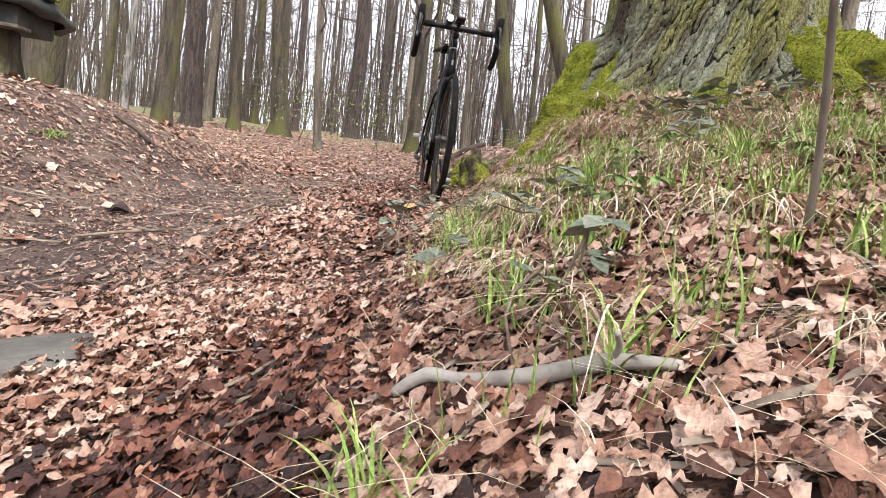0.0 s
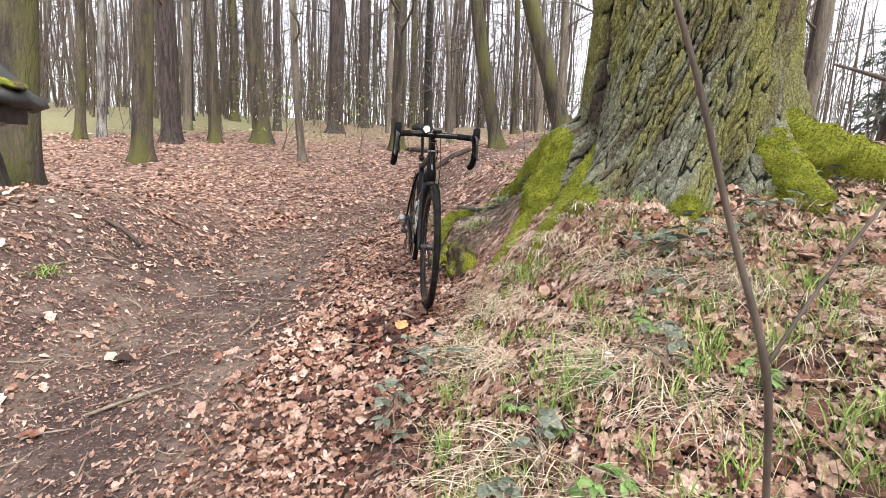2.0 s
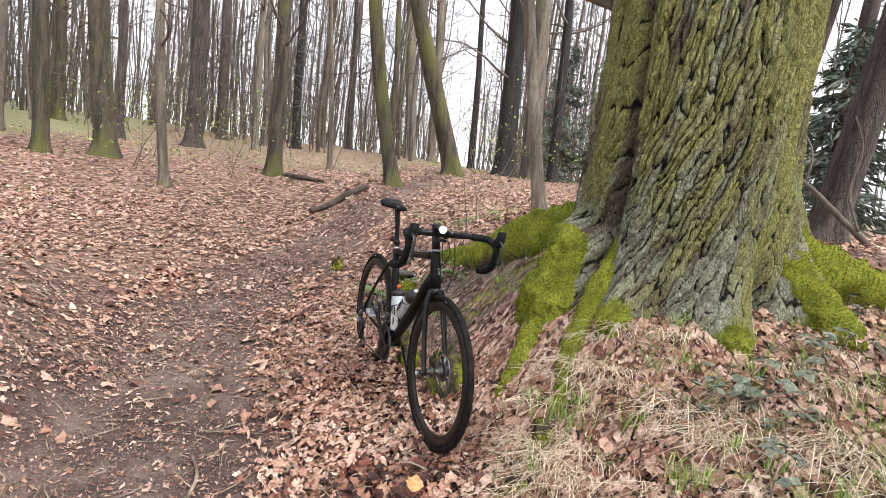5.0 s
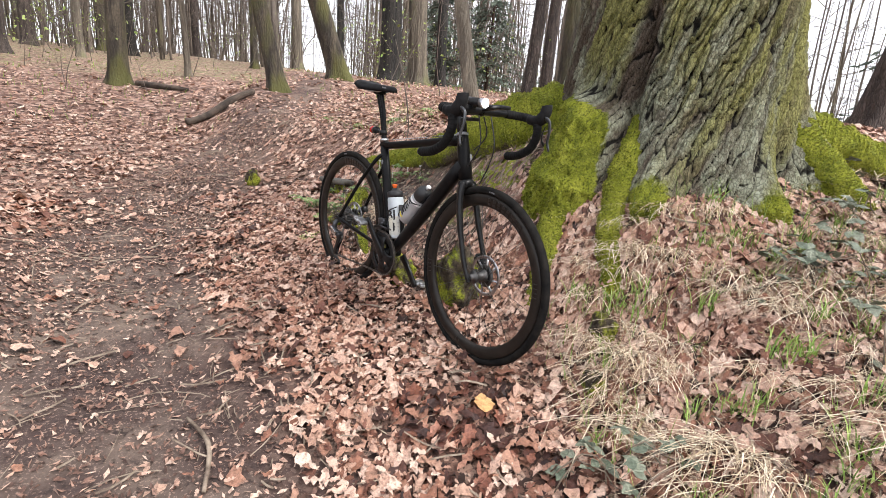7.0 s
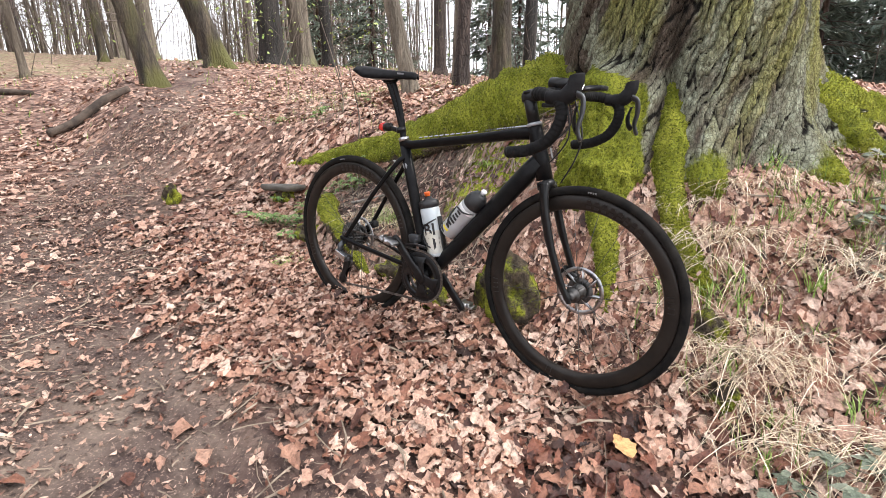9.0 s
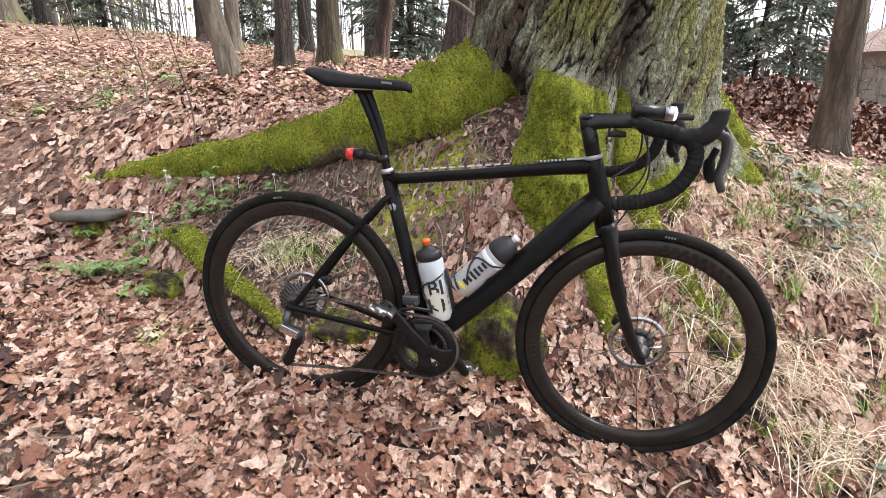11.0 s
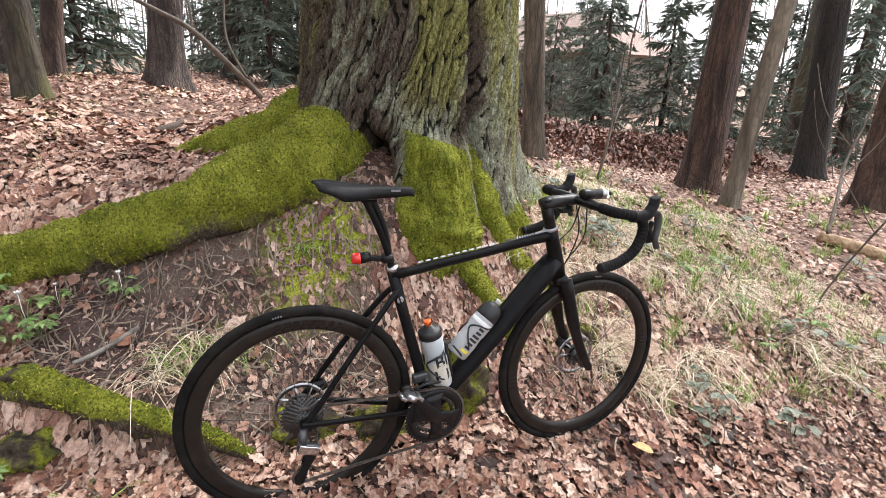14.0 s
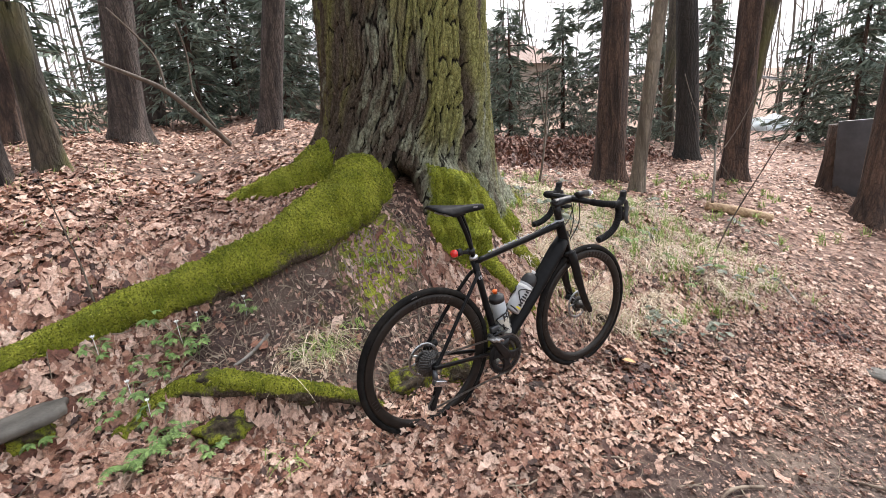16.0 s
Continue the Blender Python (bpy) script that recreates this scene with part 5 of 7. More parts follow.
def make_wheel(name, at, rotor_r, rear):
    rim = sub(name, lambda bm: hoop(bm, [(0.314, 0.010), (0.309, 0.0135), (0.290, 0.0145), (0.276, 0.011), (0.2695, 0.004), (0.2695, -0.004), (0.276, -0.011), (0.290, -0.0145), (0.309, -0.0135), (0.314, -0.010)]), RIM, bicycle, "deep dark carbon rim")
    rim.location = at
    sub("tyre", lambda bm: hoop(bm, [(0.327 + 0.0145 * math.cos(t), 0.0148 * math.sin(t)) for t in [2 * math.pi * k / 14 for k in range(14)]], 110), RUBBER, rim, "worn black slick tyre")
    hub_r = 0.017 if not rear else 0.022
    sub("hub", lambda bm: lathe(bm, [(-0.05, 0.008), (-0.046, 0.014), (-0.034, 0.014), (-0.030, hub_r + 0.008), (-0.026, hub_r + 0.008), (-0.02, hub_r), (0.012, hub_r), (0.018, 0.026), (0.024, 0.026), (0.03, 0.017), (0.046, 0.012), (0.05, 0.008)], 24), DARK_STEEL, rim)

    def rotor(bm):
        lathe(bm, [(0.0295, rotor_r), (0.0312, rotor_r), (0.0312, rotor_r - 0.014), (0.0295, rotor_r - 0.014)], 64, "y", True)
    for k in range(8):
        a = 2 * math.pi * k / 8
        sub("rotor_arm", lambda bm: tube(bm, [(0.02 * math.cos(a), 0.0303, 0.02 * math.sin(a)), (0.045 * math.cos(a + 0.5), 0.0303, 0.045 * math.sin(a + 0.5)), ((rotor_r - 0.01) * math.cos(a + 0.6), 0.0303, (rotor_r - 0.01) * math.sin(a + 0.6))], 0.0045, 6, squash=(1, 0.25)), STEEL, rim)
    sub("disc_rotor", rotor, STEEL, rim, "steel brake disc")
    sub("rotor_carrier", lambda bm: lathe(bm, [(0.0285, 0.044), (0.0320, 0.044), (0.0320, 0.02), (0.0285, 0.02)], 32, "y", True), DARK_STEEL, rim)
    count = 24 if rear else 20
    for k in range(count):
        side = 1 if k % 2 else -1
        a = 2 * math.pi * k / count
        b = a + side * (0.28 if rear else 0.12) * (1 if k % 4 < 2 else -1)
        sub("spoke", lambda bm: tube(bm, [(0.024 * math.cos(b), side * 0.026, 0.024 * math.sin(b)), (0.271 * math.cos(a), side * 0.003, 0.271 * math.sin(a))], 0.0009, 5), DARK_STEEL, rim)
    # dark lettering-like blocks printed on both flanks of the rim
    for side in (-1, 1):
        for centre, n, spread_ in ((radians(62), 8, 0.085), (radians(180), 4, 0.055), (radians(0), 4, 0.055), (radians(250), 2, 0.06)):
            for q in range(n):
                a = centre + (q - (n - 1) / 2) * spread_
                r0, r1 = (0.278, 0.304) if n == 8 else (0.282, 0.301)
                w = 0.014 if n == 8 else 0.0035

                def mark(bm, a=a, w=w, r0=r0, r1=r1, side=side):
                    t, n_ = Vector((-math.sin(a), 0, math.cos(a))), Vector((math.cos(a), 0, math.sin(a)))
                    y0, y1 = side * 0.01175 if r0 < 0.28 else side * 0.0128, side * 0.0146
                    q4 = [n_ * r0 - t * w / 2 + Vector((0, y0, 0)), n_ * r0 + t * w / 2 + Vector((0, y0, 0)), n_ * r1 + t * w / 2 + Vector((0, y1, 0)), n_ * r1 - t * w / 2 + Vector((0, y1, 0))]
                    vs = [bm.verts.new(p) for p in q4] + [bm.verts.new(p + Vector((0, side * 0.0012, 0))) for p in q4]
                    for f in ((0, 1, 2, 3), (4, 7, 6, 5), (0, 4, 5, 1), (1, 5, 6, 2), (2, 6, 7, 3), (3, 7, 4, 0)):
                        bm.faces.new([vs[i] for i in f])
                if n == 8 or side < 0:
                    sub("printed_mark", mark, RIM_MARK, rim, smooth=False)
        # pale print on the tyre flank
        for q in range(4):
            a = radians(80) - 0.022 * q

            def flank(bm, a=a, side=side):
                t, n_ = Vector((-math.sin(a), 0, math.cos(a))), Vector((math.cos(a), 0, math.sin(a)))
                block(bm, (0.0045, 0.001, 0.005), Matrix.Translation(n_ * 0.3265 + Vector((0, side * 0.0148, 0))) @ Matrix.Rotation(-a + math.pi / 2, 4, "Y"))
            sub("printed_mark", flank, GREY_PRINT, rim, smooth=False)
    return rim


rear_wheel = make_wheel("rear_wheel", (0, 0, 0), 0.08, True)
front_wheel = make_wheel("front_wheel", (WHEELBASE, 0, 0), 0.08, False)
rear_wheel.rotation_euler = (0, radians(-22), 0)
front_wheel.rotation_euler = (0, radians(-8), 0)

BB = (0.412, 0, -0.075)


def build_frame(bm):
    # seat tube, top tube, deep down tube, head tube, stays, bottom bracket shell
    tube(bm, [BB, (0.375, 0, 0.06), (0.315, 0, 0.27), (0.272, 0, 0.425)], [0.022, 0.019, 0.018, 0.0175], 16, squash=[(1, 1.0), (1.15, 0.85), (1.15, 0.85), (1.1, 0.9)])
    tube(bm, [(0.268, 0, 0.405), (0.32, 0, 0.410), (0.55, 0, 0.445), (0.75, 0, 0.478), (0.825, 0, 0.488)], [0.02, 0.0165, 0.0165, 0.019, 0.022], 16, squash=(0.82, 1.1))
    tube(bm, [(0.845, 0, 0.405), (0.80, 0, 0.352), (0.70, 0, 0.238), (0.55, 0, 0.072), (0.45, 0, -0.035), BB], [0.034, 0.041, 0.040, 0.037, 0.033, 0.028], 18, squash=(0.72, 1.0))
    tube(bm, [(0.817, 0, 0.512), (0.826, 0, 0.482), (0.85, 0, 0.408), (0.868, 0, 0.345)], [0.022, 0.023, 0.026, 0.027], 20)
    tube(bm, [(0.41, -0.043, -0.075), (0.41, 0.043, -0.075)], 0.023, 18)
    for s in (-1, 1):
        tube(bm, smooth_line([(0.375, s * 0.022, -0.066), (0.27, s * 0.034, -0.048), (0.12, s * 0.056, -0.02), (0.02, s * 0.065, -0.004), (-0.012, s * 0.065, 0.0)], 4), 0.0125, 12, squash=(0.7, 1.25))
        tube(bm, smooth_line([(0.288, s * 0.010, 0.362), (0.26, s * 0.028, 0.335), (0.15, s * 0.048, 0.2), (0.03, s * 0.062, 0.035), (-0.005, s * 0.064, -0.004)], 4), 0.0085, 10, squash=(0.9, 1.1))
    tube(bm, [(0.285, -0.014, 0.36), (0.285, 0.014, 0.36)], 0.013, 10)


frame_part = sub("frame", build_frame, CARBON, bicycle, "matt black carbon frame")


def build_fork(bm):
    tube(bm, [(0.870, 0, 0.342), (0.878, 0, 0.318)], [0.027, 0.029], 20)
    tube(bm, [(0.880, -0.03, 0.322), (0.884, 0, 0.338), (0.880, 0.03, 0.322)], 0.019, 12)
    for s in (-1, 1):
        tube(bm, smooth_line([(0.882, s * 0.024, 0.335), (0.893, s * 0.040, 0.28), (0.925, s * 0.048, 0.17), (0.975, s * 0.053, 0.05), (1.005, s * 0.055, 0.0), (1.014, s * 0.055, -0.018)], 5), [0.022] * 5 + [0.02] * 6 + [0.017] * 6 + [0.0145] * 5 + [0.012] * 4, 14, squash=(0.62, 1.1))


sub("fork", build_fork, SATIN, bicycle, "satin grey-black carbon fork")
# silver lines and pale blocks on the top tube
for q in range(11):
    x = 0.36 + 0.024 * q
    sub("printed_mark", lambda bm: block(bm, (0.016, 0.005, 0.0012), pose(x, -0.0065, 0.416 + 0.152 * (x - 0.32) + 0.0180, 38, -8.6, 0)), SILVER_PRINT, frame_part, smooth=False)
sub("printed_mark", lambda bm: block(bm, (0.13, 0.006, 0.0012), pose(0.745, -0.0075, 0.4995, 38, -8.6, 0)), SILVER_PRINT, frame_part, smooth=False)
for q in range(12):
    sub("printed_mark", lambda bm: block(bm, (0.005, 0.008, 0.0012), pose(0.645 + 0.0095 * q, -0.0085, 0.4839 + 0.00145 * q, 40, -8.6, 0)), PAPER_BLACK, frame_part, smooth=False)
sub("head_collar", lambda bm: tube(bm, [(0.8155, 0, 0.517), (0.8185, 0, 0.507)], [0.0232, 0.0240], 20), SILVER_PRINT, frame_part)
sub("seat_collar", lambda bm: tube(bm, [(0.2745, 0, 0.420), (0.2705, 0, 0.434)], 0.0200, 18), STEEL, frame_part)
sub("head_badge", lambda bm: block(bm, (0.0015, 0.010, 0.03), pose(0.8835, 0, 0.43, 0, -17, 0), 0.0005), GREY_PRINT, frame_part)
sub("round_badge", lambda bm: lathe(bm, [(-0.0195, 0.010), (-0.0188, 0.011)], 20), SILVER_PRINT, frame_part).location = (0.295, 0.002, 0.33)


def build_post(bm):
    tube(bm, smooth_line([(0.273, 0, 0.42), (0.262, 0, 0.47), (0.235, 0, 0.545), (0.200, 0, 0.620), (0.188, 0, 0.639)], 5), 0.0135, 14, squash=(0.9, 0.75))
    tube(bm, smooth_line([(0.266, 0, 0.47), (0.250, 0, 0.545), (0.222, 0, 0.618), (0.212, 0, 0.636)], 5), 0.010, 12, squash=(1.0, 0.6))
    block(bm, (0.045, 0.036, 0.022), pose(0.200, 0, 0.640, 0, -4, 0), 0.006)
    for x in (0.182, 0.216):
        tube(bm, [(x, -0.021, 0.640), (x, 0.021, 0.640)], 0.006, 10)


post = sub("seatpost", build_post, CARBON, bicycle)


def build_saddle(bm):
    """A racing saddle: broad flat tail, waist, narrow nose, rounded edges."""
    us = np.linspace(0, 1, 26)
    half = np.interp(us, [0, 0.06, 0.2, 0.38, 0.55, 0.75, 0.93, 1.0], [0.052, 0.068, 0.071, 0.055, 0.034, 0.022, 0.018, 0.010])
    top = np.interp(us, [0, 0.1, 0.35, 0.7, 0.95, 1.0], [0.690, 0.691, 0.680, 0.672, 0.667, 0.660])
    thick = np.interp(us, [0, 0.1, 0.24, 0.45, 0.8, 1.0], [0.006, 0.016, 0.030, 0.024, 0.018, 0.012])
    rows = []
    for u, w, z, t in zip(us, half, top, thick):
        x = 0.055 + 0.278 * u
        row = []
        for s in np.linspace(-1, 1, 17):
            c = abs(s)
            row.append(bm.verts.new((x, w * s, z - 0.010 * c ** 2.2 - t * max(0, (c - 0.62) / 0.38) ** 2.2 - 0.004 * math.exp(-(s / 0.22) ** 2) * (u < 0.8))))
        for s in np.linspace(1, -1, 9):
            row.append(bm.verts.new((x, 0.86 * w * s, z - t - 0.008 + 0.006 * (1 - s * s))))
        rows.append(row)
    m = len(rows[0])
    for i in range(len(rows) - 1):
        for k in range(m):
            bm.faces.new((rows[i][k], rows[i + 1][k], rows[i + 1][(k + 1) % m], rows[i][(k + 1) % m]))
    bm.faces.new(rows[0])
    bm.faces.new(rows[-1][::-1])
    bmesh.ops.recalc_face_normals(bm, faces=bm.faces)


saddle = sub("saddle", build_saddle, SADDLE, bicycle, "slim black racing saddle")
for s in (-1, 1):
    sub("rail", lambda bm: tube(bm, smooth_line([(0.095, s * 0.030, 0.656), (0.135, s * 0.022, 0.643), (0.23, s * 0.021, 0.643), (0.275, s * 0.014, 0.652), (0.305, s * 0.006, 0.655)], 5), 0.0035, 8), STEEL, saddle, "steel saddle rail")
sub("printed_mark", lambda bm: block(bm, (0.028, 0.0012, 0.006), pose(0.272, -0.0245, 0.661, 0, 3, 8)), GREY_PRINT, saddle, smooth=False)

tail_light = sub("rear_light", lambda bm: (tube(bm, [(0.175, 0, 0.466), (0.205, 0, 0.468)], [0.0165, 0.0155], 18), block(bm, (0.04, 0.014, 0.016), pose(0.222, 0, 0.462, 0, 10, 0), 0.003), tube(bm, [(0.256, 0, 0.470), (0.260, 0, 0.450)], 0.0185, 16)), SATIN, bicycle, "round red rear light on the seatpost")
sub("lens", lambda bm: lathe(bm, [(0.152, 0.008), (0.155, 0.0155), (0.172, 0.0175), (0.176, 0.0165)], 18, "x"), RED_LENS, tail_light, "red ribbed lens").location = (0, 0, 0.466)

# cockpit
sub("spacers", lambda bm: tube(bm, [(0.8165, 0, 0.514), (0.791, 0, 0.594)], 0.0195, 20), SATIN, bicycle)
stem = sub("stem", lambda bm: (tube(bm, [(0.773, 0, 0.592), (0.795, 0, 0.598), (0.85, 0, 0.604), (0.90, 0, 0.606), (0.918, 0, 0.604)], [0.02, 0.023, 0.019, 0.019, 0.021], 16, squash=(1.05, 0.75)), tube(bm, [(0.789, 0, 0.604), (0.787, 0, 0.613)], [0.0185, 0.0165], 18)), SATIN, bicycle)


def bar_points(s):
    return smooth_line([(0.905, 0.0, 0.605), (0.906, s * 0.06, 0.606), (0.906, s * 0.14, 0.605), (0.916, s * 0.185, 0.603), (0.945, s * 0.203, 0.600), (0.985, s * 0.208, 0.590), (1.004, s * 0.210, 0.562), (0.998, s * 0.212, 0.520), (0.972, s * 0.214, 0.482), (0.930, s * 0.215, 0.458), (0.895, s * 0.216, 0.448), (0.858, s * 0.217, 0.443)], 5)


bar = sub("handlebar", lambda bm: [tube(bm, bar_points(s)[:16], [0.016] * 8 + [0.0135] * 8, 14) for s in (-1, 1)], SATIN, bicycle, "black drop handlebar")
for s in (-1, 1):
    line = bar_points(s)[9:]

    def taped(bm, line=line):
        dense = smooth_line(line, 4)
        tube(bm, dense, [0.0155 + 0.0013 * ((i % 6) / 5.0) for i in range(len(dense))], 14)
    sub("bar_tape", taped, TAPE, bar, "black wrapped tape")
    sub("bar_plug", lambda bm: tube(bm, [(0.861, s * 0.217, 0.4435), (0.852, s * 0.217, 0.4425)], [0.0165, 0.0145], 14), SATIN, bar)
    hood = sub("hood", lambda bm: tube(bm, smooth_line([(0.958, s * 0.206, 0.594), (0.985, s * 0.208, 0.592), (1.012, s * 0.208, 0.597), (1.030, s * 0.208, 0.618), (1.036, s * 0.208, 0.642), (1.035, s * 0.208, 0.652)], 4), [0.018] * 4 + [0.0205] * 4 + [0.021] * 4 + [0.019] * 4 + [0.018] * 4 + [0.012], 16, squash=(0.86, 1.1)), HOOD, bar, "rubber brake hood")
    sub("brake_lever", lambda bm: tube(bm, smooth_line([(1.040, s * 0.208, 0.603), (1.058, s * 0.209, 0.592), (1.061, s * 0.212, 0.555), (1.055, s * 0.216, 0.52), (1.066, s * 0.219, 0.488)], 4), [0.011] * 4 + [0.010] * 4 + [0.009] * 4 + [0.008] * 4 + [0.006], 10, squash=(0.55, 1.2)), GREY_ALLOY, bar, "grey brake lever")
    sub("shift_paddle", lambda bm: tube(bm, smooth_line([(1.043, s * 0.206, 0.575), (1.036, s * 0.203, 0.545), (1.040, s * 0.202, 0.520), (1.053, s * 0.203, 0.505)], 4), [0.007] * 4 + [0.011] * 4 + [0.012] * 4 + [0.004], 10, squash=(0.3, 1.2)), SATIN, bar)
# cables from bars to frame and fork
for a, b, c in (((0.93, -0.03, 0.59), (0.945, -0.02, 0.50), (0.885, -0.014, 0.40)), ((0.93, 0.03, 0.59), (0.962, 0.035, 0.49), (0.905, 0.040, 0.335)), ((0.925, 0.0, 0.585), (0.93, 0.02, 0.53), (0.872, 0.02, 0.46))):
    sub("cable", lambda bm: tube(bm, smooth_line([a, b, ((b[0] + c[0]) / 2 + 0.012, (b[1] + c[1]) / 2, (b[2] + c[2]) / 2), c], 6), 0.0024, 7), PAPER_BLACK, bar)
sub("junction_box", lambda bm: block(bm, (0.042, 0.034, 0.013), pose(0.865, 0, 0.572, 0, -3, 0), 0.003), SATIN, bar)
headlight = sub("headlight", lambda bm: (tube(bm, [(0.885, -0.052, 0.634), (0.89, -0.052, 0.634), (0.958, -0.052, 0.632)], [0.0145, 0.0165, 0.0165], 20), block(bm, (0.03, 0.02, 0.014), pose(0.91, -0.052, 0.617), 0.003)), SATIN, bicycle, "tubular black headlight with silver head")
sub("head_ring", lambda bm: tube(bm, [(0.957, -0.052, 0.632), (0.978, -0.052, 0.6315)], [0.0168, 0.0172], 20), STEEL, headlight)
sub("lens", lambda bm: lathe(bm, [(0.9775, 0.0155), (0.981, 0.0155), (0.984, 0.012), (0.985, 0.006)], 20, "x"), CLEAR_LENS, headlight, "bright glass lens").location = (0, -0.052, 0.6315)
computer = sub("bike_computer", lambda bm: (block(bm, (0.085, 0.05, 0.014), pose(0.99, 0.0, 0.622, 0, -4, 0), 0.005), block(bm, (0.06, 0.018, 0.008), pose(0.945, 0, 0.612, 0, -8, 0), 0.003)), SATIN, bicycle, "black bike computer on an out-front mount")
sub("screen", lambda bm: block(bm, (0.058, 0.038, 0.001), pose(0.988, 0.0, 0.6297, 0, -4, 0)), material("dark_screen", (0.015, 0.017, 0.02), 0.12), computer)

# drivetrain


def chainring(bm, r, y, teeth, wide):
    n = teeth * 4
    outer = [r + (0.0028 if k % 4 in (1, 2) else -0.0022) for k in range(n)]
    rows = [[bm.verts.new((q * math.cos(2 * math.pi * k / n), yy, q * math.sin(2 * math.pi * k / n))) for k, q in enumerate(ring)] for yy, ring in ((y - 0.0016, [r - wide] * n), (y - 0.0016, outer), (y + 0.0016, outer), (y + 0.0016, [r - wide] * n))]
    for i in range(4):
        for k in range(n):
            bm.faces.new((rows[i][k], rows[i][(k + 1) % n], rows[(i + 1) % 4][(k + 1) % n], rows[(i + 1) % 4][k]))
    bmesh.ops.recalc_face_normals(bm, faces=bm.faces)


def blade(bm, pts, widths, thick, seg=12):
    """A flat bar along points: wide in the plane of the wheels, thin across it."""
    pts, rings = [Vector(p) for p in pts], []
    for i, p in enumerate(pts):
        d = (pts[min(i + 1, len(pts) - 1)] - pts[max(i - 1, 0)]).normalized()
        side = d.cross(Vector((0, 1, 0))).normalized()
        out = side.cross(d)
        ring = []
        for k in range(seg):
            c, q = math.cos(2 * math.pi * k / seg), math.sin(2 * math.pi * k / seg)
            ring.append(bm.verts.new(p + side * (widths[i] * math.copysign(abs(c) ** 0.6, c)) + out * (thick * math.copysign(abs(q) ** 0.6, q))))
        rings.append(ring)
    for a, b in zip(rings, rings[1:]):
        for k in range(seg):
            bm.faces.new((a[k], a[(k + 1) % seg], b[(k + 1) % seg], b[k]))
    bm.faces.new(rings[0][::-1])
    bm.faces.new(rings[-1])
    bmesh.ops.recalc_face_normals(bm, faces=bm.faces)


ARM = Vector((-0.64, 0, 0.768)) * 0.1725


def build_crank(bm):
    d = ARM.normalized()
    tube(bm, [(0, -0.046, 0), (0, -0.060, 0)], [0.021, 0.018], 20)
    blade(bm, [(-d.x * 0.024, -0.056, -d.z * 0.024), (d.x * 0.02, -0.058, d.z * 0.02), (d.x * 0.06, -0.063, d.z * 0.06), (d.x * 0.12, -0.068, d.z * 0.12), (d.x * 0.172, -0.071, d.z * 0.172), (d.x * 0.186, -0.071, d.z * 0.186)], [0.018, 0.023, 0.018, 0.0155, 0.0155, 0.009], 0.008)
    for k in range(4):
        a = math.atan2(d.z, d.x) + (k + 0.5) * math.pi / 2 + (0.2 if k % 2 else -0.2)
        blade(bm, [(0.004 * math.cos(a), -0.055, 0.004 * math.sin(a)), (0.028 * math.cos(a), -0.054, 0.028 * math.sin(a)), (0.052 * math.cos(a), -0.0525, 0.052 * math.sin(a)), (0.078 * math.cos(a), -0.0515, 0.078 * math.sin(a))], [0.024, 0.020, 0.021, 0.034], 0.005)


crankset = sub("crankset", build_crank, SATIN, bicycle, "black four-arm crankset")
crankset.location = BB
sub("chainring", lambda bm: chainring(bm, 0.1005, -0.0485, 50, 0.008), SATIN, crankset)
sub("ring_face", lambda bm: lathe(bm, [(-0.0495, 0.0945), (-0.0520, 0.0925), (-0.0525, 0.080), (-0.0515, 0.071), (-0.0480, 0.070), (-0.0475, 0.0945)], 64, "y", True), SATIN, crankset, "smooth black chainring face")
sub("chainring", lambda bm: chainring(bm, 0.068, -0.0405, 34, 0.012), DARK_STEEL, crankset)
sub("crank_arm", lambda bm: blade(bm, [(0.014, 0.056, -0.017), (-ARM.x * 0.4, 0.062, -ARM.z * 0.4), (-ARM.x, 0.070, -ARM.z), (-ARM.x * 1.07, 0.070, -ARM.z * 1.07)], [0.020, 0.0165, 0.0155, 0.009], 0.008), SATIN, crankset)


def build_pedal(bm):
    tube(bm, [(0, 0.0, 0), (0, -0.058, 0)], [0.0085, 0.0075], 10)
    block(bm, (0.034, 0.036, 0.018), pose(0.0, -0.034, 0), 0.004)
    for x in (-0.026, 0.026):
        block(bm, (0.020, 0.040, 0.010), pose(x, -0.034, 0.006 if x > 0 else -0.006, 0, 12, 0), 0.003)
        tube(bm, [(x * 1.3, -0.052, 0), (x * 1.3, -0.016, 0)], 0.0028, 8)


for s, end in ((1, ARM), (-1, -ARM)):
    p = sub("pedal", build_pedal, STEEL, crankset, "scuffed steel clipless pedal")
    p.matrix_basis = Matrix.Translation((end.x, -s * 0.077, end.z)) @ (Matrix.Rotation(0.4, 4, "Y") if s > 0 else Matrix.Rotation(math.pi, 4, "Z"))


def build_cassette(bm):
    for k, teeth in enumerate((30, 27, 25, 23, 21, 19, 17, 15, 14, 13, 12)):
        chainring(bm, teeth * 0.00203, -0.018 - 0.0036 * k, teeth, 0.011)


sub("cassette", build_cassette, DARK_STEEL, bicycle, "dark steel cassette")


def build_derailleur(bm):
    tube(bm, [(-0.004, -0.062, -0.01), (-0.012, -0.075, -0.032), (-0.008, -0.079, -0.055)], [0.011, 0.013, 0.012], 12)
    block(bm, (0.066, 0.022, 0.027), pose(0.004, -0.080, -0.066, 0, 20, 0), 0.007)
    tube(bm, [(0.024, -0.082, -0.080), (0.024, -0.056, -0.080)], 0.014, 14)


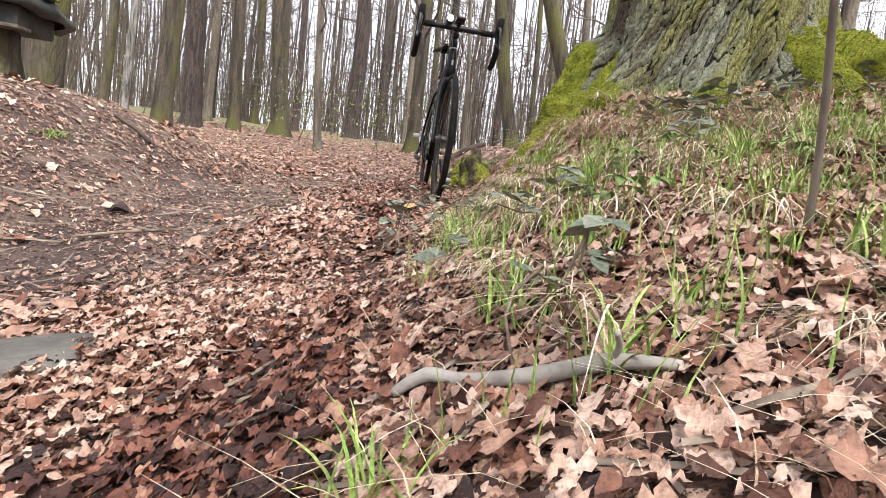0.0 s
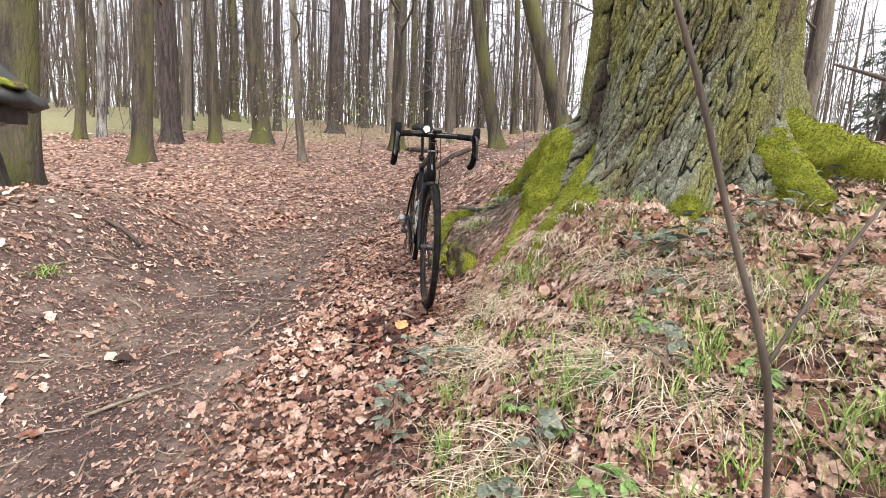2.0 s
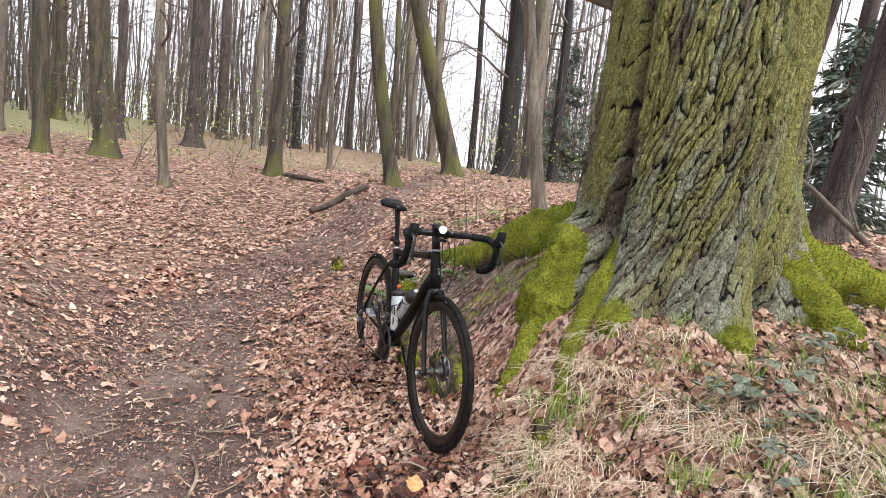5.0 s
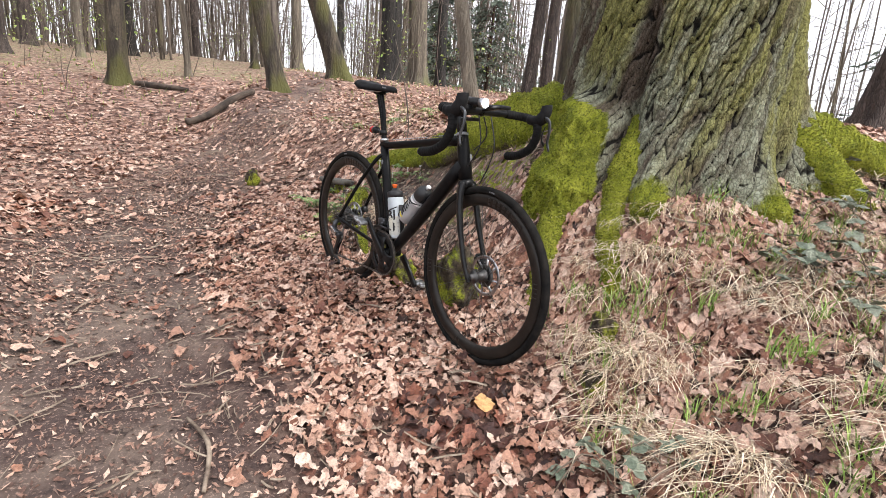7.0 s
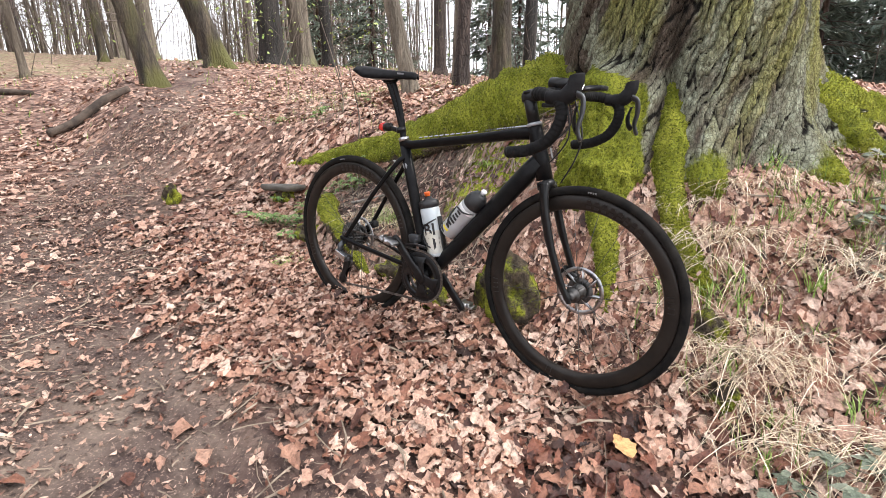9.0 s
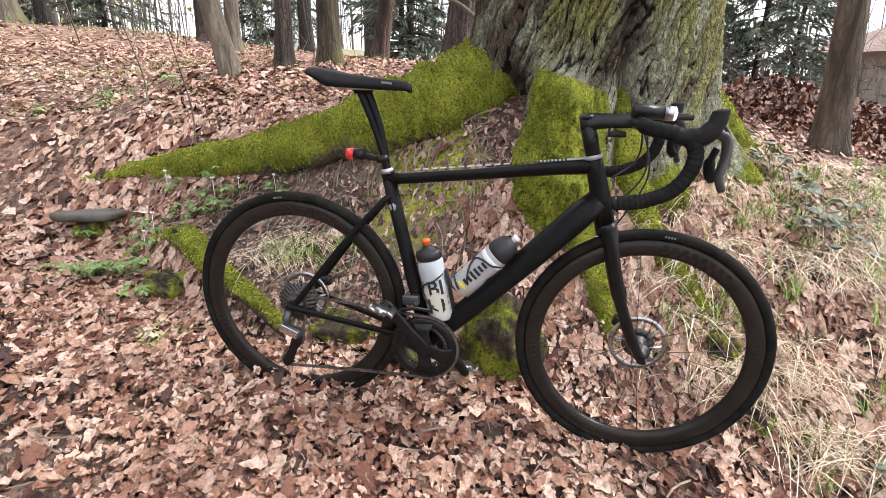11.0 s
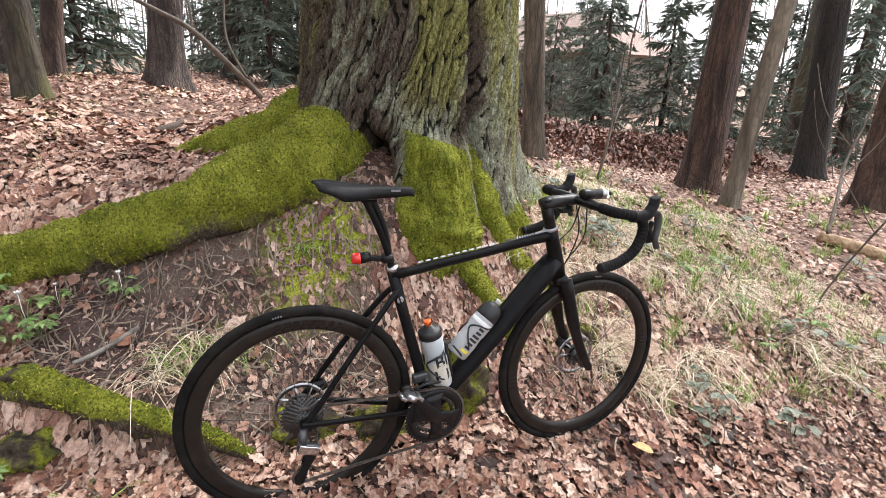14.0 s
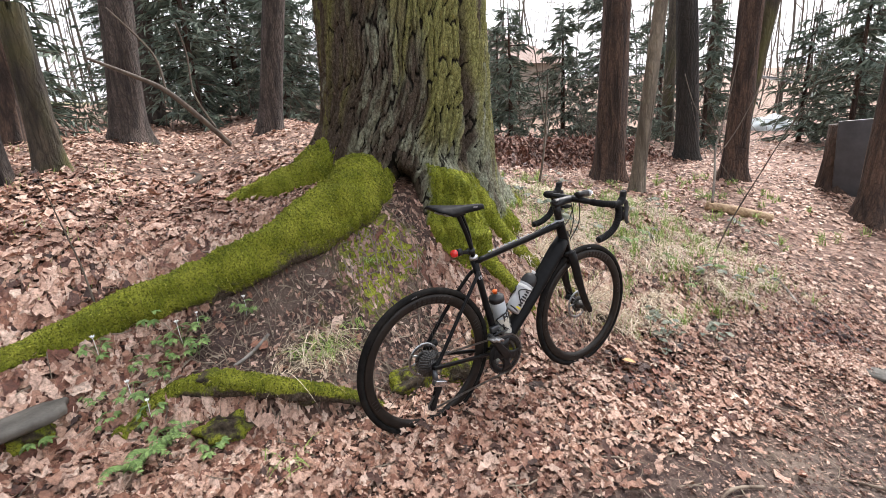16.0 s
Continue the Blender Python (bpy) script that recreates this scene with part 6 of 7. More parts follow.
derailleur = sub("rear_derailleur", build_derailleur, GREY_ALLOY, bicycle, "polished grey rear derailleur")
sub("outer_link", lambda bm: block(bm, (0.060, 0.006, 0.026), pose(0.004, -0.0945, -0.066, 0, 20, 0), 0.0025), POLISHED, derailleur, "polished silver link")
sub("cage", lambda bm: [blade(bm, [(0.024, y, -0.076), (0.012, y, -0.112), (-0.004, y, -0.148), (-0.022, y, -0.190), (-0.027, y, -0.202)], [0.012, 0.017, 0.011, 0.015, 0.008], 0.0014) for y in (-0.064, -0.049)], SATIN, derailleur, "black chain guide cage")
for x, z in ((0.014, -0.102), (-0.02, -0.182)):
    sub("jockey_wheel", lambda bm: chainring(bm, 0.0205, -0.056, 11, 0.014), PAPER_BLACK, derailleur).location = (x, 0, z)
sub("front_derailleur", lambda bm: (block(bm, (0.05, 0.022, 0.03), pose(0.362, -0.030, 0.064, 0, -6, 0), 0.006), tube(bm, [(0.33, -0.047, 0.03), (0.375, -0.047, 0.045), (0.425, -0.047, 0.043)], 0.012, 8, squash=(0.2, 1)), tube(bm, [(0.33, -0.037, 0.028), (0.375, -0.037, 0.042), (0.425, -0.037, 0.04)], 0.012, 8, squash=(0.2, 1)), block(bm, (0.014, 0.03, 0.014), pose(0.38, -0.034, 0.058), 0.003)), GREY_ALLOY, bicycle, "grey front derailleur")


def build_chain(bm):
    loop = []
    for k in range(26):
        a = radians(95 - 195 * k / 25)
        loop.append(Vector((BB[0] + 0.1005 * math.cos(a), -0.0485, BB[2] + 0.1005 * math.sin(a))))
    loop += [Vector(p) for p in ((0.2, -0.051, -0.186), (-0.02, -0.056, -0.2027), (-0.036, -0.056, -0.195), (-0.041, -0.056, -0.182), (-0.034, -0.056, -0.166), (0.0, -0.056, -0.135), (0.029, -0.056, -0.115), (0.0345, -0.056, -0.100), (0.03, -0.053, -0.08), (0.037, -0.046, -0.02))]
    for k in range(9):
        a = radians(-20 + 125 * k / 8)
        loop.append(Vector((0.039 * math.cos(a), -0.043, 0.039 * math.sin(a))))
    loop.append(loop[0])
    spots, carry, pitch = [], 0.0, 0.0127 / 2
    for a, b in zip(loop, loop[1:]):
        d = (b - a).length
        while carry < d:
            spots.append((a.lerp(b, carry / d), (b - a).normalized()))
            carry += pitch
        carry -= d
    for i, (p, d) in enumerate(spots):
        turn = d.to_track_quat("X", "Z").to_matrix().to_4x4()
        for s in (-1, 1):
            block(bm, (0.0105, 0.001, 0.0062 if i % 2 else 0.0072), Matrix.Translation(p) @ turn @ Matrix.Translation((0, s * (0.0016 if i % 2 else 0.0028), 0)))


sub("chain", build_chain, WORN_CHAIN, bicycle, "worn steel chain", smooth=False)
for at, name in (((0.965, 0.045, 0.045), "front"), ((0.055, 0.045, 0.05), "rear")):
    caliper = sub("brake_caliper", lambda bm: block(bm, (0.06, 0.028, 0.03), pose(*at, 0, 25 if name == "front" else -20, 0), 0.008), SATIN, bicycle)
for x, z in ((WHEELBASE, 0.0), (0.0, 0.0)):
    sub("axle_end", lambda bm: tube(bm, [(x, -0.058, z), (x, -0.072 if x == 0 else -0.062, z)], 0.009, 12), SATIN, bicycle)

# bottle cages and bottles
BOTTLE_A, BOTTLE_B = pose(0.452, 0, 0.005, 0, -14.5, 0), pose(0.497, 0, 0.108, 0, 41.5, 0)


def build_cage(bm):
    for s in (-1, 1):
        tube(bm, smooth_line([(-0.030, s * 0.008, 0.02), (0.005, s * 0.0395, 0.045), (0.030, s * 0.027, 0.075), (0.036, s * 0.012, 0.10), (0.026, s * 0.030, 0.118), (-0.01, s * 0.0395, 0.13), (-0.032, s * 0.014, 0.142)], 5), 0.0035, 8, squash=(1, 0.8))
        tube(bm, smooth_line([(-0.03, s * 0.01, 0.0), (0.01, s * 0.036, 0.012), (0.037, s * 0.010, 0.018)], 5), 0.0035, 8)
    block(bm, (0.006, 0.022, 0.15), pose(-0.0405, 0, 0.075), 0.002)


for m in (BOTTLE_A, Matrix(BOTTLE_B)):
    flip = Matrix.Identity(4) if m == BOTTLE_A else Matrix.Rotation(math.pi, 4, "Z")
    c = sub("bottle_cage", build_cage, PAPER_BLACK, bicycle, "black bottle cage")
    c.matrix_basis = m @ (Matrix.Rotation(math.pi, 4, "Z") if m == BOTTLE_A else flip @ Matrix.Rotation(math.pi, 4, "Z") @ Matrix.Rotation(math.pi, 4, "Z"))


def wrapped_text(words, size, radius, facing, height, mat, parent, up=True):
    """Words in the built-in font, bent round a bottle; facing in degrees; lettering reads along or across the bottle."""
    crv = bpy.data.curves.new("print", "FONT")
    crv.body, crv.size, crv.align_x, crv.align_y, crv.extrude, crv.offset = words, size, "CENTER", "CENTER", 0.0, 0.0012
    tmp = bpy.data.objects.new("print", crv)
    me = bpy.data.meshes.new_from_object(tmp)
    bpy.data.objects.remove(tmp)
    for v in me.vertices:
        x, y = (v.co.x, v.co.y) if up else (-v.co.y, v.co.x)
        a = radians(facing) + x / radius
        v.co = (radius * math.cos(a), radius * math.sin(a), height + y)
    me.materials.clear()
    me.materials.append(mat)
    ob = new("printed_word", me)
    ob.parent = parent
    return ob


bottle = thing("water_bottle", "milky plastic bottle with black lid in the frame", "bottle", "bottles on the bicycle", BIKE @ BOTTLE_A)
sub("body", lambda bm: lathe(bm, [(0.0, 0.030), (0.004, 0.0355), (0.012, 0.0368), (0.10, 0.0368), (0.112, 0.0340), (0.124, 0.0340), (0.135, 0.0365), (0.178, 0.0365), (0.190, 0.033)], 36, "z"), BOTTLE_CLEAR, bottle)
sub("drink", lambda bm: lathe(bm, [(0.014, 0.0370), (0.016, 0.03705), (0.098, 0.03705), (0.100, 0.0370)], 36, "z"), DRINK, bottle)
lid = sub("lid", lambda bm: lathe(bm, [(0.186, 0.034), (0.188, 0.0375), (0.208, 0.0375), (0.213, 0.033), (0.219, 0.016), (0.228, 0.013)], 36, "z"), PAPER_BLACK, bottle, "black screw lid")
sub("nozzle", lambda bm: lathe(bm, [(0.226, 0.0095), (0.237, 0.0095), (0.239, 0.0125), (0.244, 0.0115), (0.246, 0.007)], 20, "z"), ORANGE_CAP, lid, "orange nozzle")
wrapped_text("BI", 0.062, 0.0374, -76, 0.104, PAPER_BLACK, bottle)
wrapped_text("KE", 0.062, 0.0374, -76, 0.050, PAPER_BLACK, bottle)

grey_bottle = thing("water_bottle", "grey sports bottle with round black cap in the frame", "bottle", "bottles on the bicycle", BIKE @ BOTTLE_B)
sub("body", lambda bm: lathe(bm, [(0.0, 0.031), (0.005, 0.0365), (0.06, 0.0372), (0.078, 0.0345), (0.086, 0.0345), (0.10, 0.0368), (0.148, 0.0368), (0.156, 0.0355)], 36, "z"), BOTTLE_GREY, grey_bottle)
sub("band", lambda bm: lathe(bm, [(0.126, 0.0370), (0.1265, 0.0373), (0.1395, 0.0373), (0.14, 0.0370)], 36, "z"), WHITE_PRINT, grey_bottle)
cap = sub("cap", lambda bm: lathe(bm, [(0.152, 0.036), (0.156, 0.0378), (0.170, 0.0378), (0.190, 0.034), (0.205, 0.024), (0.212, 0.012)], 36, "z"), PAPER_BLACK, grey_bottle, "domed black cap")
sub("valve", lambda bm: lathe(bm, [(0.209, 0.0085), (0.219, 0.0085), (0.221, 0.011), (0.227, 0.010)], 18, "z"), WHITE_PRINT, cap, "white drinking valve")
for q in range(7):
    def printed(bm, q=q):
        a0 = radians(-100)
        tall = (0.030, 0.020, 0.020, 0.028, 0.026, 0.020, 0.020)[q]
        z0 = 0.022 + q * 0.0145
        vs = []
        for zz in (z0, z0 + 0.0085):
            for k in range(6):
                a = a0 + (k / 5 - 0.5) * tall / 0.0374
                vs.append(bm.verts.new((0.0378 * math.cos(a), 0.0378 * math.sin(a), zz)))
        for k in range(5):
            bm.faces.new((vs[k], vs[k + 1], vs[k + 7], vs[k + 6]))
    sub("printed_mark", printed, YELLOW_PRINT if q == 0 else PAPER_BLACK, grey_bottle)


# ---- grass, herbs and brambles ----
def blades(rng, count, reach, tall, droop, wide, lean=0.0):
    """Curved grass blades from one foot, as strips."""
    v, f, n = [], [], 0
    for _ in range(count):
        az = rng.uniform(0, 6.28)
        foot = rng.normal(0, reach * 0.22, 2)
        h, out = tall * rng.uniform(0.55, 1.1), reach * rng.uniform(0.3, 1.15)
        d = np.array([math.cos(az) + lean, math.sin(az)])
        s = np.array([-d[1], d[0]]) / (np.linalg.norm(d) + 1e-6) * wide * rng.uniform(0.6, 1.2)
        m = 6
        for q in range(m):
            u = q / (m - 1)
            x, y = foot + d * out * u ** 1.4
            z = h * (u - droop * u ** 2.4)
            w = s * (1 - u ** 2.5) + s * 0.04
            v += [(x - w[0], y - w[1], z), (x + w[0], y + w[1], z)]
        for q in range(m - 1):
            b = n + 2 * q
            f.append((b, b + 1, b + 3, b + 2))
        n += 2 * m
    return np.array(v), np.array(f)


def grass_tufts(name, label, mat, places, shape, seed, downhill=False):
    """Tufts that share a few meshes, each tuft an object of its own."""
    rng = np.random.default_rng(seed)
    pyr = random.Random(seed)
    kinds = []
    for _ in range(5):
        v, f = blades(rng, *shape)
        kinds.append((v, f))
    made = []
    for i, (x, y) in enumerate(places):
        turn = 180 + pyr.uniform(-45, 45) if downhill else pyr.uniform(0, 360)
        s = pyr.uniform(0.7, 1.25)
        at = pose(x, y, float(surface(x, y)) - 0.004, 0, 0, turn) @ Matrix.Scale(s, 4)
        if i < 5:
            ob = raw(name, *kinds[i], mat)
            tagged(ob, label, "grass", label.split(" on ")[0])
            made.append(ob)
            ob.matrix_world = at
        else:
            src = made[pyr.randrange(5)]
            ob = new(name, src.data)
            tagged(ob, label, "grass", label.split(" on ")[0])
            ob.matrix_world = at


def bank_places(seed, count, box, apart=0.0):
    rng = np.random.default_rng(seed)
    out = []
    while len(out) < count:
        x, y = rng.uniform(box[0], box[1]), rng.uniform(box[2], box[3])
        if x < float(bank_foot(y)) + 0.12 or not clear_of_oak(x, y) or math.hypot(x - OAK_X, y - OAK_Y) < 0.85:
            continue
        out.append((x, y))
    return out


green_places = [(0.48, 2.41), (0.50, 2.30), (0.44, 2.5), (0.83, 2.30), (0.86, 2.09), (0.42, 2.54), (1.09, 2.45), (0.88, 2.38), (1.32, 1.84), (0.65, 1.85), (0.40, 2.46), (1.02, 2.42), (0.56, 2.36)]
green_places += bank_places(3, 150, (0.1, 2.1, 0.1, 2.4)) + bank_places(5, 110, (0.9, 3.4, -2.2, 1.6))
grass_tufts("grass_tuft", "tuft of fresh green grass on the bank", GRASS, green_places, (20, 0.08, 0.15, 0.4, 0.0024), 3)
straw_places = [(0.69, 2.64), (0.62, 2.6), (0.40, 2.29), (0.28, 2.17), (0.30, 2.33), (0.75, 2.55), (0.35, 2.22), (0.22, 2.12), (0.5, 2.2), (0.45, 2.05), (0.95, 2.3)]
straw_places += bank_places(4, 150, (0.2, 2.2, 0.2, 2.55)) + [(0.52, 2.62), (0.46, 2.5), (0.58, 2.46), (0.36, 2.4), (0.42, 2.2), (0.6, 2.3), (0.7, 2.42), (0.85, 2.5), (1.0, 2.4), (0.30, 4.05), (0.26, 3.95), (0.34, 4.12), (0.22, 4.16), (0.36, 3.98)]
grass_tufts("dry_grass_tuft", "drooping tuft of dry straw grass on the bank", STRAW, straw_places, (46, 0.21, 0.14, 1.1, 0.0018, 0.5), 4, True)
sedge_places = [(-0.18, 4.27), (0.30, 3.85), (0.27, 3.99), (0.32, 3.94), (0.38, 3.8), (0.30, 4.08), (0.25, 4.02), (0.34, 4.02), (-2.1, 2.5), (-2.13, 2.55), (0.62, 3.62)]
grass_tufts("sedge_tuft", "dark green sedge tuft on the bare soil", GRASS, sedge_places, (34, 0.13, 0.11, 0.9, 0.0022), 6)


def loose_blades():
    for seed, mat, count, tall, label, box in ((8, GRASS, 2600, 0.10, "single fresh grass blades", (0.05, 2.6, 0.25, 2.6)), (9, STRAW, 3600, 0.06, "loose dry grass stalks", (0.0, 2.4, -0.2, 2.7)), (11, GRASS, 1500, 0.06, "thin grass among the dead leaves", (0.7, 4.6, 4.8, 8.0)), (10, GRASS, 2600, 0.07, "thin young grass in the open wood", (-9, 9, 8, 17))):
        rng = np.random.default_rng(seed)
        x, y = rng.uniform(box[0], box[1], count), rng.uniform(box[2], box[3], count)
        ok = clear_of_oak(x, y) & ((x > bank_foot(y) + 0.1) | (y > 7)) & ((value_noise(x * 1.7, y * 1.7, seed) > -0.15) | (mat == STRAW))
        x, y = x[ok], y[ok]
        n = len(x)
        a, h = rng.uniform(0, 6.28, n), tall * rng.uniform(0.5, 1.4, n)
        out = h * (rng.uniform(0.1, 0.8, n) if mat == GRASS else rng.uniform(1.0, 3.5, n))
        dx, dy = np.cos(a), np.sin(a)
        w = (0.0020 if mat == GRASS else 0.0014) if box[0] > -5 else 0.006
        rows = []
        base = surface(x, y)
        for u in (0, 0.4, 0.75, 1.0):
            px, py, pz = x + dx * out * u ** 1.5, y + dy * out * u ** 1.5, base + h * (u if mat == GRASS else u * (1.2 - 0.7 * u)) + 0.01
            pz = np.maximum(pz, surface(px, py) + 0.008)
            ww = w * (1 - 0.85 * u)
            rows += [np.stack([px - dy * ww, py + dx * ww, pz], 1), np.stack([px + dy * ww, py - dx * ww, pz], 1)]
        v = np.stack(rows, 1).reshape(-1, 3)
        f = np.concatenate([np.stack([np.arange(n) * 8 + 2 * q, np.arange(n) * 8 + 2 * q + 1, np.arange(n) * 8 + 2 * q + 3, np.arange(n) * 8 + 2 * q + 2], 1) for q in range(3)])
        tagged(raw("grass_blades", v, f, mat), label, "grass", kind="stuff")


loose_blades()


def ovate_leaf(bm, at, long, wide, fold=0.12, curl=0.15, teeth=0.06):
    """One pointed oval leaflet with a saw edge."""
    n = 9
    rows = []
    for i in range(n):
        u = i / (n - 1)
        w = wide * math.sin(math.pi * min(1, u * 0.97 + 0.03) ** 0.8) * (1 + (teeth if i % 2 else -teeth))
        z = -curl * long * u * u
        rows.append([bm.verts.new(at @ Vector((u * long, s * w, z + abs(s) * fold * w))) for s in (-1, 0, 1)])
    for a, b in zip(rows, rows[1:]):
        for k in range(2):
            bm.faces.new((a[k], b[k], b[k + 1], a[k + 1]))


def trefoil(seed):
    rng = random.Random(seed)
    bm = bmesh.new()
    tube(bm, [(-0.05, 0, -0.015), (-0.02, 0, 0.0), (0, 0, 0)], 0.0012, 5)
    for turn, size in ((0, 1.0), (62, 0.86), (-62, 0.86)):
        ovate_leaf(bm, pose(0.004, 0, 0, rng.uniform(-18, 18), rng.uniform(-8, 14), turn), 0.062 * size, 0.021 * size * rng.uniform(0.9, 1.15))
    me = bpy.data.meshes.new("leaf")
    for face in bm.faces:
        face.smooth = True
    bm.to_mesh(me)
    bm.free()
    me.materials.append(BRAMBLE)
    return me


TREFOILS = [trefoil(k) for k in range(5)]


def make_bramble(x, y, leaves, spread_, seed, way=None):
    rng = random.Random(seed)
    z = float(surface(x, y))
    plant = thing("bramble", "low bramble shoot with dark green trefoil leaves", "bramble", "brambles on the bank", pose(x, y, z))
    stems = bmesh.new()
    spots = []
    for k in range(max(2, leaves // 5)):
        a = rng.uniform(0, 6.28) if way is None else way + rng.uniform(-0.7, 0.7)
        line = []
        for q in range(6):
            u = q / 5
            px, py = math.cos(a) * spread_ * u + 0.03 * math.sin(5 * u + k), math.sin(a) * spread_ * u
            line.append((px, py, float(surface(x + px, y + py)) - z + 0.02 + 0.10 * math.sin(math.pi * u) * rng.uniform(0.6, 1.2)))
        tube(stems, line, 0.0025, 6)
        spots += [(line[q], a) for q in (1, 2, 3, 4, 5)]
    part("stem", stems, TWIG, plant)
    for k in range(leaves):
        (px, py, pz), a = spots[k % len(spots)]
        ob = new("leaf", TREFOILS[rng.randrange(5)])
        ob.parent = plant
        s = rng.uniform(0.55, 1.0)
        ob.matrix_basis = pose(px + rng.uniform(-0.05, 0.05), py + rng.uniform(-0.05, 0.05), pz + rng.uniform(0.0, 0.05), rng.uniform(-22, 22), rng.uniform(-22, 18), rng.uniform(0, 360)) @ Matrix.Scale(s, 4)
    return plant


for i, (x, y, leaves, reach) in enumerate([(1.02, 1.98, 14, 0.22), (1.15, 1.84, 14, 0.22), (0.95, 1.78, 10, 0.18), (1.30, 2.05, 12, 0.25), (1.55, 2.12, 10, 0.2), (1.80, 2.25, 12, 0.25), (-0.12, 1.62, 8, 0.14), (0.02, 1.92, 8, 0.14), (0.34, 0.98, 10, 0.2), (0.28, 0.55, 6, 0.14), (0.20, 1.82, 9, 0.16), (0.75, 1.25, 6, 0.14), (1.4, 0.9, 9, 0.25), (1.9, 0.3, 9, 0.3), (1.2, -0.4, 9, 0.3), (2.4, 0.9, 8, 0.25)]):
    make_bramble(x, y, leaves, reach, 40 + i)


def herb_mesh(seed):
    """A rosette of cut three-part leaves on thin stalks."""
    rng = random.Random(seed)
    bm = bmesh.new()
    for k in range(6):
        a = k * 60 + rng.uniform(-20, 20)
        h, out = rng.uniform(0.03, 0.075), rng.uniform(0.015, 0.05)
        top = Vector((out * math.cos(radians(a)), out * math.sin(radians(a)), h))
        tube(bm, [(0, 0, 0), (top.x * 0.4, top.y * 0.4, h * 0.7), tuple(top)], 0.0009, 4)
        for turn in (-70, -25, 25, 70):
            ovate_leaf(bm, Matrix.Translation(top) @ pose(0, 0, 0, 0, rng.uniform(-5, 20), a + turn), 0.030, 0.0075, 0.15, 0.25, 0.2)
    return bm


def make_herbs():
    rng = random.Random(8)
    meshes = []
    spots = [(0.48, 4.60), (0.42, 4.54), (0.49, 4.68), (0.55, 4.52), (0.40, 4.62), (0.36, 4.70), (0.30, 4.82), (0.45, 4.80), (0.25, 4.92), (0.52, 4.95), (0.34, 4.98), (0.62, 4.75), (0.18, 4.75), (0.08, 4.7), (-0.05, 4.55), (0.55, 4.3), (0.2, 5.15), (0.45, 1.15), (0.6, 1.3), (0.5, 0.9), (0.8, 1.5), (0.35, 1.35), (1.0, 1.2), (0.95, 5.9), (1.1, 6.1), (1.3, 5.7), (0.8, 6.3), (1.25, 6.3), (0.7, 7.0)]
    for i, (x, y) in enumerate(spots):
        plant = thing("wood_anemone", "small wood anemone with cut green leaves", "wildflower", "wood anemones by the roots", pose(x, y, float(surface(x, y)), 0, 0, rng.uniform(0, 360)) @ Matrix.Scale(rng.uniform(0.8, 1.4), 4))
        if i < 4:
            ob = part("foliage", herb_mesh(i), HERB, plant)
            meshes.append(ob.data)
        else:
            new("foliage", meshes[i % 4]).parent = plant
        if i % 3 == 0:
            bm = bmesh.new()
            tube(bm, [(0, 0, 0), (0.004, 0.004, 0.05), (0.006, 0.002, 0.095)], 0.001, 4)
            for k in range(6):
                ovate_leaf(bm, pose(0.006, 0.002, 0.095, 0, -35, 60 * k), 0.013, 0.0045, 0.1, -0.2, 0.0)
            part("flower", bm, PETAL, plant, "white star flower")


make_herbs()


def make_fern(x, y):
    plant = thing("fern", "small green fern fronds among the leaves", "fern", at=pose(x, y, float(surface(x, y))))
    for k, a in enumerate((200, 235, 265, 160)):
        bm = bmesh.new()
        for q in range(1, 12):
            u = q / 12
            p = (0.2 * u * math.cos(radians(a)), 0.2 * u * math.sin(radians(a)), 0.10 * math.sin(2.2 * u))
            for s in (-1, 1):
                ovate_leaf(bm, Matrix.Translation(p) @ pose(0, 0, 0, 0, 15, a + s * 72), 0.05 * (1 - u) + 0.008, 0.007, 0.1, 0.2, 0.15)
        tube(bm, [(0.2 * u * math.cos(radians(a)), 0.2 * u * math.sin(radians(a)), 0.10 * math.sin(2.2 * u)) for u in (0, 0.25, 0.5, 0.75, 1)], 0.0014, 4)
        part("frond", bm, HERB, plant)


make_fern(-0.03, 4.83)
make_fern(0.05, 4.76)


# ---- roots, stones and dead wood ----
def ground_line(line):
    return [(x, y, float(ground_height(x, y)) + h) for x, y, h in line]


def low_root(line, radii, seed, label):
    root = thing("old_root", label, "root", at=pose(0, 0, 0))
    mossy_root("root_body", ground_line(line), radii, root, seed=seed, seg=24, per=9, bare=0.12)
    for k, (x, y, h, size) in enumerate(((0.03, 4.12, 0.06, 0.035), (0.11, 4.36, 0.09, 0.035), (0.19, 4.50, 0.08, 0.045), (0.20, 4.84, 0.0, 0.05))):
        bm = bmesh.new()
        bmesh.ops.create_icosphere(bm, subdivisions=3, radius=1)
        for v in bm.verts:
            v.co = Vector((v.co.x * size, v.co.y * size * 1.3, v.co.z * size * 0.7)) * (1 + 0.35 * noise.noise(v.co * 1.9 + Vector((k, 0, seed))) + 0.12 * noise.noise(v.co * 7))
        bmesh.ops.translate(bm, vec=(x, y, float(ground_height(x, y)) + h), verts=bm.verts)
        part("moss_pad", bm, MOSS, root, "pad of yellow-green moss")
    return root


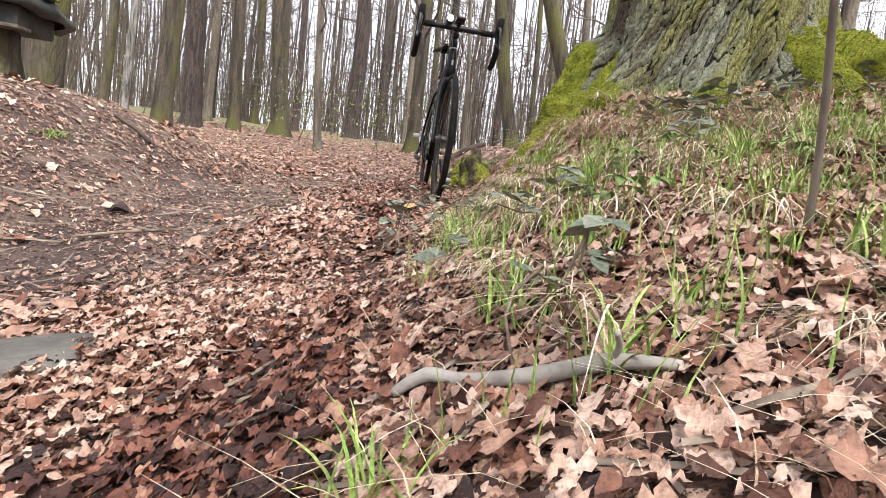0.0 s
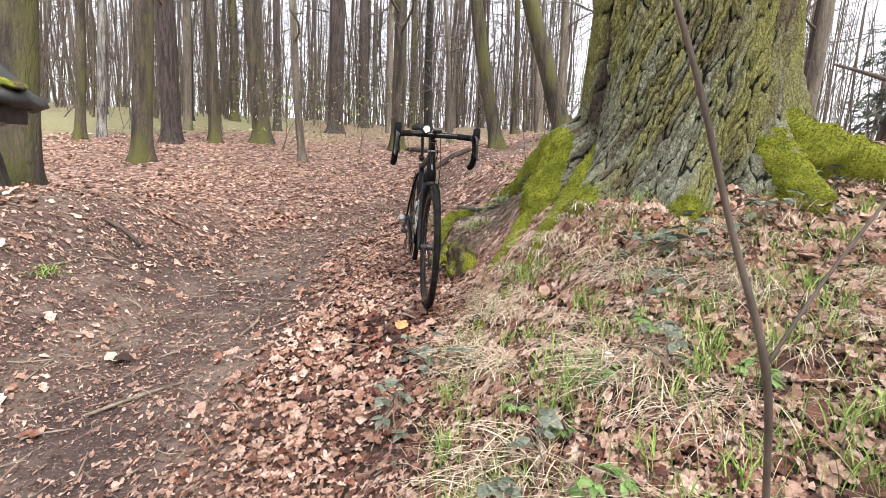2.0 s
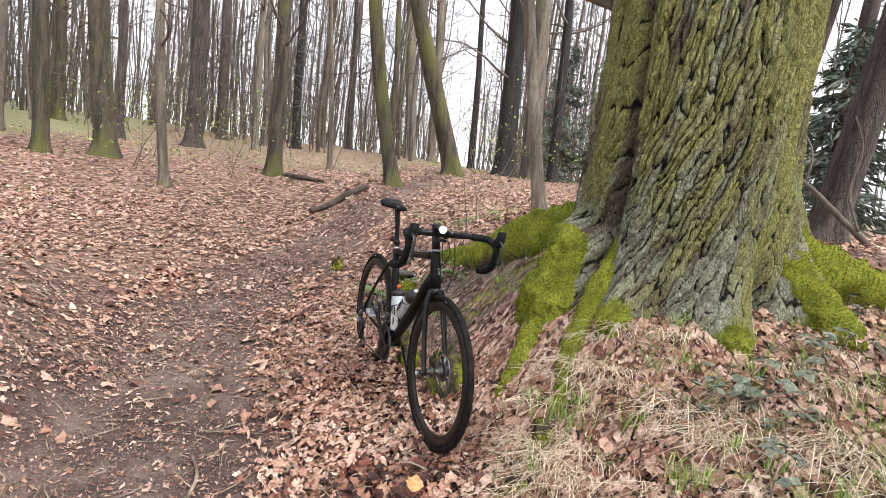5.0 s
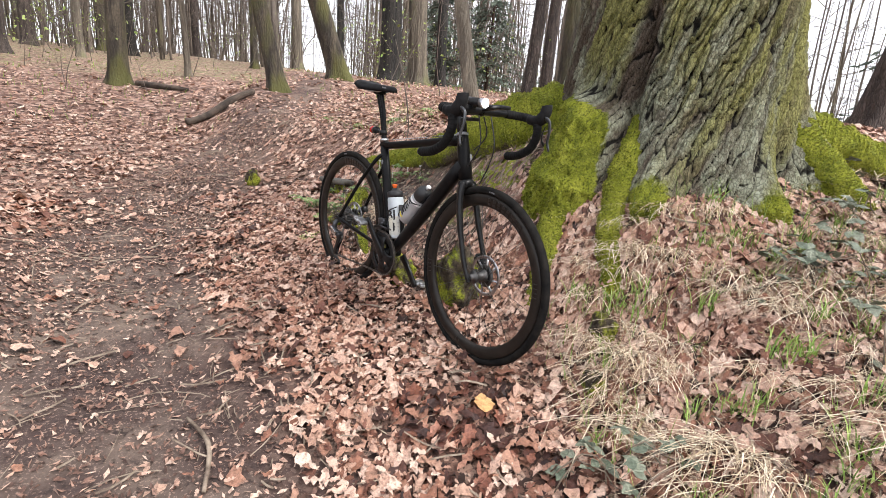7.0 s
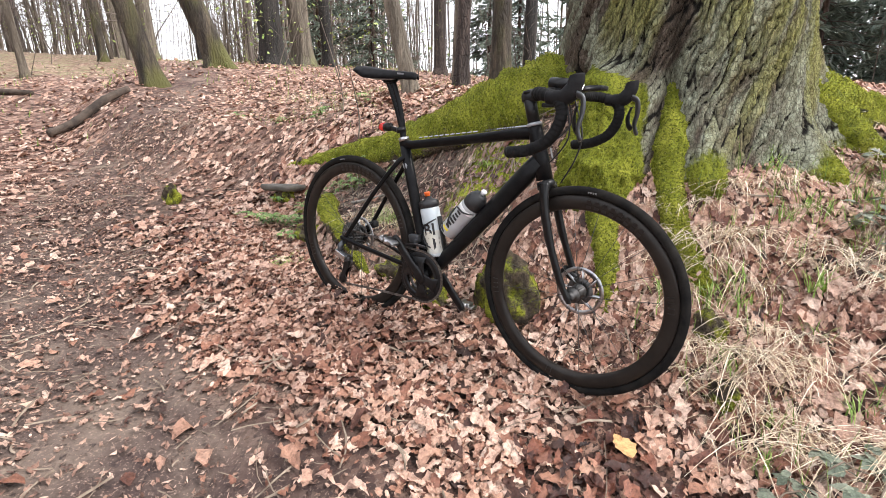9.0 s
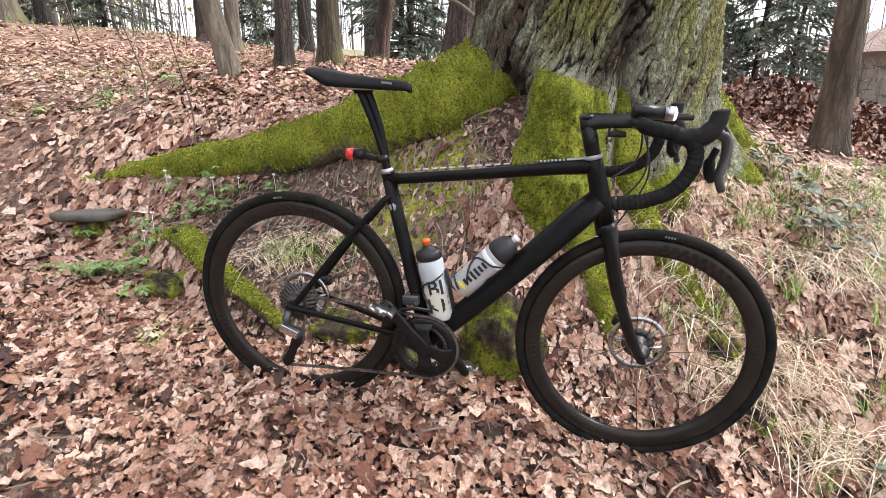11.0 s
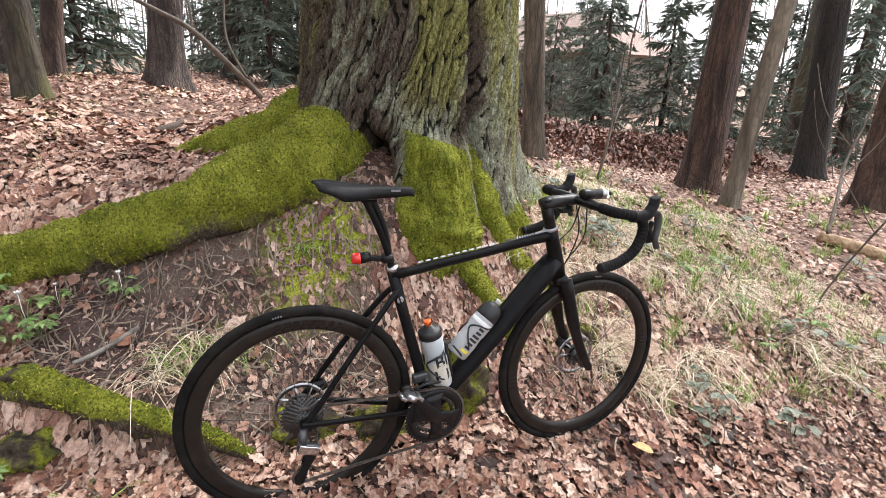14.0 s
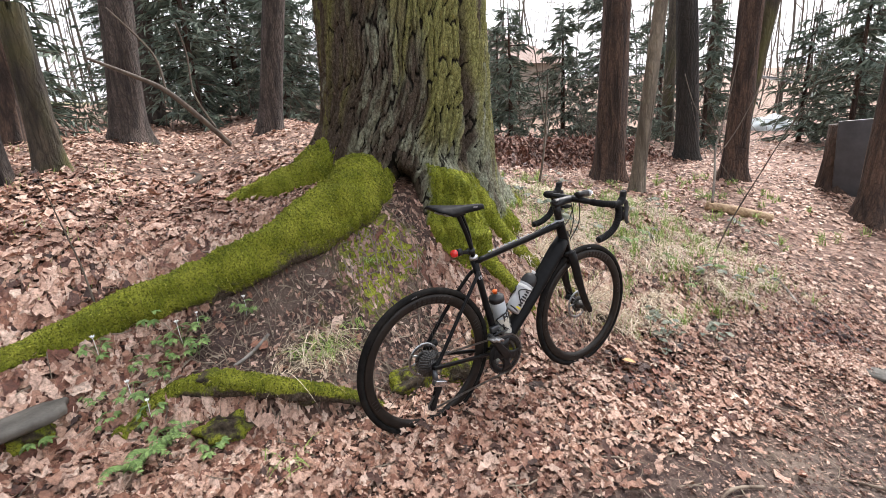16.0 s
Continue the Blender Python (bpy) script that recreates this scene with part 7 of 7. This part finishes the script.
low_root([(-0.02, 3.80, 0.0), (0.0, 3.92, 0.06), (0.02, 4.05, 0.09), (0.04, 4.18, 0.10), (0.07, 4.29, 0.09), (0.12, 4.38, 0.07), (0.18, 4.47, 0.045), (0.23, 4.60, 0.02), (0.26, 4.70, -0.005), (0.23, 4.79, -0.01), (0.16, 4.88, -0.02), (0.08, 4.98, -0.06)], [0.02, 0.03, 0.04, 0.045, 0.05, 0.05, 0.06, 0.05, 0.05, 0.04, 0.045, 0.025], 21, "mossy surface root crossing the bank")


def moss_lump(x, y, size, seed, label="rounded stump knob covered in green moss", sink=0.35, name="mossy_stump"):
    bm = bmesh.new()
    bmesh.ops.create_icosphere(bm, subdivisions=4, radius=1)
    for v in bm.verts:
        p = v.co.copy()
        k = 1 + 0.4 * noise.noise(p * 1.6 + Vector((seed, 0, 0))) + 0.16 * noise.noise(p * 5 + Vector((0, seed, 0))) + 0.04 * noise.noise(p * 16)
        v.co = Vector((p.x * size[0], p.y * size[1], p.z * size[2])) * k
    ob = part(name, bm, MOSS)
    ob.matrix_world = pose(x, y, float(ground_height(x, y)) + size[2] * (1 - 2 * sink))
    return tagged(ob, label, "stump")


moss_lump(0.17, 3.06, (0.10, 0.13, 0.16), 1)
moss_lump(0.06, 4.48, (0.07, 0.11, 0.06), 2, "low cushion of bright green moss", 0.3, "moss_cushion")
moss_lump(0.04, 3.62, (0.08, 0.12, 0.08), 3, "low cushion of bright green moss", 0.3, "moss_cushion")
moss_lump(0.02, 3.38, (0.07, 0.10, 0.08), 6, "low cushion of bright green moss", 0.3, "moss_cushion")
moss_lump(0.40, 2.36, (0.04, 0.06, 0.07), 4, "mossy end of a root in the bank", 0.4, "moss_cushion")
moss_lump(0.26, 2.24, (0.035, 0.05, 0.05), 5, "mossy end of a root in the bank", 0.4, "moss_cushion")
moss_lump(-0.30, 5.85, (0.05, 0.08, 0.09), 7, "low cushion of bright green moss", 0.3, "moss_cushion")


def flat_stone(x, y, size, turn, seed, lift=0.0, tilt=(0, 0), label="flat grey slab of stone on the soil"):
    """A split slab: uneven outline, worn top, chipped edge."""
    rng = random.Random(seed)
    bm = bmesh.new()
    n = 18
    outline = []
    for k in range(n):
        a = 2 * math.pi * k / n
        r = (abs(math.cos(a)) ** 2.6 + abs(math.sin(a)) ** 2.6) ** (-1 / 2.6) * rng.uniform(0.88, 1.06)
        outline.append((r * math.cos(a) * size[0] / 2, r * math.sin(a) * size[1] / 2))
    t = size[2]
    rings = [[bm.verts.new((px * s, py * s, z + rng.uniform(-0.1, 0.1) * t)) for px, py in outline] for s, z in ((0.80, -t * 0.5), (0.96, -t * 0.25), (1.0, t * 0.25), (0.95, t * 0.5), (0.55, t * 0.56))]
    for a, b in zip(rings, rings[1:]):
        for k in range(n):
            bm.faces.new((a[k], a[(k + 1) % n], b[(k + 1) % n], b[k]))
    bm.faces.new(rings[-1])
    bm.faces.new(rings[0][::-1])
    ob = part("stone_slab", bm, STONE)
    ob.matrix_world = pose(x, y, float(ground_height(x, y)) + lift, tilt[0], tilt[1], turn)
    return tagged(ob, label, "stone")


flat_stone(0.25, 5.20, (0.34, 0.20, 0.04), 112, 1, 0.09, (6, 2), "flat grey slab of stone on the bank")
moss_lump(0.27, 5.20, (0.08, 0.09, 0.07), 12, "earthy mossy knob under the stone slab", 0.35, "soil_knob")
flat_stone(-0.64, 0.71, (0.40, 0.17, 0.05), 38, 2, 0.035, (4, -4), "flat grey slab of stone at the path")


def stick(name, line, radii, label, mat=TWIG, category="branch", per=6, seg=9, twigs=()):
    ob = thing(name, label, category, at=pose(0, 0, 0))
    bm = bmesh.new()
    pts = smooth_line(line, per)
    rr = np.interp(np.linspace(0, 1, len(pts)), np.linspace(0, 1, len(radii)), radii)
    tube(bm, pts, [float(r) * (1 + 0.12 * noise.noise(Vector((i * 0.9, 0, 3)))) for i, r in enumerate(rr)], seg)
    part("stem", bm, mat, ob)
    for t in twigs:
        bm = bmesh.new()
        tube(bm, smooth_line(t, 5), [max(0.55 * radii[-1], 0.42 * max(radii)) * (1 - 0.03 * i) for i in range(5 * (len(t) - 1) + 1)], 7)
        part("side_twig", bm, mat, ob)
    return ob


GREY_STICK = material("grey_branch", (0.13, 0.115, 0.10), 0.85, second=(0.36, 0.33, 0.29), scale=9, bump=0.6, depth=0.004)
LOG = material("fallen_log_bark", (0.035, 0.026, 0.02), 0.9, second=(0.11, 0.082, 0.062), scale=7, bump=0.7, depth=0.01)
SPLIT_WOOD = material("split_wood", (0.20, 0.12, 0.065), 0.8, second=(0.48, 0.34, 0.20), scale=5, bump=0.5, stretch=(1, 6, 6))
SAPLING = material("sapling_bark", (0.075, 0.058, 0.045), 0.75, second=(0.165, 0.135, 0.105), scale=12, bump=0.5, stretch=(1, 1, 0.3))
stick("fallen_branch", ground_line([(0.11, 0.44, 0.015), (0.15, 0.435, 0.03), (0.20, 0.402, 0.025), (0.28, 0.365, 0.025), (0.35, 0.345, 0.03), (0.42, 0.32, 0.02)]), [0.007, 0.010, 0.009, 0.011, 0.010, 0.006], "grey dead branch lying in the leaves", GREY_STICK, twigs=[ground_line([(0.35, 0.345, 0.03), (0.355, 0.33, 0.05), (0.345, 0.31, 0.08)])])
stick("fallen_log", ground_line([(-0.62, 8.95, 0.06), (-0.35, 9.05, 0.06), (0.0, 9.15, 0.07), (0.28, 9.25, 0.07)]), [0.042, 0.046, 0.05, 0.04], "dark fallen log across the litter", LOG, "log", seg=14)
stick("split_log", ground_line([(1.92, -0.72, 0.05), (1.7, -0.95, 0.05), (1.45, -1.2, 0.05)]), [0.05, 0.06, 0.05], "split weathered log lying in the leaves", SPLIT_WOOD, "log", seg=8)
stick("broken_branch", [(1.82, 2.32, 0.95), (1.98, 2.47, 1.03), (2.2, 2.62, 1.09), (2.46, 2.72, 1.21)], [0.014, 0.018, 0.016, 0.012], "pale broken branch leaning at the root", GREY_STICK)
stick("dead_stick", ground_line([(-2.0, 3.2, 0.03), (-2.15, 3.28, 0.03), (-2.32, 3.3, 0.02)]), [0.012, 0.014, 0.01], "dark stick on the mound", LOG)
stick("dead_stick", ground_line([(-1.35, 1.75, 0.015), (-1.2, 1.9, 0.02), (-1.08, 2.02, 0.015)]), [0.006, 0.008, 0.005], "thin crooked stick on the muddy path", TWIG)
stick("dead_stick", ground_line([(-1.0, 2.45, 0.015), (-0.97, 2.62, 0.02), (-1.02, 2.78, 0.015)]), [0.006, 0.008, 0.005], "thin crooked stick on the muddy path", TWIG)
stick("dead_stick", ground_line([(-1.5, 1.0, 0.015), (-1.28, 1.12, 0.02), (-1.1, 1.15, 0.015)]), [0.01, 0.012, 0.008], "dark stick on the muddy path", LOG)
stick("dead_stick", ground_line([(0.42, 4.22, 0.02), (0.33, 4.32, 0.03), (0.29, 4.40, 0.02)]), [0.008, 0.009, 0.007], "short grey stick on the bare soil", GREY_STICK)
stick("dead_stick", ground_line([(2.05, 4.5, 0.03), (2.3, 4.4, 0.04), (2.55, 4.45, 0.03)]), [0.02, 0.025, 0.015], "rotten branch in the leaves", LOG)
stick("root_strand", ground_line([(-1.2, 12.8, 0.05), (-0.9, 12.3, 0.08), (-0.4, 11.9, 0.03)]), [0.05, 0.06, 0.03], "bare root across the path", LOG, "root")
stick("sapling", [(0.715, 0.645, 0.30), (0.70, 0.62, 0.45), (0.65, 0.57, 0.66), (0.59, 0.52, 0.854), (0.50, 0.50, 1.06), (0.42, 0.48, 1.25), (0.316, 0.461, 1.47), (0.245, 0.45, 1.66), (0.19, 0.45, 2.0)], [0.0075, 0.006, 0.0055, 0.006, 0.0045, 0.004, 0.0035, 0.003, 0.0015], "thin bare sapling with forked stem on the bank", SAPLING, "sapling", twigs=[[(0.59, 0.52, 0.854), (0.68, 0.56, 0.98), (0.80, 0.60, 1.14), (0.95, 0.66, 1.34), (1.02, 0.70, 1.6)], [(0.316, 0.461, 1.47), (0.285, 0.455, 1.49), (0.26, 0.45, 1.515)], [(0.245, 0.45, 1.66), (0.21, 0.455, 1.70), (0.17, 0.46, 1.73)]])
stick("sapling", [(2.28, 1.29, 0.85), (2.27, 1.25, 1.1), (2.30, 1.2, 1.4), (2.33, 1.15, 1.9)], [0.012, 0.011, 0.009, 0.004], "thin dark sapling with bent twigs", SAPLING, "sapling", twigs=[[(2.28, 1.22, 1.2), (2.4, 1.1, 1.38), (2.6, 0.95, 1.42), (2.75, 0.85, 1.38)], [(2.29, 1.2, 1.3), (2.2, 1.3, 1.5), (2.18, 1.35, 1.75)]])
stick("sapling", [(1.55, -0.35, 0.52), (1.75, -0.6, 0.75), (2.0, -0.9, 1.0), (2.15, -1.2, 1.35), (2.2, -1.4, 2.0)], [0.014, 0.013, 0.011, 0.008, 0.004], "thin leaning sapling with pale buds", SAPLING, "sapling", twigs=[[(1.9, -0.8, 0.9), (1.9, -1.1, 1.2), (1.85, -1.3, 1.6)], [(2.05, -1.0, 1.1), (2.3, -0.9, 1.4), (2.5, -0.9, 1.8)]])
stick("sapling", [(4.38, 3.99, 1.3), (4.15, 4.25, 1.62), (3.95, 4.55, 1.95), (3.8, 4.8, 2.1), (3.6, 5.1, 2.25)], [0.03, 0.028, 0.024, 0.02, 0.012], "dark crooked young tree leaning over", SAPLING, "sapling", twigs=[[(4.2, 4.15, 1.55), (4.2, 4.3, 1.9), (4.25, 4.3, 2.3), (4.15, 4.35, 2.6)], [(3.95, 4.55, 1.95), (4.0, 4.6, 2.3), (3.9, 4.9, 2.7)]])
stick("sapling", [(1.0, 5.6, 1.08), (1.05, 5.65, 1.3), (1.0, 5.7, 1.6), (0.93, 5.75, 1.9)], [0.006, 0.005, 0.004, 0.002], "thread-thin bare seedling beside the root", SAPLING, "sapling", twigs=[[(1.02, 5.68, 1.45), (1.1, 5.7, 1.6), (1.12, 5.75, 1.75)]])
stick("sapling", [(0.72, 4.95, 0.95), (0.75, 4.97, 1.15), (0.72, 5.0, 1.4), (0.68, 5.02, 1.62)], [0.005, 0.0045, 0.003, 0.0015], "thread-thin bare seedling beside the root", SAPLING, "sapling")

# the fallen yellow leaf
bm = bmesh.new()
ovate_leaf(bm, pose(0, 0, 0), 0.085, 0.036, 0.35, -0.2, 0.12)
yellow_leaf = part("yellow_leaf", bm, leaf_litter("ochre_leaf", [(0.0, (0.56, 0.32, 0.13)), (1.0, (0.62, 0.38, 0.18))], 0.5))
yellow_leaf.matrix_world = pose(-0.135, 2.33, float(surface(-0.135, 2.33)) + 0.045, 8, -6, 70)
tagged(yellow_leaf, "single ochre yellow leaf on the brown litter", "leaf")

# ---- the roofed stump on the mound ----
TAR = material("tarred_roofing", (0.018, 0.019, 0.018), 0.55, second=(0.06, 0.062, 0.055), scale=7, bump=0.5, depth=0.006)
PLANK = material("wet_dark_plank", (0.05, 0.04, 0.032), 0.7, second=(0.13, 0.105, 0.085), scale=6, bump=0.4, stretch=(1, 5, 5))


def make_shelter():
    x, y = -3.90, 3.98
    z = 0.78
    hut = thing("roofed_stump", "mossy stump under a tarred mossy roof", "shelter", at=pose(x, y, z))
    bm = bmesh.new()
    tube(bm, [(0, 0, -0.45), (0, 0, -0.05), (0.0, 0, 0.3), (0, 0, 0.55)], [0.48, 0.27, 0.2, 0.19], 18)
    part("stump", bm, MOSSY_BARK, hut)
    bm = bmesh.new()
    block(bm, (0.62, 0.5, 0.16), pose(0.05, -0.02, 0.54, 0, 0, 12), 0.012)
    part("box", bm, TAR, hut)
    bm = bmesh.new()
    block(bm, (0.88, 0.16, 0.03), pose(0.02, -0.26, 0.455, 2, 2, 10), 0.006)
    part("plank", bm, PLANK, hut, "wet dark plank")
    bm = bmesh.new()
    n = 14
    rings = []
    for k, (r, h) in enumerate(((0.02, 1.12), (0.28, 0.92), (0.46, 0.73), (0.54, 0.66), (0.55, 0.60), (0.46, 0.61))):
        rings.append([bm.verts.new((r * (1 + 0.08 * math.sin(3 * a + k)) * math.cos(a), r * (1 + 0.1 * math.sin(2 * a)) * math.sin(a), h + 0.03 * math.sin(5 * a + k))) for a in [2 * math.pi * q / n for q in range(n)]])
    for a, b in zip(rings, rings[1:]):
        for q in range(n):
            bm.faces.new((a[q], a[(q + 1) % n], b[(q + 1) % n], b[q]))
    bm.faces.new(rings[0])
    roof = part("roof", bm, TAR, hut, "sagging tarred roof")
    for k, (px, py, pz) in enumerate(((0.28, -0.15, 0.84), (0.1, -0.3, 0.84), (0.40, -0.02, 0.78))):
        bm = bmesh.new()
        bmesh.ops.create_icosphere(bm, subdivisions=3, radius=0.14)
        for v in bm.verts:
            v.co = Vector((v.co.x, v.co.y, v.co.z * 0.25 - 0.35 * v.co.x)) * (1 + 0.3 * noise.noise(v.co * 9 + Vector((k, 0, 0))))
        bmesh.ops.translate(bm, vec=(px, py, pz), verts=bm.verts)
        part("moss_pad", bm, MOSS, roof, "pad of yellow-green moss")


make_shelter()

# ---- the leaf bank, the board and what stands beyond the wood ----


def leaf_bank():
    rng = np.random.default_rng(66)
    n = 9000
    u, w = rng.uniform(0, 1, n), rng.normal(0, 0.36, n)
    line = np.array([(3.95, 2.3), (4.6, 0.9), (5.1, -0.6), (5.2, -1.8), (5.0, -3.0)])
    x = np.interp(u, np.linspace(0, 1, 5), line[:, 0]) + w
    y = np.interp(u, np.linspace(0, 1, 5), line[:, 1]) + 0.2 * w
    rise = 0.42 * np.exp(-(w / 0.42) ** 2) * np.clip(8 * u * (1 - u) + 0.3, 0, 1)
    v, f = leaf_template(-1)
    m = len(v)
    size = rng.uniform(0.05, 0.10, n)
    a, b = rng.uniform(0, 6.28, n), rng.normal(0, 0.8, n)
    p = np.stack([(v[:, 0] - 0.5)[None] * np.ones((n, 1)), v[:, 1][None] * np.ones((n, 1)), rng.normal(0, 0.1, (n, m))], 2) * size[:, None, None]
    px = p[..., 0] * np.cos(a)[:, None] - p[..., 1] * np.sin(a)[:, None]
    py = p[..., 0] * np.sin(a)[:, None] + p[..., 1] * np.cos(a)[:, None]
    pz = p[..., 2] + px * b[:, None]
    z = surface(x, y) + rise * rng.uniform(0.0, 1.0, n) ** 0.4
    verts = np.stack([px + x[:, None], py + y[:, None], pz + z[:, None]], 2).reshape(-1, 3)
    faces = (f[None] + (np.arange(n) * m)[:, None, None]).reshape(-1, 4)
    tagged(raw("leaf_bank", verts, faces, leaf_litter("red_brown_leaf", [(0.0, (0.05, 0.02, 0.014)), (0.5, (0.17, 0.075, 0.05)), (1.0, (0.33, 0.17, 0.12))], 0.6)), "low bank of raked red-brown leaves", "leaf litter", kind="stuff")


leaf_bank()
BOARD = material("dark_grey_board", (0.045, 0.045, 0.05), 0.5, second=(0.075, 0.075, 0.08), scale=5, bump=0.2)


def make_board():
    z = float(surface(1.72, -3.15))
    board = thing("leaning_board", "dark grey panel leaning beside a stump", "board", at=pose(1.72, -3.15, z, 0, 0, 40))
    bm = bmesh.new()
    block(bm, (0.46, 0.03, 1.02), pose(0, 0, 0.48, -5, 4, 0), 0.006)
    part("panel", bm, BOARD, board)
    bm = bmesh.new()
    block(bm, (0.05, 0.05, 1.0), pose(-0.27, 0.05, 0.42, -3, 0, 0), 0.006)
    part("post", bm, PLANK, board)
    stump = thing("tree_stump", "old reddish tree stump with torn top", "stump", at=pose(1.98, -3.2, float(surface(1.98, -3.2))))
    bm = bmesh.new()
    tube(bm, [(0, 0, -0.2), (0, 0, 0.05), (0.02, 0, 0.4), (0.03, 0.01, 0.85)], [0.3, 0.2, 0.14, 0.12], 12)
    part("trunk", bm, RED_BARK, stump)


make_board()
WALL = material("plastered_wall", (0.20, 0.175, 0.145), 0.9, second=(0.27, 0.24, 0.20), scale=2, bump=0.2)
ROOF_TILE = material("brown_roof_tile", (0.16, 0.10, 0.08), 0.85, second=(0.27, 0.20, 0.165), scale=5, bump=0.5)
GLASS = material("dark_window_glass", (0.03, 0.035, 0.04), 0.08)
METAL_SHEET = material("grey_metal_sheet", (0.17, 0.18, 0.19), 0.4, 0.3, second=(0.24, 0.25, 0.26), scale=3)
WHITE_SHEET = material("white_plastic_sheet", (0.72, 0.75, 0.76), 0.4, second=(0.55, 0.62, 0.62), scale=3)


def make_house(x, y, turn, long, wide, eave, ridge):
    z = float(surface(x, y))
    house = thing("house", "small house with a brown hipped tile roof", "house", at=pose(x, y, z, 0, 0, turn))
    bm = bmesh.new()
    block(bm, (long, wide, eave + 1.0), pose(0, 0, eave / 2 - 0.5), 0.02)
    part("wall", bm, WALL, house, smooth=False)
    bm = bmesh.new()
    e = 0.5
    a = [bm.verts.new(p) for p in ((-long / 2 - e, -wide / 2 - e, eave - 0.1), (long / 2 + e, -wide / 2 - e, eave - 0.1), (long / 2 + e, wide / 2 + e, eave - 0.1), (-long / 2 - e, wide / 2 + e, eave - 0.1), (-long / 5, 0, ridge), (long / 5, 0, ridge))]
    for q in ((0, 1, 5, 4), (1, 2, 5), (2, 3, 4, 5), (3, 0, 4), (3, 2, 1, 0)):
        bm.faces.new([a[i] for i in q])
    roof = part("roof", bm, ROOF_TILE, house, smooth=False)
    for k in range(9):
        h = k / 9
        bm = bmesh.new()
        block(bm, (long * (1 - 0.62 * h) + 0.9, 0.06, 0.05), pose(0, -(wide / 2 + e) * (1 - h) - 0.02, eave - 0.06 + (ridge - eave) * h))
        part("tile_row", bm, ROOF_TILE, roof, smooth=False)
    bm = bmesh.new()
    block(bm, (0.6, 0.6, 1.2), pose(long / 6, 0.3, ridge + 0.1), 0.02)
    part("chimney", bm, ROOF_TILE, roof)
    for px in (-long / 4, long / 4):
        for s in (-1, 1):
            bm = bmesh.new()
            block(bm, (1.2, 0.06, 1.2), pose(px, s * (wide / 2 + 0.02), eave * 0.55), 0.01)
            win = part("window", bm, WALL, house)
            bm = bmesh.new()
            block(bm, (1.0, 0.04, 1.0), pose(px, s * (wide / 2 + 0.05), eave * 0.55))
            part("pane", bm, GLASS, win, smooth=False)


make_house(26, -9.3, 25, 10, 8, 2.6, 4.6)


def make_shed():
    x, y = 10.8, -13.8
    z = float(surface(x, y))
    shed = thing("carport", "open carport with a grey slatted metal roof", "shed", at=pose(x, y, z, 0, 0, -48))
    for px in (-2, 2):
        for py in (-1.2, 1.2):
            bm = bmesh.new()
            block(bm, (0.12, 0.12, 1.7), pose(px, py, 0.75), 0.01)
            part("post", bm, PLANK, shed)
    for k in range(8):
        bm = bmesh.new()
        block(bm, (5.0, 0.30, 0.05), pose(0, -1.4 + 0.4 * k, 1.35 + 0.10 * k, 10, 0, 0), 0.01)
        part("roof_slat", bm, METAL_SHEET, shed, smooth=False)
    heap = bmesh.new()
    bmesh.ops.create_icosphere(heap, subdivisions=4, radius=1)
    for v in heap.verts:
        k = 1 + 0.25 * noise.noise(v.co * 2.2) + 0.1 * noise.noise(v.co * 7)
        v.co = Vector((v.co.x * 0.8, v.co.y * 0.6, max(-0.1, v.co.z) * 0.5)) * k
    ob = part("plastic_cover", heap, WHITE_SHEET)
    ob.matrix_world = pose(9.0, -12.3, float(surface(9.0, -12.3)) - 0.05, 0, 0, 40)
    tagged(ob, "low mound under white plastic sheeting near the carport", "heap")


make_shed()
